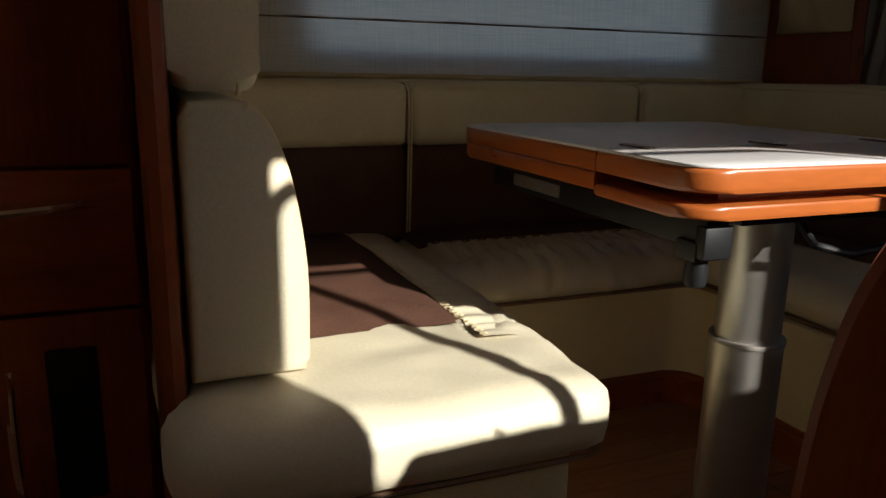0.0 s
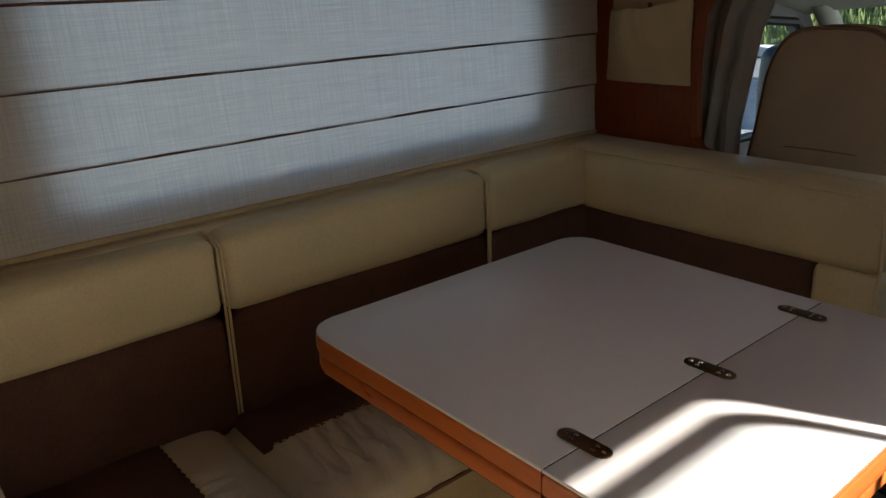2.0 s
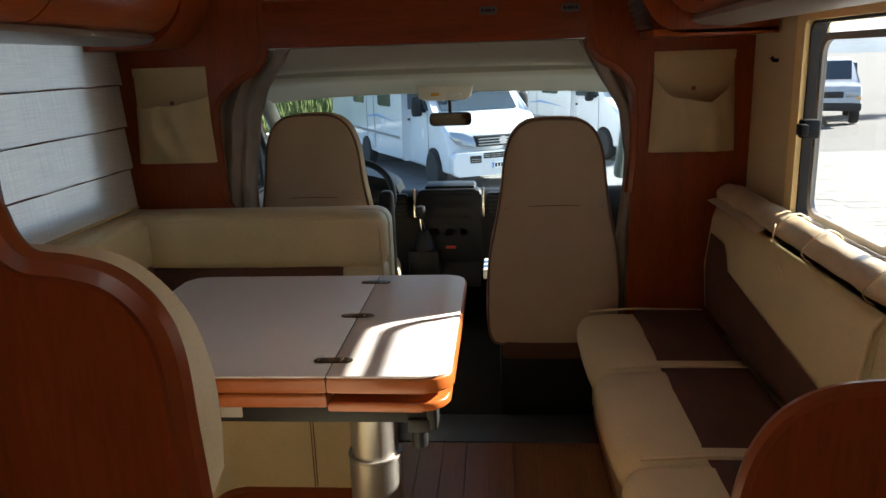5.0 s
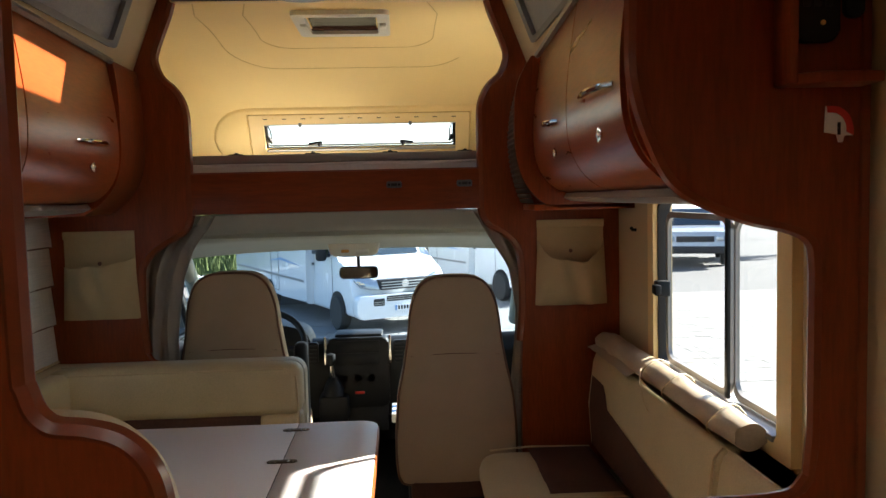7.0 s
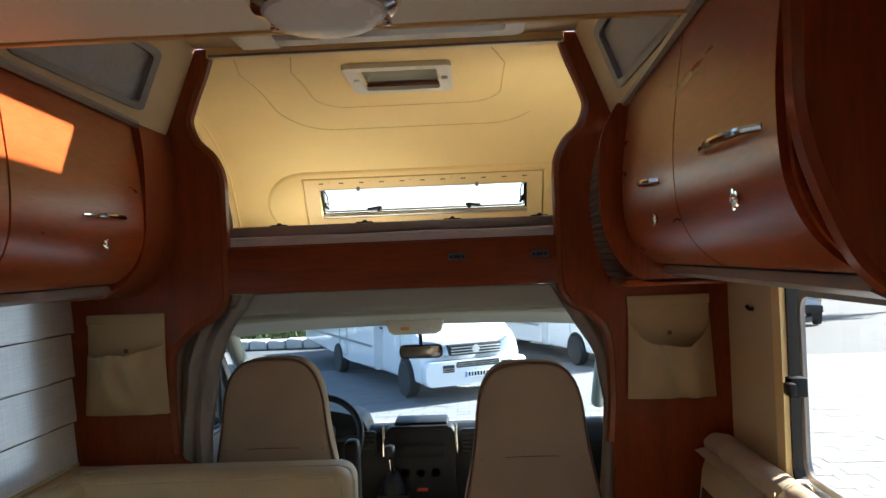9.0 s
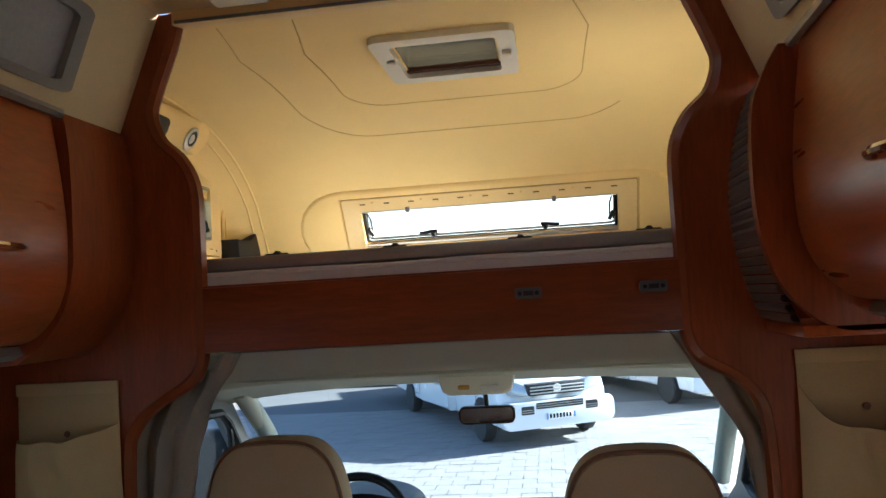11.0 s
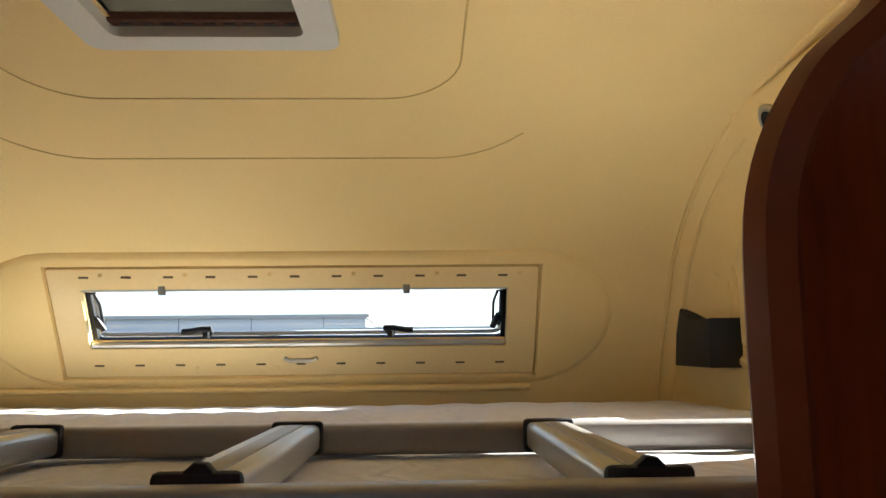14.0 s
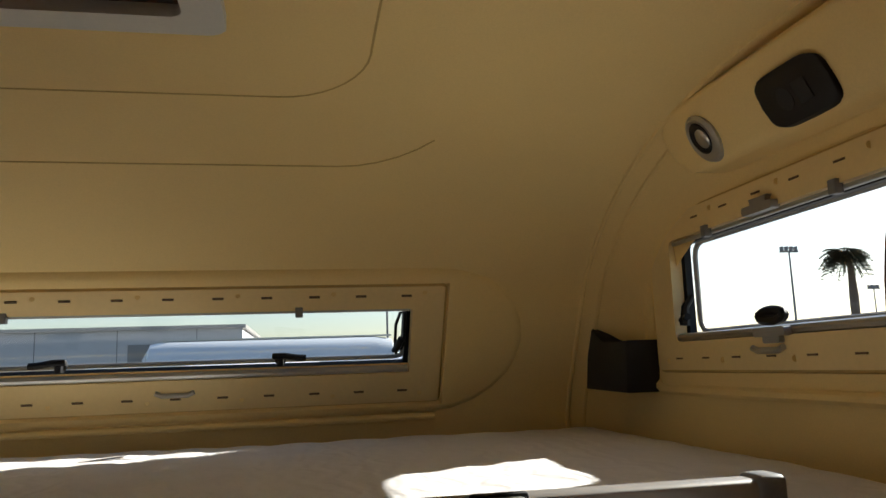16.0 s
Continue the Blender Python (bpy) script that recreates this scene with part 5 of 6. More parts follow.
# ---- sofa along the right side ----
base = thing("sofa", (0.85, -0.85, 0), "cream leatherette sofa along the side wall with a wooden plinth", "sofa")
part("front_panel", box(0.585, 1.09, -1.575, -0.01, 0.06, 0.33, 0.004), LEATHER, base)
part("plinth", box(0.59, 1.09, -1.575, -0.01, 0.0, 0.06, 0.003), WOOD_Y, base)
for y0, y1, sd in ((-0.583, -0.085, 21), (-1.093, -0.589, 22), (-1.572, -1.099, 23)):
    th = thing("sofa_cushion", (0.75, (y0 + y1) / 2, 0.33), "cream leather sofa seat cushion with a brown suede field", "seat cushion", group="sofa seat cushions")
    bd = part("cushion_body", cushion(0.52, 0.965, y0, y1, 0.332, 0.452, 0.05, 0.012, 10, sd), LEATHER, th, "cream leather body")
    rows = [[(x, y, 0.452 + 0.0135 + 0.012 * (1 - ((y - (y0 + y1) / 2) / ((y1 - y0) / 2)) ** 2) * (1 - 0.6 * abs(x - 0.74) / 0.22) - (0.012 if j in (0, 14) or i in (0, 14) else 0)) for j, y in enumerate(np.linspace(y0 + 0.04, y1 - 0.002, 15))] for i, x in enumerate(np.linspace(0.705, 0.95, 15))]
    part("brown_field", shell(rows), BROWN, bd, "brown suede field")
    part("piping", tube([(0.56, y1, 0.452), (0.72, y1, 0.462), (0.95, y1, 0.455)], 0.004, 6), PIPING, bd, "pale piping")
for y0, y1, sd in ((-1.215, -0.05, 31), (-1.572, -1.222, 32)):
    th = thing("sofa_back_cushion", (1.02, (y0 + y1) / 2, 0.45), "cream leather sofa backrest with a curved brown suede lower field", "backrest", group="sofa backrests")
    prof = [(0.965, 0.46), (0.955, 0.62), (0.975, 0.78), (0.985, 0.81), (1.0, 0.822), (1.075, 0.822), (1.085, 0.8), (1.085, 0.46)]
    part("pad", slab(prof, "y", y0, y1, 0.012, 3), LEATHER, th)
    rows = []
    for j in range(29):
        u = j / 28
        y = y1 - 0.04 + (y0 + 0.012 - y1 + 0.04) * u
        top = 0.735 - 0.10 * max(0, (u - 0.12)) - 0.06 * (1 if u > 0.16 else 0) * min(1, (u - 0.16) / 0.05) if y1 > -0.1 else 0.62
        rows.append([(0.9515 + (0.0105 if z < 0.62 else 0.0105 - 0.0) * abs(z - 0.62) / 0.16 - 0.0015 + (max(0, z - 0.62) * 0.066), y, z) for z in np.linspace(0.465, top, 7)])
    part("brown_field", shell(rows), BROWN, th, "brown suede field")
    part("piping", tube([(0.955, y0 + 0.003, 0.47), (0.945, y0 + 0.003, 0.62), (0.968, y0 + 0.003, 0.80), (0.99, y0 + 0.003, 0.825)], 0.0045, 6), PIPING, th, "pale piping")


def rolled_blind():
    th = thing("rolled_blind", (1.03, -0.7, 0.83), "rolled-up tan satin blind lying along the window ledge, tied with cord", "blind")
    pts, n = [], 50
    bm = bmesh.new()
    loops = []
    for i in range(n):
        k = i / (n - 1)
        y = -0.06 - 1.2 * k
        r = 0.036 + 0.006 * noise.noise(Vector((y * 6, 0, 1)))
        loops.append([bm.verts.new((1.035 + math.cos(a) * r * 1.25 * (1 + 0.22 * noise.noise(Vector((y * 9, a * 1.3, 2)))), y, 0.862 + math.sin(a) * r * 0.95 * (1 + 0.25 * noise.noise(Vector((y * 11, a * 1.3, 7)))))) for a in [2 * math.pi * q / 18 for q in range(18)]])
    for a, b in zip(loops, loops[1:]):
        for q in range(18):
            bm.faces.new((a[q], a[(q + 1) % 18], b[(q + 1) % 18], b[q]))
    bm.faces.new(loops[0]), bm.faces.new(loops[-1])
    part("roll", bm, SATIN, th, "crumpled satin roll")
    for y in (-0.62, -0.82, -1.14):
        part("cord", tube([(1.035 + 0.053 * math.cos(a), y + 0.02 * math.sin(a * 2), 0.862 + 0.045 * math.sin(a)) for a in [2 * math.pi * q / 16 for q in range(16)]], 0.002, 5, closed=True), PIPING, th, "pale cord")
    part("cord_tail", tube([(0.985, -0.62, 0.88), (0.968, -0.66, 0.85), (0.96, -0.72, 0.80), (0.964, -0.75, 0.78)], 0.0018, 5), PIPING, th)
    flap = [[(0.96 + 0.03 * i + 0.006 * noise.noise(Vector((i, j * 0.4, 4))), -0.04 - 0.5 * j / 12, 0.838 + 0.014 * math.sin(i * 0.9) + 0.006 * noise.noise(Vector((i * 0.7, j * 0.5, 9)))) for j in range(13)] for i in range(4)]
    part("flap", shell(flap, 0.002), SATIN, th, "loose flap of the blind")


rolled_blind()
structure("sofa_ledge", box(1.0, 1.1, -1.57, -0.01, 0.79, 0.822, 0.004), CREAM, "cream ledge behind the sofa", "sill")
# floor boards
boards = bpy.data.objects["floor"]
for k in range(27):
    x = -1.1 + 0.0815 * k
    cuts = [-3.69] + [-3.4 + 0.37 * (k * 5 % 7) / 3 + 0.95 * q for q in range(3)] + [-0.201]
    for a, b in zip(cuts, cuts[1:]):
        part("board", box(x + 0.0006, x + 0.0809, a + 0.0006, b - 0.0006, -0.012, 0.0, 0.001, 1), FLOORWOOD, boards)


# ---- things in the alcove ----
def mattress():
    th = thing("mattress", (0, 0.85, 1.5), "pale quilted mattress on the alcove bed", "mattress")
    nx, ny = 90, 60
    rows = []
    for i in range(nx + 1):
        x = -1.1 + 2.2 * i / nx
        row = []
        for j in range(ny + 1):
            y = 0.048 + 1.64 * j / ny
            yy = y if y < 1.68 else 1.68 + (y - 1.68)
            e = min((x + 1.1) / 0.05, (1.1 - x) / 0.05, (y - 0.048) / 0.03, (1.688 - y) / 0.05, 1.0)
            q = 0.004 * abs(math.sin(x * 24 + 2.5 * noise.noise(Vector((x * 2, y * 2, 0))))) * abs(math.sin(y * 24 + 2 * noise.noise(Vector((x * 2, y * 3, 5)))))
            z = 1.578 + 0.008 * noise.noise(Vector((x * 2.2, y * 2.2, 3))) + q - 0.055 * (1 - max(0, e)) ** 2
            row.append((x, y, z))
        rows.append(row)
    part("cover", shell(rows), QUILT, th, "quilted cover")
    edge = []
    for i in range(361):
        x = -1.1 + 2.2 * i / 360
        row = []
        for k in [q / 11 for q in range(12)]:
            swirl = math.sin(x * 46 + 2.6 * math.sin(x * 11) + 4.2 * k + 2.2 * noise.noise(Vector((x * 5, k * 2, 0))))
            row.append((x, 0.046 - 0.010 * math.sin(math.pi * k) - 0.0045 * (abs(swirl) ** 0.6 - 0.5) * math.sin(math.pi * k) ** 0.6, 1.505 + 0.07 * k))
        edge.append(row)
    part("border", shell(edge), QUILT, th, "puckered border")
    part("piping", tube([(x, 0.044, 1.577 + 0.003 * noise.noise(Vector((x * 4, 0, 0)))) for x in np.linspace(-1.09, 1.09, 40)], 0.006, 6), QUILT, th)
    part("core", box(-1.09, 1.09, 0.06, 1.68, 1.502, 1.53), QUILT, th)


mattress()


def ladder():
    th = thing("ladder", (0.2, 0.3, 1.585), "grey aluminium ladder lying flat on the mattress", "ladder")
    for y in (0.075, 0.53):
        rl = part("side_rail", box(-0.98, 0.80, y - 0.018, y + 0.018, 1.582, 1.618, 0.008, 3), ALU_GREY, th, "oval aluminium rail")
        for x in (-0.985, 0.805):
            part("end_cap", box(x - 0.018, x + 0.018, y - 0.021, y + 0.021, 1.579, 1.622, 0.008, 3), GREYPL, rl, "grey plastic end cap")
    for x in (-0.70, -0.40, -0.10, 0.205, 0.505):
        rg = part("rung", box(x - 0.027, x + 0.027, 0.095, 0.51, 1.588, 1.620, 0.007, 3), ALU, th, "flat aluminium rung")
        part("rung_groove", box(x - 0.009, x + 0.009, 0.118, 0.488, 1.6195, 1.6215, 0.0008), ALU_GREY, rg)
        for y in (0.10, 0.505):
            part("rung_socket", box(x - 0.0305, x + 0.0305, y - 0.006, y + 0.006, 1.585, 1.624, 0.005), DARK, rg, "dark plastic socket")
        part("socket_peg", slab([(x - 0.016, 1.618), (x + 0.016, 1.618), (x + 0.006, 1.629), (x - 0.002, 1.63)], "y", 0.096, 0.108, 0.002), DARK, rg)


ladder()
BRACKET = mat("slate_grey_plastic", (0.09, 0.09, 0.1), 0.45, vary=0.1)
for x in (0.219, 0.492):
    th = thing("ladder_bracket", (x, 0.0, 1.493), "grey plastic ladder bracket screwed to the bed board", "bracket", group="ladder brackets")
    part("plate", slab(rounded(x - 0.03, x + 0.03, 1.476, 1.502, 0.008), "y", -0.008, 0.004, 0.003), BRACKET, th)
    for dx in (-0.019, 0.019):
        part("screw", lathe([(0.0005, 0.0), (0.005, 0.0), (0.004, 0.002), (0.0005, 0.0025)], (x + dx, -0.0095, 1.489), "y", 8), BLACK, th)
    part("slot", box(x - 0.011, x + 0.011, -0.0095, -0.008, 1.484, 1.494), DARK, th)
for s in (-1, 1):
    for nm, y in (("reading_lamp", 1.005), ("reading_lamp", 0.50)):
        th = thing("reading_lamp", (s * 1.06, y, 2.147), "round recessed chrome reading lamp in the alcove ledge", "reading lamp", group="reading lamps")
        turn = Matrix(((0, 0, -s), (0, 1, 0), (s, 0, 0)))
        part("ring", lean(lathe([(0.001, -0.004), (0.042, -0.004), (0.042, 0.004), (0.034, 0.009), (0.026, 0.007), (0.024, 0.001), (0.001, 0.001)], (s * 1.058, y, 2.147), turn, 24), s), ALU, th, "chrome ring")
        part("bezel", lean(lathe([(0.018, 0.0035), (0.028, 0.0085), (0.025, 0.0095), (0.018, 0.005)], (s * 1.058, y, 2.147), turn, 24), s), BLACK, th, "black bezel")
        part("bulb", lean(lathe([(0.019, 0.002), (0.017, 0.006), (0.009, 0.009), (0.001, 0.010)][::-1], (s * 1.058, y, 2.147), turn, 16), s), ALU, th, "glass lens")
    y = 0.742
    th = thing("switch_panel", (s * 1.06, y, 2.138), "black rounded switch and socket panel in the alcove ledge", "switch panel", group="alcove switch panels")
    bow = [(y + 0.078 * math.copysign(abs(math.cos(a)) ** 0.45, math.cos(a)), 2.140 + 0.039 * math.copysign(abs(math.sin(a)) ** 0.45, math.sin(a))) for a in [radians(10 * k) for k in range(36)]]
    part("plate", lean(slab(bow, "x", s * 1.05, s * 1.062, 0.003), s), BLACK, th)
    part("rocker", lean(box(*sorted((s * 1.047, s * 1.0505)), y - 0.035, y - 0.005, 2.12, 2.152, 0.002), s), DARK, th)
    part("socket", lean(lathe([(0.001, 0.001), (0.016, 0.001), (0.017, 0.004), (0.001, 0.0042)], (s * 1.053, y + 0.022, 2.136), Matrix(((0, 0, -s), (0, 1, 0), (s, 0, 0))), 14), s), DARK, th)
    # dark net pocket in the corner by the side window
    th = thing("corner_pocket", (s * 1.1, 1.58, 1.70), "dark grey plastic storage pocket in the alcove corner", "pocket", group="alcove pockets")
    poc = [(1.695, 1.672), (1.44, 1.668), (1.425, 1.775), (1.43, 1.79), (1.48, 1.787), (1.56, 1.784), (1.59, 1.797), (1.625, 1.828), (1.66, 1.83)]
    part("bin", slab(poc, "x", s * 1.062, s * 1.148, 0.006), DARK, th)
    part("recess_edge", tube([(s * (AX - 0.004 - (0.03 if y > 1.55 else 0)), y, z) for y, z in curve2d([(1.61, 1.80), (1.585, 1.92), (1.54, 2.01), (1.515, 2.02), (1.49, 1.99), (1.485, 1.79)], 5)], 0.008, 6), YELLOW, th, "moulded edge above the pocket")


# ---- driver's cab ----
def cab_shell():
    head = structure("headliner", shell([[(x, y, z - 0.05 * (abs(x) / 0.95) ** 4) for x in np.linspace(-0.95, 0.95, 25)] for y, z in ((0.036, 1.392), (0.06, 1.345), (0.1, 1.325), (0.34, 1.315), (0.37, 1.285), (0.62, 1.262), (0.75, 1.245), (0.92, 1.21), (0.97, 1.195))], 0.01), HEADLINER, "pale grey headliner under the alcove", "ceiling")
    structure("shelf_lip", box(-0.86, 0.86, 0.34, 0.365, 1.278, 1.315, 0.01), HEADLINER, "grey lip of the overhead shelf", "trim")
    for s, nm in ((-1, "left"), (1, "right")):
        y0, y1 = 0.34, 1.1
        pts = [(0.036, 0.0), (1.62, 0.0), (1.62, 0.56), (1.38, 0.70), (0.97, 1.17), (0.9, 1.24), (0.036, 1.4)]
        win = [(0.36, 0.75), (1.1, 0.74), (1.2, 0.76), (0.94, 1.08), (0.88, 1.12), (0.40, 1.16), (0.36, 1.12)]
        bm = bmesh.new()
        a = [bm.verts.new((s * 0.93, y, z)) for y, z in pts]
        b = [bm.verts.new((s * 0.93, y, z)) for y, z in win]
        order = [(0, 0), (1, 1), (2, 2), (3, 2), (4, 3), (5, 4), (6, 6)]
        bm.faces.new((a[0], a[1], a[2], a[3], b[2], b[1], b[0]))
        bm.faces.new((a[3], a[4], b[3], b[2]))
        bm.faces.new((a[4], a[5], b[4], b[3]))
        bm.faces.new((a[5], a[6], b[6], b[5], b[4]))
        bm.faces.new((a[6], a[0], b[0], b[6]))
        ex = bmesh.ops.extrude_face_region(bm, geom=list(bm.faces))
        bmesh.ops.translate(bm, verts=[v for v in ex["geom"] if isinstance(v, bmesh.types.BMVert)], vec=(s * 0.04, 0, 0))
        w = structure("cab_door_" + nm, bm, GREYPL, "grey cab door with its window", "door", False)
        part("window_seal", tube([(s * 0.925, y, z) for y, z in win], 0.016, 8, closed=True), BLACK, w, "black window seal")
        bm = bmesh.new()
        bm.faces.new([bm.verts.new((s * 0.95, y, z)) for y, z in win])
        part("pane", bm, WSGLASS, w, "cab side window", False)
        part("division_bar", tube([(s * 0.925, 0.98, 0.75), (s * 0.925, 0.955, 1.06)], 0.012, 8), BLACK, w)
        part("arm_rest", box(*sorted((s * 0.85, s * 0.93)), 0.4, 0.95, 0.55, 0.60, 0.015), DARK, w)
        part("pillar", tube([(s * 0.905, 1.5, 0.70), (s * 0.90, 1.25, 0.98), (s * 0.87, 0.97, 1.165), (s * 0.86, 0.9, 1.2)], 0.038, 10), HEADLINER, w, "pale windscreen pillar")
        part("grab_handle", tube([(s * 0.80, 0.30, 1.285), (s * 0.80, 0.33, 1.262), (s * 0.80, 0.45, 1.25), (s * 0.80, 0.50, 1.268)], 0.012, 8), DARK, w, "dark grab handle")
        ms = thing("door_mirror", (s * 1.12, 1.2, 0.72), "black door mirror outside the cab window", "mirror", group="door mirrors")
        part("housing", cushion(*sorted((s * 1.0, s * 1.2)), 1.16, 1.27, 0.66, 1.0, 0.04, 0.01, 4, 41, 0), BLACK, ms)
        part("arm", tube([(s * 0.96, 1.22, 0.72), (s * 1.05, 1.21, 0.70)], 0.02, 8), BLACK, ms)
    ws = thing("windscreen", (0, 1.2, 0.72), "wide tinted windscreen with reflections", "windscreen", kind="structure")
    rows = [[(x, y + 0.12 * (1 - (x / 0.95) ** 2), z) for x in np.linspace(-0.92, 0.92, 21)] for y, z in ((0.93, 1.2), (1.13, 1.0), (1.37, 0.75), (1.52, 0.60))]
    part("pane", shell(rows), WSGLASS, ws, "tinted pane")
    part("top_band", tube([(x, 0.955 + 0.1 * (1 - (x / 0.95) ** 2), 1.192 - 0.03 * (abs(x) / 0.9) ** 3) for x in np.linspace(-0.88, 0.88, 21)], 0.014, 8), HEADLINER, ws, "pale upper edge")


cab_shell()


def cab_seat(x, y, name, label, z_low, arm):
    th = thing("captain_chair", (x, y + 0.25, 0), label, "seat", group="cab seats")
    out = [(0.0, 0.85), (0.09, 0.842), (0.145, 0.80), (0.175, 0.72), (0.19, 0.6), (0.21, 0.48), (0.235, 0.36), (0.247, 0.2), (0.245, 0.08), (0.232, 0.02), (0.19, 0.0), (0.0, -0.005)]
    line = curve2d(out, 4)
    full = [(x + u, z_low + v) for u, v in line] + [(x - u, z_low + v) for u, v in line[::-1][1:-1]]
    bm = bmesh.new()
    n = len(full)
    cz = z_low + 0.42

    def grow(k):
        return [((px - x) * k + x, (pz - cz) * (1 - (1 - k) * 0.5) + cz) for px, pz in full]

    rows = []
    for k, d in ((0.25, -0.004), (0.6, -0.002), (0.86, 0.004), (0.955, 0.012), (1.0, 0.035), (1.0, 0.10), (0.93, 0.125), (0.6, 0.13)):
        rows.append([bm.verts.new((px, y + d, pz)) for px, pz in grow(k)])
    for r0, r1 in zip(rows, rows[1:]):
        for i in range(n):
            bm.faces.new((r0[i], r0[(i + 1) % n], r1[(i + 1) % n], r1[i]))
    bm.faces.new(rows[0]), bm.faces.new(rows[-1])
    part("backrest", bm, SEATCLOTH, th, "beige fabric cover")
    part("piping", tube([(px, y + 0.02, pz) for px, pz in grow(0.985)], 0.005, 6, closed=True), PIPING_BROWN, th, "darker piping")
    seam_z = z_low + 0.53
    part("cover_seam", tube([(x - 0.175, y + 0.006, seam_z), (x - 0.08, y - 0.002, seam_z + 0.008), (x, y - 0.004, seam_z + 0.01), (x + 0.08, y - 0.002, seam_z + 0.008), (x + 0.175, y + 0.006, seam_z)], 0.0022, 5), PIPING_BROWN, th)
    part("seat_cushion", cushion(x - 0.24, x + 0.24, y + 0.1, y + 0.58, z_low - 0.02 if z_low < 0.35 else 0.36, 0.48, 0.05, 0.01, 6, 51), SEATCLOTH, th)
    part("seat_base", box(x - 0.2, x + 0.2, y + 0.02, y + 0.5, -0.03, 0.34, 0.02), BLACK, th, "black seat pedestal")
    part("lower_skirt", box(x - 0.19, x + 0.19, y + 0.01, y + 0.1, z_low - 0.06, z_low + 0.03, 0.015), BROWN, th, "brown lower skirt")
    if arm:
        part("arm_rest", box(x + 0.245, x + 0.30, y - 0.01, y + 0.06, 0.42, 0.86, 0.02, 3), BLACK, th, "black folded arm rest")
        part("buckle", box(x + 0.25, x + 0.3, y + 0.05, y + 0.1, 0.38, 0.46, 0.012), PALEPL, th)
    return th


cab_seat(-0.452, 0.12, "d", "beige-covered driver's seat seen from behind", 0.305, True)
cab_seat(0.443, 0.03, "p", "beige-covered passenger seat seen from behind", 0.275, False)
cl = thing("blue_striped_cloth", (0.2, 0.25, 0.48), "folded blue and white striped cloth on the passenger seat", "cloth")
for k in range(5):
    part("stripe", box(0.18, 0.26, 0.2 + 0.035 * k, 0.235 + 0.035 * k, 0.49, 0.53, 0.006), [WHITE, mat("blue_cloth", (0.05, 0.14, 0.35), 0.85)][k % 2], cl)


def dashboard():
    th = thing("dashboard", (0, 1.2, 0.4), "black dashboard with a centre console and chrome-edged vents", "dashboard")
    prof = [(0.98, 0.30), (1.0, 0.52), (0.985, 0.62), (1.02, 0.68), (1.08, 0.70), (1.14, 0.695), (1.35, 0.635), (1.56, 0.575), (1.6, 0.2), (1.05, 0.2)]
    part("body", slab(prof, "x", -0.92, 0.92, 0.02, 3), BLACK, th)
    con = part("console", slab(rounded(-0.155, 0.16, 0.36, 0.725, 0.03), "y", 0.93, 1.02, 0.012, 3), BLACK, th, "black centre console")
    part("top_tray", box(-0.12, 0.13, 0.96, 1.12, 0.69, 0.74, 0.015), BLACK, th)
    part("display", slab(rounded(-0.11, 0.115, 0.655, 0.71, 0.008), "y", 0.924, 0.932, 0.002), BLACK, con)
    part("radio", slab(rounded(-0.11, 0.115, 0.585, 0.645, 0.006), "y", 0.925, 0.932, 0.002), BLACK, con)
    for x in (-0.07, 0.0, 0.07):
        part("knob", lathe([(0.001, 0), (0.02, 0), (0.018, 0.014), (0.001, 0.015)], (x, 0.93, 0.515), "y", 14), BLACK, con, "heater knob")
    part("warning_switch", box(-0.02, 0.03, 0.924, 0.931, 0.432, 0.446, 0.002), RED, con, "red warning switch")
    part("lower_bin", box(-0.14, 0.15, 0.97, 1.01, 0.22, 0.36, 0.01), DARK, con)
    for x in (-0.165, 0.168):
        part("chrome_strip", box(x - 0.006, x + 0.006, 0.925, 0.937, 0.59, 0.735, 0.003), CHROME, th, "silver trim strip")
    for x in (-0.255, 0.235):
        v = part("air_vent", slab(rounded(x - 0.05, x + 0.05, 0.585, 0.70, 0.012), "y", 0.965, 0.99, 0.004), BLACK, th, "square air vent")
        for k in range(5):
            part("vent_slat", box(x - 0.042, x + 0.042, 0.958, 0.966, 0.598 + 0.02 * k, 0.606 + 0.02 * k), DARK, v)
    part("vent_rim", box(0.29, 0.3, 0.95, 0.97, 0.58, 0.71, 0.003), CHROME, th)
    part("binnacle", slab(curve2d([(-0.66, 0.68), (-0.62, 0.76), (-0.45, 0.80), (-0.28, 0.76), (-0.24, 0.68)], 5), "y", 0.98, 1.2, 0.012), BLACK, th, "instrument hood")
    part("gear_gaiter", lathe([(0.055, 0.42), (0.05, 0.46), (0.03, 0.5), (0.014, 0.52), (0.001, 0.52)][::-1], (-0.125, 0.9, 0.02), "z", 14), BLACK, th, "black gear gaiter")
    part("gear_mount", box(-0.2, -0.05, 0.86, 1.0, 0.3, 0.44, 0.02), BLACK, th)
    part("gear_lever", tube([(-0.125, 0.9, 0.52), (-0.128, 0.88, 0.56), (-0.13, 0.87, 0.60)], lambda k: 0.02 - 0.008 * k, 10), CHROME, th, "chrome gear lever")
    part("gear_knob", lathe([(0.001, -0.028), (0.017, -0.028), (0.026, 0.0), (0.022, 0.024), (0.001, 0.032)], (-0.131, 0.868, 0.632), "z", 14), BLACK, th, "gear knob")
    sw = thing("steering_wheel", (-0.452, 0.9, 0.7), "black three-spoke steering wheel", "steering wheel")
    c = Vector((-0.452, 0.86, 0.70))
    rim = [c + Vector((0.195 * math.cos(a), 0.105 * math.sin(a), 0.165 * math.sin(a))) for a in [2 * math.pi * k / 36 for k in range(36)]]
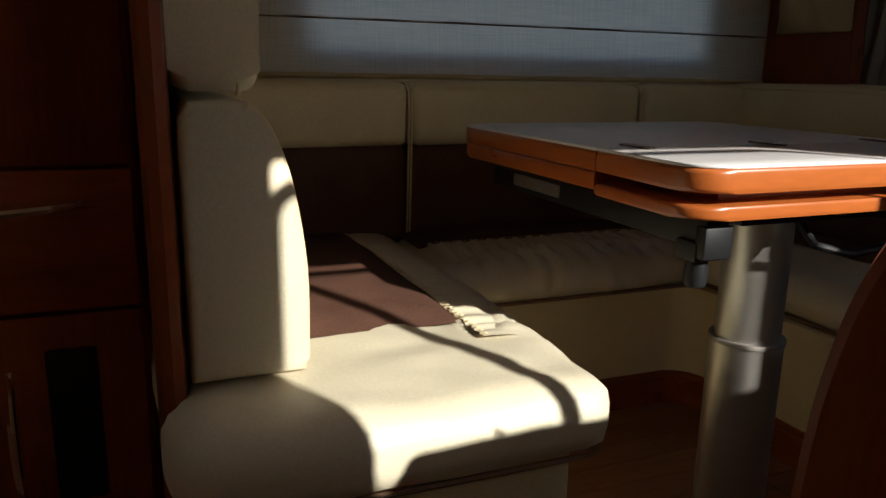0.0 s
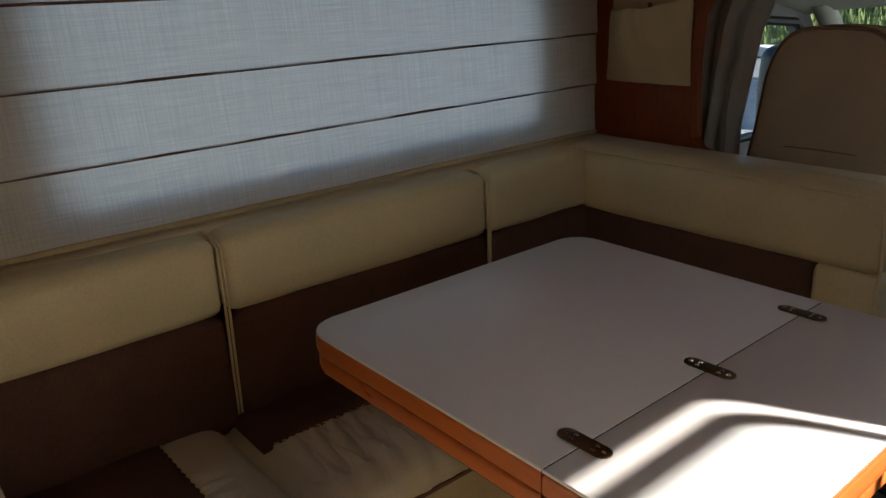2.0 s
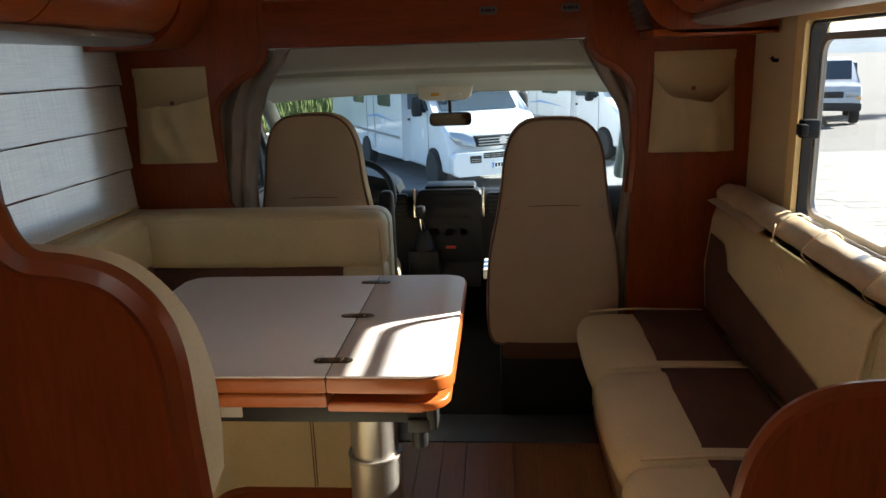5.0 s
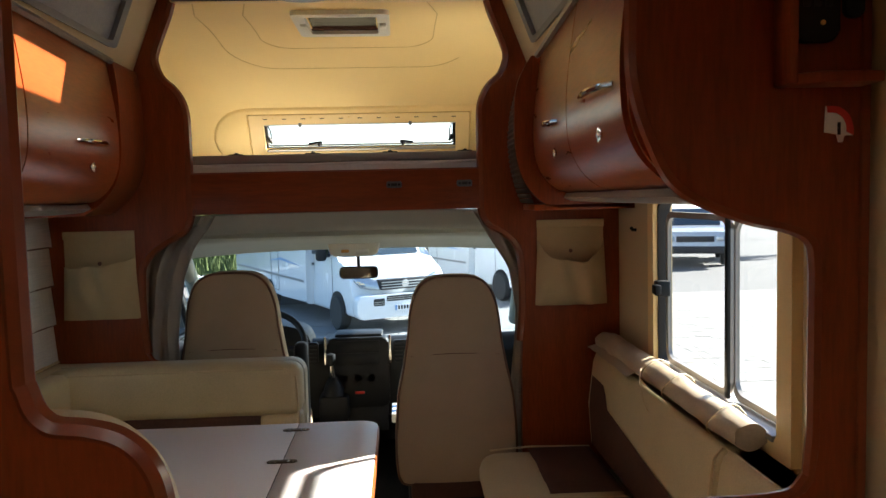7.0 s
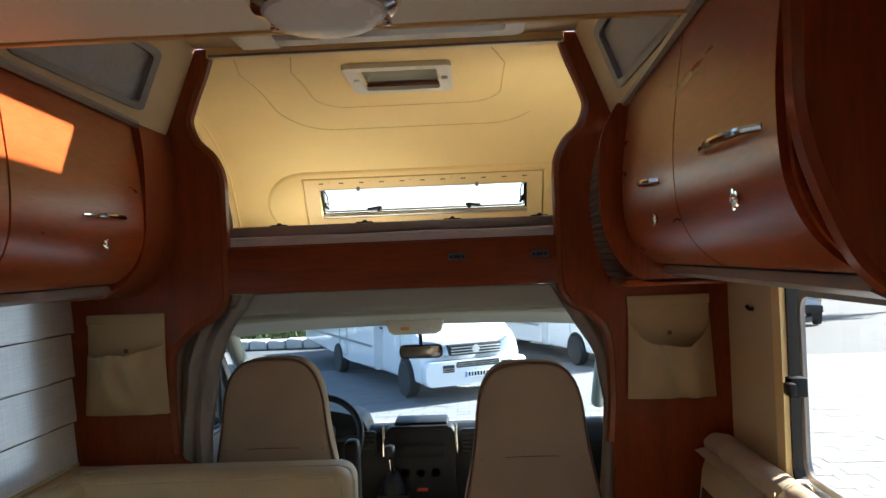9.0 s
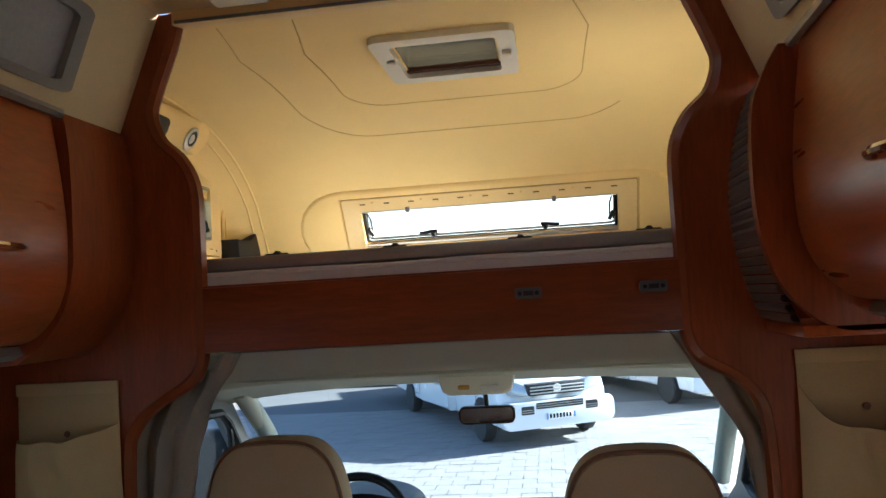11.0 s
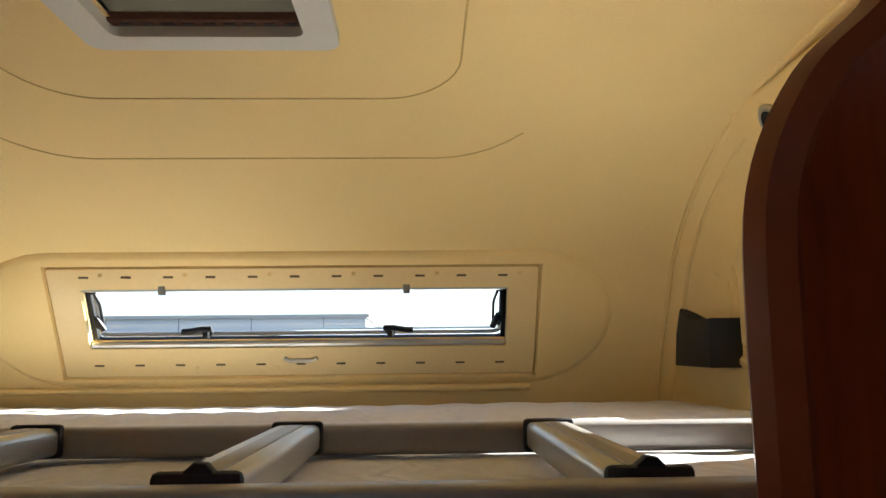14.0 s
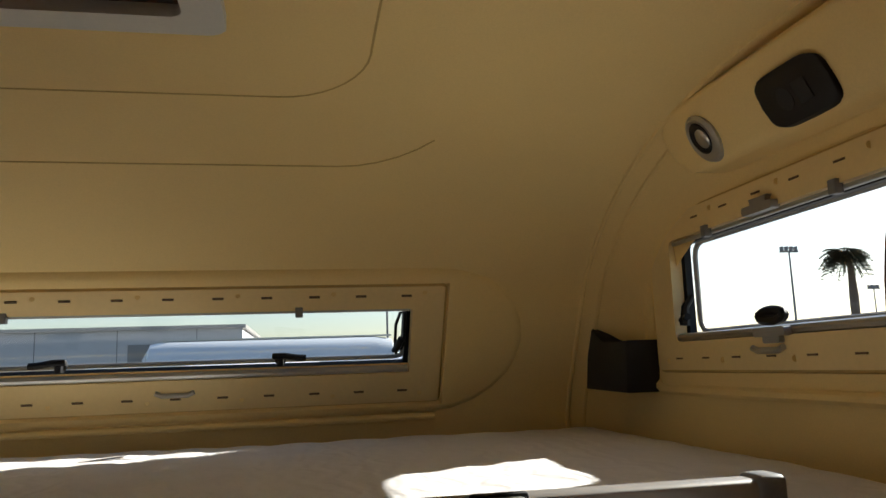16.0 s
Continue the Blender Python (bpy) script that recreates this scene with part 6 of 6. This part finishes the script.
    part("rim", tube(rim, 0.016, 10, closed=True), BLACK, sw)
    for a in (0, 180, 270):
        e = c + Vector((0.19 * math.cos(radians(a)), 0.105 * math.sin(radians(a)), 0.165 * math.sin(radians(a))))
        part("spoke", tube([c + Vector((0, 0.04, -0.02)), (c + e) / 2 + Vector((0, 0.02, -0.01)), e], 0.015, 8, flat=0.6), DARK, sw)
    part("hub", cushion(c.x - 0.07, c.x + 0.07, c.y + 0.0, c.y + 0.06, c.z - 0.07, c.z + 0.05, 0.02, 0.005, 2, 61, 0), DARK, sw)
    part("column", tube([c + Vector((0, 0.05, -0.03)), (c.x, 1.05, 0.6)], 0.045, 10), BLACK, sw)


dashboard()


def inside_mirror():
    th = thing("interior_mirror", (0.012, 1.04, 1.04), "black rear-view mirror hung from the windscreen", "mirror")
    part("housing", slab(rounded(-0.09, 0.115, 0.988 + 0.03, 1.052 + 0.03, 0.02), "y", 1.055, 1.085, 0.008, 3), BLACK, th)
    part("glass", slab(rounded(-0.083, 0.108, 0.994 + 0.03, 1.046 + 0.03, 0.016), "y", 1.051, 1.0555), MIRROR, th, "mirror glass")
    part("stem", tube([(0.012, 1.08, 1.06), (0.012, 1.06, 1.12), (0.012, 1.03, 1.165)], 0.009, 8), BLACK, th)
    dl = thing("cab_dome_lamp", (0.0, 0.91, 1.2), "pale cab dome lamp with an amber lens", "lamp")
    part("housing", slab([(-0.135, 1.235), (-0.115, 1.165), (-0.09, 1.152), (0.095, 1.152), (0.12, 1.165), (0.14, 1.235)], "y", 0.84, 0.97, 0.012, 3), PALEPL, dl)
    part("amber_lens", box(-0.06, -0.02, 0.836, 0.9, 1.172, 1.188, 0.005), AMBER, dl, "amber lens")
    part("clear_lens", box(0.015, 0.08, 0.834, 0.9, 1.164, 1.186, 0.006), LAMPGLASS, dl)


inside_mirror()


def curtain(sgn, pts, name):
    """A gathered cab curtain tied back at the post. pts: (z, inner, outer) of its edges."""
    th = thing("cab_curtain", (sgn * 0.72, 0.08, 0.85), "taupe cab curtain gathered behind the wooden post", "curtain", group="cab curtains")
    rows = []
    for i in range(33):
        k = i / 32
        j = k * (len(pts) - 1)
        a = min(int(j), len(pts) - 2)
        f = j - a
        z, u0, u1 = [pts[a][q] * (1 - f) + pts[a + 1][q] * f for q in range(3)]
        rows.append([(sgn * (u0 + (u1 - u0) * q / 40), 0.024 + 0.052 * min(1, max(0, (u0 + (u1 - u0) * q / 40 - 0.535) / 0.06)) + (0.007 + 0.006 * min(1, q / 14)) * math.sin(q * 0.5 * (1 + 0.8 * (k < 0.15)) + 0.9 * math.sin(k * 4)) + 0.012 * min(1, q / 14) * noise.noise(Vector((q * 0.3, k * 6, sgn))), z) for q in range(41)])
    part("cloth", shell(rows, 0.002), CURTAIN, th)
    return th


curtain(-1, [(1.387, 0.472, 0.76), (1.34, 0.50, 0.78), (1.25, 0.575, 0.80), (1.15, 0.615, 0.82), (1.0, 0.638, 0.82), (0.90, 0.65, 0.82), (0.78, 0.648, 0.82)], "l")
curtain(1, [(1.387, 0.52, 0.76), (1.30, 0.575, 0.80), (1.15, 0.67, 0.82), (0.98, 0.695, 0.84), (0.88, 0.69, 0.82), (0.4, 0.64, 0.82), (0.0, 0.62, 0.82)], "r")
structure("firewall", box(-1.0, 1.0, 1.60, 1.66, -0.1, 0.59), BLACK, "dark bulkhead in front of the footwell", "wall", False)
structure("cab_bulkhead", box(-1.14, 1.14, 0.036, 0.05, -0.09, -0.04), BLACK, "dark lower bulkhead", "wall", False)
for s, nm in ((-1, "left"), (1, "right")):
    structure("cab_side_" + nm, box(*sorted((s * 0.93, s * 1.16)), 0.036, 0.06, -0.05, 1.5), HEADLINER, "pale side closing of the cab", "wall", False)


# ---- outdoors ----
GZ = -0.65
PAVER = mat("grey_paver", (0.19, 0.187, 0.18), 0.85, vary=0.2, scale=3, fine=40, bump=0.2, per_piece=0.14)
JOINT = mat("paved_ground", (0.085, 0.085, 0.085), 0.9, vary=0.25, scale=0.6, fine=12, bump=0.3)
GRASS = mat("dry_grass_bank", (0.09, 0.11, 0.04), 0.95, vary=0.5, scale=3, fine=40, bump=0.5, spec=0.1)
STONE = mat("pale_stone_kerb", (0.45, 0.43, 0.4), 0.85, vary=0.2, scale=4, fine=30, bump=0.2, per_piece=0.1)
VANWHITE = mat("white_van_paint", (0.66, 0.68, 0.7), 0.25, vary=0.03, scale=2, fine=50, bump=0, coat=0.4)
VANBLUE = mat("blue_decal", (0.12, 0.25, 0.5), 0.35, vary=0.05, bump=0)
CARGLASS = mat("dark_car_glass", (0.03, 0.045, 0.06), 0.06, vary=0.05, bump=0)
JEEP = mat("silver_car_paint", (0.36, 0.39, 0.43), 0.2, vary=0.1, bump=0, coat=0.5)
LAMPCLEAR = mat("headlamp_glass", (0.34, 0.37, 0.41), 0.1, metal=0.5, vary=0.1, bump=0)
CONCRETE = mat("pale_concrete_wall", (0.5, 0.5, 0.5), 0.85, vary=0.08, scale=0.4, fine=8, bump=0.05)
FOLIAGE = mat("palm_leaf", (0.10, 0.12, 0.08), 0.7, vary=0.4, scale=3, fine=20, bump=0)
BARK = mat("palm_bark", (0.14, 0.1, 0.07), 0.9, vary=0.3, scale=5, fine=30, bump=0.3)
HILL = mat("far_hill", (0.12, 0.16, 0.2), 0.95, vary=0.2, scale=0.05, fine=0.5, bump=0)

structure("ground", box(-900, 900, -900, 900, GZ - 0.5, GZ - 0.012), JOINT, "paved yard that reaches to the horizon", "ground", False)
bm = bmesh.new()
pw, pd = 0.32, 0.2
for i in range(-28, 30):
    for j in range(20, 62):
        x, y = i * pw + (pw / 2 if j % 2 else 0), j * pd
        h = GZ + random.uniform(-0.003, 0.002)
        vs = [bm.verts.new(q) for q in ((x + 0.0035, y + 0.0035, h), (x + pw - 0.0035, y + 0.0035, h), (x + pw - 0.0035, y + pd - 0.0035, h), (x + 0.0035, y + pd - 0.0035, h))]
        bm.faces.new(vs)
tagged(link("paving_stones", bm, PAVER, False), "grey rectangular paving stones of the yard", "paving", kind="stuff")
bm = bmesh.new()
for i in range(4, 44):
    for j in range(-24, 30):
        x, y = i * pw + (pw / 2 if j % 2 else 0), j * pd * 1.0
        if y > 3.9:
            continue
        h = GZ + random.uniform(-0.003, 0.002)
        bm.faces.new([bm.verts.new(q) for q in ((x + 0.0035, y + 0.0035, h), (x + pw - 0.0035, y + 0.0035, h), (x + pw - 0.0035, y + pd - 0.0035, h), (x + 0.0035, y + pd - 0.0035, h))])
tagged(link("paving_stones", bm, PAVER, False), "grey rectangular paving stones beside the vehicle", "paving", kind="stuff")


def wheel(th, at, ax, r=0.33, w=0.2):
    """A wheel at a place, turning about the direction ax."""
    z = Vector(ax).normalized()
    x = z.orthogonal().normalized()
    turn = Matrix((x, z.cross(x), z)).transposed()
    wh = part("wheel", lathe([(r * 0.62, -w / 2), (r * 0.93, -w / 2), (r, -w / 3), (r, w / 3), (r * 0.93, w / 2), (r * 0.62, w / 2)], at, turn, 28), RUBBER, th, "black tyre")
    part("rim", lathe([(0.001, -w * 0.3), (r * 0.63, -w * 0.4), (r * 0.63, w * 0.44), (r * 0.55, w * 0.47), (r * 0.48, w * 0.3), (r * 0.2, w * 0.36), (0.001, w * 0.4)], at, turn, 28), ALU, wh, "silver wheel cover")
    for k in range(8):
        a = 2 * math.pi * k / 8
        p = Vector(at) + turn @ Vector((r * 0.4 * math.cos(a), r * 0.4 * math.sin(a), w * 0.33))
        part("rim_hole", lathe([(0.001, 0), (r * 0.07, 0), (r * 0.07, 0.008), (0.001, 0.008)], p, turn, 6), BLACK, wh)


def camper_van(at, ang, name, label, size=0.85, body_len=5.8):
    """A coachbuilt camper: a van nose with bonnet, grille, lamps and bumper, and a tall white body. Its nose points along -y before turning."""
    place = Matrix.Translation(at) @ Matrix.Rotation(radians(ang), 4, "Z") @ Matrix.Scale(size, 4)
    th = thing(name, at, label, "camper van")

    def add(nm, bm, m, parent=None, lab="", smooth=True):
        bmesh.ops.transform(bm, matrix=place, verts=bm.verts)
        return part(nm, bm, m, parent or th, lab, smooth)
    # nose: side profile (y, z), the front at y = 0
    nose = [(0.06, 0.32), (0.0, 0.42), (0.0, 0.62), (0.05, 0.78), (0.12, 1.0), (0.3, 1.13), (0.8, 1.3), (1.0, 1.36), (1.75, 2.05), (2.1, 2.15), (2.6, 2.15), (2.6, 0.32)]
    bm = slab(nose, "x", -0.98, 0.98, 0.06, 3)
    for v in bm.verts:
        if v.co.y < 0.9:
            v.co.y += 0.22 * (abs(v.co.x) / 0.98) ** 3 * (1 - v.co.y / 0.9)
        if v.co.z > 1.3:
            v.co.x *= 1 - 0.10 * (v.co.z - 1.3)
    body = add("cab_body", bm, VANWHITE, lab="white van cab")
    add("windscreen", slab([(1.02, 1.385), (1.73, 2.03), (1.72, 2.04), (1.0, 1.39)], "x", -0.78, 0.78), CARGLASS, body, "dark windscreen")
    for s in (-1, 1):
        add("side_window", slab([(1.25, 1.40), (1.8, 1.95), (2.3, 1.98), (2.3, 1.38)], "x", s * 0.9, s * 0.992), CARGLASS, body, "dark side window")
        lm = [(0.50, 0.80), (0.80, 0.84), (0.93, 0.98), (0.90, 1.07), (0.72, 1.05), (0.53, 0.97)]
        bm = slab([(s * x, z) for x, z in lm], "y", -0.01, 0.2, 0.01)
        for v in bm.verts:
            v.co.y += 0.05 + 0.18 * (abs(v.co.x) / 0.98) ** 3 + (v.co.z - 0.8) * 0.25
        add("headlamp", bm, LAMPCLEAR, body, "clear headlamp")
        add("fog_lamp", lathe([(0.001, 0), (0.06, 0), (0.055, 0.02), (0.001, 0.02)], (s * 0.76, 0.06, 0.57), "y", 12), LAMPCLEAR, body)
        add("door_mirror", cushion(*sorted((s * 1.02, s * 1.22)), 1.35, 1.45, 1.3, 1.65, 0.04, 0.01, 2, 71, 0), BLACK, body, "black door mirror")
        add("mirror_arm", tube([(s * 0.95, 1.42, 1.38), (s * 1.06, 1.4, 1.4)], 0.03, 8), BLACK, body)
        add("door_seam", tube([(s * 0.985, 1.2, 0.5), (s * 0.985, 1.2, 1.35)], 0.006, 6), GREYPL, body)
        add("door_grip", box(*sorted((s * 0.98, s * 1.0)), 2.2, 2.36, 1.16, 1.2, 0.008), BLACK, body)
        add("arch", slab([(0.95 + 0.42 * math.cos(radians(10 * k)), 0.32 + 0.42 * math.sin(radians(10 * k))) for k in range(19)], "x", s * 0.93, s * 0.985), BLACK, body, "dark wheel arch")
    gr = add("grille", slab([(-0.46, 0.8), (0.46, 0.8), (0.52, 0.99), (-0.52, 0.99)], "y", 0.03, 0.2, 0.02), DARK, body, "dark grille")
    for k in range(3):
        add("grille_bar", box(-0.48, 0.48, 0.015, 0.05, 0.83 + 0.05 * k, 0.85 + 0.05 * k, 0.006), ALU, gr, "silver grille bar")
    add("badge", lathe([(0.001, 0), (0.075, 0), (0.07, 0.02), (0.001, 0.022)], (0, 0.02, 0.9), "y", 18), CHROME, gr, "plain round badge")
    bp = add("bumper", slab(rounded(-0.99, 0.99, 0.3, 0.72, 0.1), "y", -0.04, 0.2, 0.04, 3), VANWHITE, body, "white bumper")
    for x0, x1, z0, z1 in ((-0.42, 0.42, 0.60, 0.70), (-0.68, -0.46, 0.53, 0.66), (0.46, 0.68, 0.53, 0.66)):
        add("intake", slab(rounded(x0, x1, z0, z1, 0.02), "y", -0.048, 0.0), DARK, bp, "dark intake")
        for q in range(2):
            add("intake_bar", box(x0, x1, -0.054, -0.046, z0 + 0.03 + 0.035 * q, z0 + 0.036 + 0.035 * q), ALU, bp)
    pl = add("number_plate", slab(rounded(-0.26, 0.26, 0.42, 0.53, 0.008), "y", -0.056, -0.044, 0.002), WHITE, bp, "white number plate with blue ends")
    for x in (-0.24, 0.24):
        add("plate_band", box(x - 0.018, x + 0.018, -0.06, -0.055, 0.425, 0.525), VANBLUE, pl)
    for k in range(7):
        add("plate_mark", box(-0.2 + 0.058 * k, -0.165 + 0.058 * k, -0.06, -0.056, 0.44, 0.51), BLACK, pl)
    hb = add("coach_body", slab([(2.3, 0.35), (2.3, 2.2), (1.3, 2.2), (1.1, 2.35), (1.3, 2.9), (1.7, 3.0), (2.3 + body_len, 3.0), (2.3 + body_len, 0.5), (4, 0.35)], "x", -1.12, 1.12, 0.05, 3), VANWHITE, None, "tall white coach body")
    for s in (-1, 1):
        add("skirt_line", box(*sorted((s * 1.11, s * 1.13)), 2.5, 2.2 + body_len, 0.78, 0.83), GREYPL, hb, "grey side strip")
        add("decal", slab([(2.6, 1.1), (4.0, 1.16), (5.0, 1.1), (4.0, 1.22)], "x", s * 1.118, s * 1.126), VANBLUE, hb, "plain blue side stripe")
        for a in (3.0, 5.0):
            add("side_window", slab(rounded(a, a + 0.9, 1.4, 2.0, 0.08), "x", s * 1.1, s * 1.13), CARGLASS, hb, "dark coach window")
        add("body_door", ring(rounded(4.2, 4.8, 0.45, 2.2, 0.06), rounded(4.22, 4.78, 0.47, 2.18, 0.06), "x", s * 1.115, s * 1.128), GREYPL, hb)
    add("headroof_window", slab(rounded(-0.7, 0.7, 2.5, 2.75, 0.05), "y", 1.12, 1.22), CARGLASS, hb)
    for s in (-1, 1):
        for y in (0.95, 4.9):
            p = place @ Vector((s * (0.935 if y < 2 else 1.06), y, 0.33))
            wheel(th, p, place.to_3x3() @ Vector((s, 0, 0)), 0.33 * size, 0.2 * size)
    return th


ANG = 26.0
camper_van((0.30, 8.85, GZ), ANG, "camper_van", "white parked camper van with a silver grille facing the windscreen")
camper_van((3.3, 11.6, GZ), ANG - 4, "camper_van", "white parked camper van further back")


def pickup(at, ang, label):
    place = Matrix.Translation(at) @ Matrix.Rotation(radians(ang), 4, "Z")
    th = thing("parked_car", at, label, "car", group="parked cars")

    def add(nm, bm, m, parent=None, lab="", smooth=True):
        bmesh.ops.transform(bm, matrix=place, verts=bm.verts)
        return part(nm, bm, m, parent or th, lab, smooth)
    prof = [(0.0, 0.4), (0.0, 0.85), (0.1, 0.98), (1.1, 1.08), (1.75, 1.6), (3.3, 1.66), (4.0, 1.15), (4.35, 1.1), (4.4, 0.45)]
    bm = slab(prof, "x", -0.9, 0.9, 0.06, 3)
    for v in bm.verts:
        if v.co.z > 1.1:
            v.co.x *= 1 - 0.35 * (v.co.z - 1.1)
    b = add("body", bm, JEEP, lab="silver-grey body")
    for s in (-1, 1):
        add("side_window", slab([(1.4, 1.14), (1.82, 1.53), (3.2, 1.58), (3.75, 1.18)], "x", s * 0.74, s * 0.86), CARGLASS, b)
        add("headlamp", box(*sorted((s * 0.55, s * 0.85)), -0.02, 0.1, 0.72, 0.86, 0.02), LAMPCLEAR, b)
        add("indicator", box(*sorted((s * 0.8, s * 0.9)), -0.015, 0.1, 0.66, 0.72, 0.01), AMBER, b)
        for y in (0.85, 3.4):
            wheel(th, place @ Vector((s * 0.82, y, 0.35)), place.to_3x3() @ Vector((s, 0, 0)), 0.35, 0.22)
    add("windscreen", slab([(1.16, 1.11), (1.72, 1.57), (1.70, 1.59), (1.13, 1.12)], "x", -0.72, 0.72), CARGLASS, b)
    add("grille", box(-0.5, 0.5, -0.02, 0.06, 0.70, 0.86, 0.01), DARK, b)
    add("bumper", box(-0.92, 0.92, -0.1, 0.15, 0.38, 0.58, 0.04), DARK, b)


pickup((8.4, 17.5, GZ), -20, "silver-grey parked car seen through the side window")
pickup((6.6, 26.5, GZ), -10, "silver-grey parked car far across the yard")

bank = thing("grass_bank", (-14, 30, GZ), "grassy bank behind a pale stone kerb", "bank")
rows = [[(x, 17 + 0.5 * j + 0.4 * noise.noise(Vector((x * 0.3, j, 0))), GZ + 0.2 + 0.17 * j + 0.2 * noise.noise(Vector((x * 0.9, j * 0.8, 3)))) for x in np.linspace(-40, 2.5, 90)] for j in range(12)]
part("turf", shell(rows), GRASS, bank, "dry green turf")
bm = bmesh.new()
for k in range(9000):
    x, q = random.uniform(-14, 2), random.random()
    y = 17 + 5.4 * q
    z = GZ + 0.2 + 0.17 * q * 11 + random.uniform(-0.05, 0.2)
    h, w, a = random.uniform(0.1, 0.35), 0.03, random.uniform(0, 3)
    bm.faces.new([bm.verts.new(p) for p in ((x - w * math.cos(a), y - w * math.sin(a), z - 0.1), (x + w * math.cos(a), y + w * math.sin(a), z - 0.1), (x + random.uniform(-0.1, 0.1), y, z + h))])
tagged(link("grass_tufts", bm, GRASS, False), "dry grass and weeds on the bank", "grass", kind="stuff")
kerb = thing("stone_kerb", (-8, 16.5, GZ), "low pale stone wall along the yard", "kerb")
for k in range(40):
    x = -16 + 0.46 * k
    part("stone", box(x, x + 0.44, 16.4 + random.uniform(-0.03, 0.03), 16.9, GZ, GZ + 0.24 + random.uniform(-0.03, 0.03), 0.03, 1), STONE, kerb)


def warehouse():
    th = thing("warehouse", (-9, 46, GZ), "long pale concrete warehouse across the yard", "building")
    w = part("wall", box(-40, -2.9, 44, 60, GZ, 4.2), CONCRETE, th, "", False)
    part("roof_edge", box(-40.2, -2.7, 43.8, 60.2, 4.2, 4.4), ALU_GREY, th, "grey roof edge", False)
    for k in range(9):
        part("panel_joint", box(-39 + 4.2 * k, -38.95 + 4.2 * k, 43.98, 44.02, GZ, 4.2), GREYPL, w)
    part("door", box(-9, -5, 43.9, 44.05, GZ, 3.4), GREYPL, th, "grey roller door")


warehouse()


def tanker():
    th = thing("tank_trailer", (1, 30, GZ), "long pale tank trailer parked behind the campers", "trailer")
    part("tank", lathe([(0.4, -5), (0.95, -4.7), (1.05, -4.0), (1.05, 4.0), (0.95, 4.7), (0.4, 5)], (-0.7, 31, 1.95), "x", 24), VANWHITE, th, "white tank")
    part("chassis", box(-5.4, 4.4, 30.6, 31.4, 0.5, 0.9), DARK, th)
    for x in (-4.5, -3, 2.0, 3.3):
        wheel(th, (x, 30.3, GZ + 0.5), (0, -1, 0), 0.5, 0.3)
    part("catwalk", box(-5, 4, 30.8, 31.2, 3.0, 3.06), ALU, th)


tanker()
for x, y, h in ((4.9, 40, 11.0), (23.7, 32.2, 6.6), (40, 46, 6.0)):
    th = thing("floodlight_mast", (x, y, GZ), "slim grey floodlight mast with a crown of lamps", "light mast", group="light masts")
    part("pole", tube([(x, y, GZ), (x, y, h * 0.6), (x, y, h)], lambda k: 0.07 - 0.03 * k, 8), GREYPL, th)
    part("crossbar", box(x - 0.5, x + 0.5, y - 0.03, y + 0.03, h - 0.05, h + 0.02), GREYPL, th)
    for k in range(4):
        part("lamp", box(x - 0.45 + 0.25 * k, x - 0.33 + 0.25 * k, y - 0.08, y + 0.08, h + 0.02, h + 0.24), GREYPL, th, "floodlight")


def palm(at, h):
    th = thing("palm_tree", at, "tall palm tree beyond the yard", "palm tree")
    x, y, z = at
    part("trunk", tube([(x + 0.15 * math.sin(k * 2), y, z + h * k) for k in [q / 12 for q in range(13)]], lambda k: 0.2 - 0.07 * k + 0.02 * math.sin(k * 60), 10), BARK, th)
    bm = bmesh.new()
    for f in range(70):
        a, up = random.uniform(0, 2 * math.pi), random.uniform(-0.5, 1.1)
        ln = random.uniform(0.5, 0.85)
        spine = []
        for q in range(9):
            k = q / 8
            spine.append(Vector((x + math.cos(a) * ln * k, y + math.sin(a) * ln * k, z + h + up * ln * k - 1.1 * ln * k * k * 0.75)))
        for q in range(1, 9):
            for s in (-1, 1):
                d = Vector((-math.sin(a), math.cos(a), 0)) * s
                p = spine[q]
                lf = 0.42 * (1 - (q / 8 - 0.4) ** 2)
                tip = p + d * lf + Vector((math.cos(a), math.sin(a), -0.35)) * lf * 0.5
                bm.faces.new([bm.verts.new(v) for v in (p, p + Vector((math.cos(a), math.sin(a), 0)) * 0.17, tip)])
        for p, q in zip(spine, spine[1:]):
            d = Vector((-math.sin(a), math.cos(a), 0)) * 0.02
            bm.faces.new([bm.verts.new(v) for v in (p - d, p + d, q + d, q - d)])
    part("crown", bm, FOLIAGE, th, "ragged crown of fronds", False)


palm((20.6, 24.6, GZ), 6.0)
hill = bmesh.new()
rows = [[(math.cos(a) * rr, math.sin(a) * rr, GZ + hh * (1 + 0.35 * noise.noise(Vector((a * 9, 0, 1))) + 0.15 * noise.noise(Vector((a * 40, 0, 2))))) for a in [radians(-40 + 0.5 * k) for k in range(320)]] for rr, hh in ((230, 0.0), (260, 6.0), (320, 9.5), (420, 0))]
structure("backdrop_hills", shell(rows), HILL, "hazy low hills at the horizon", "backdrop")
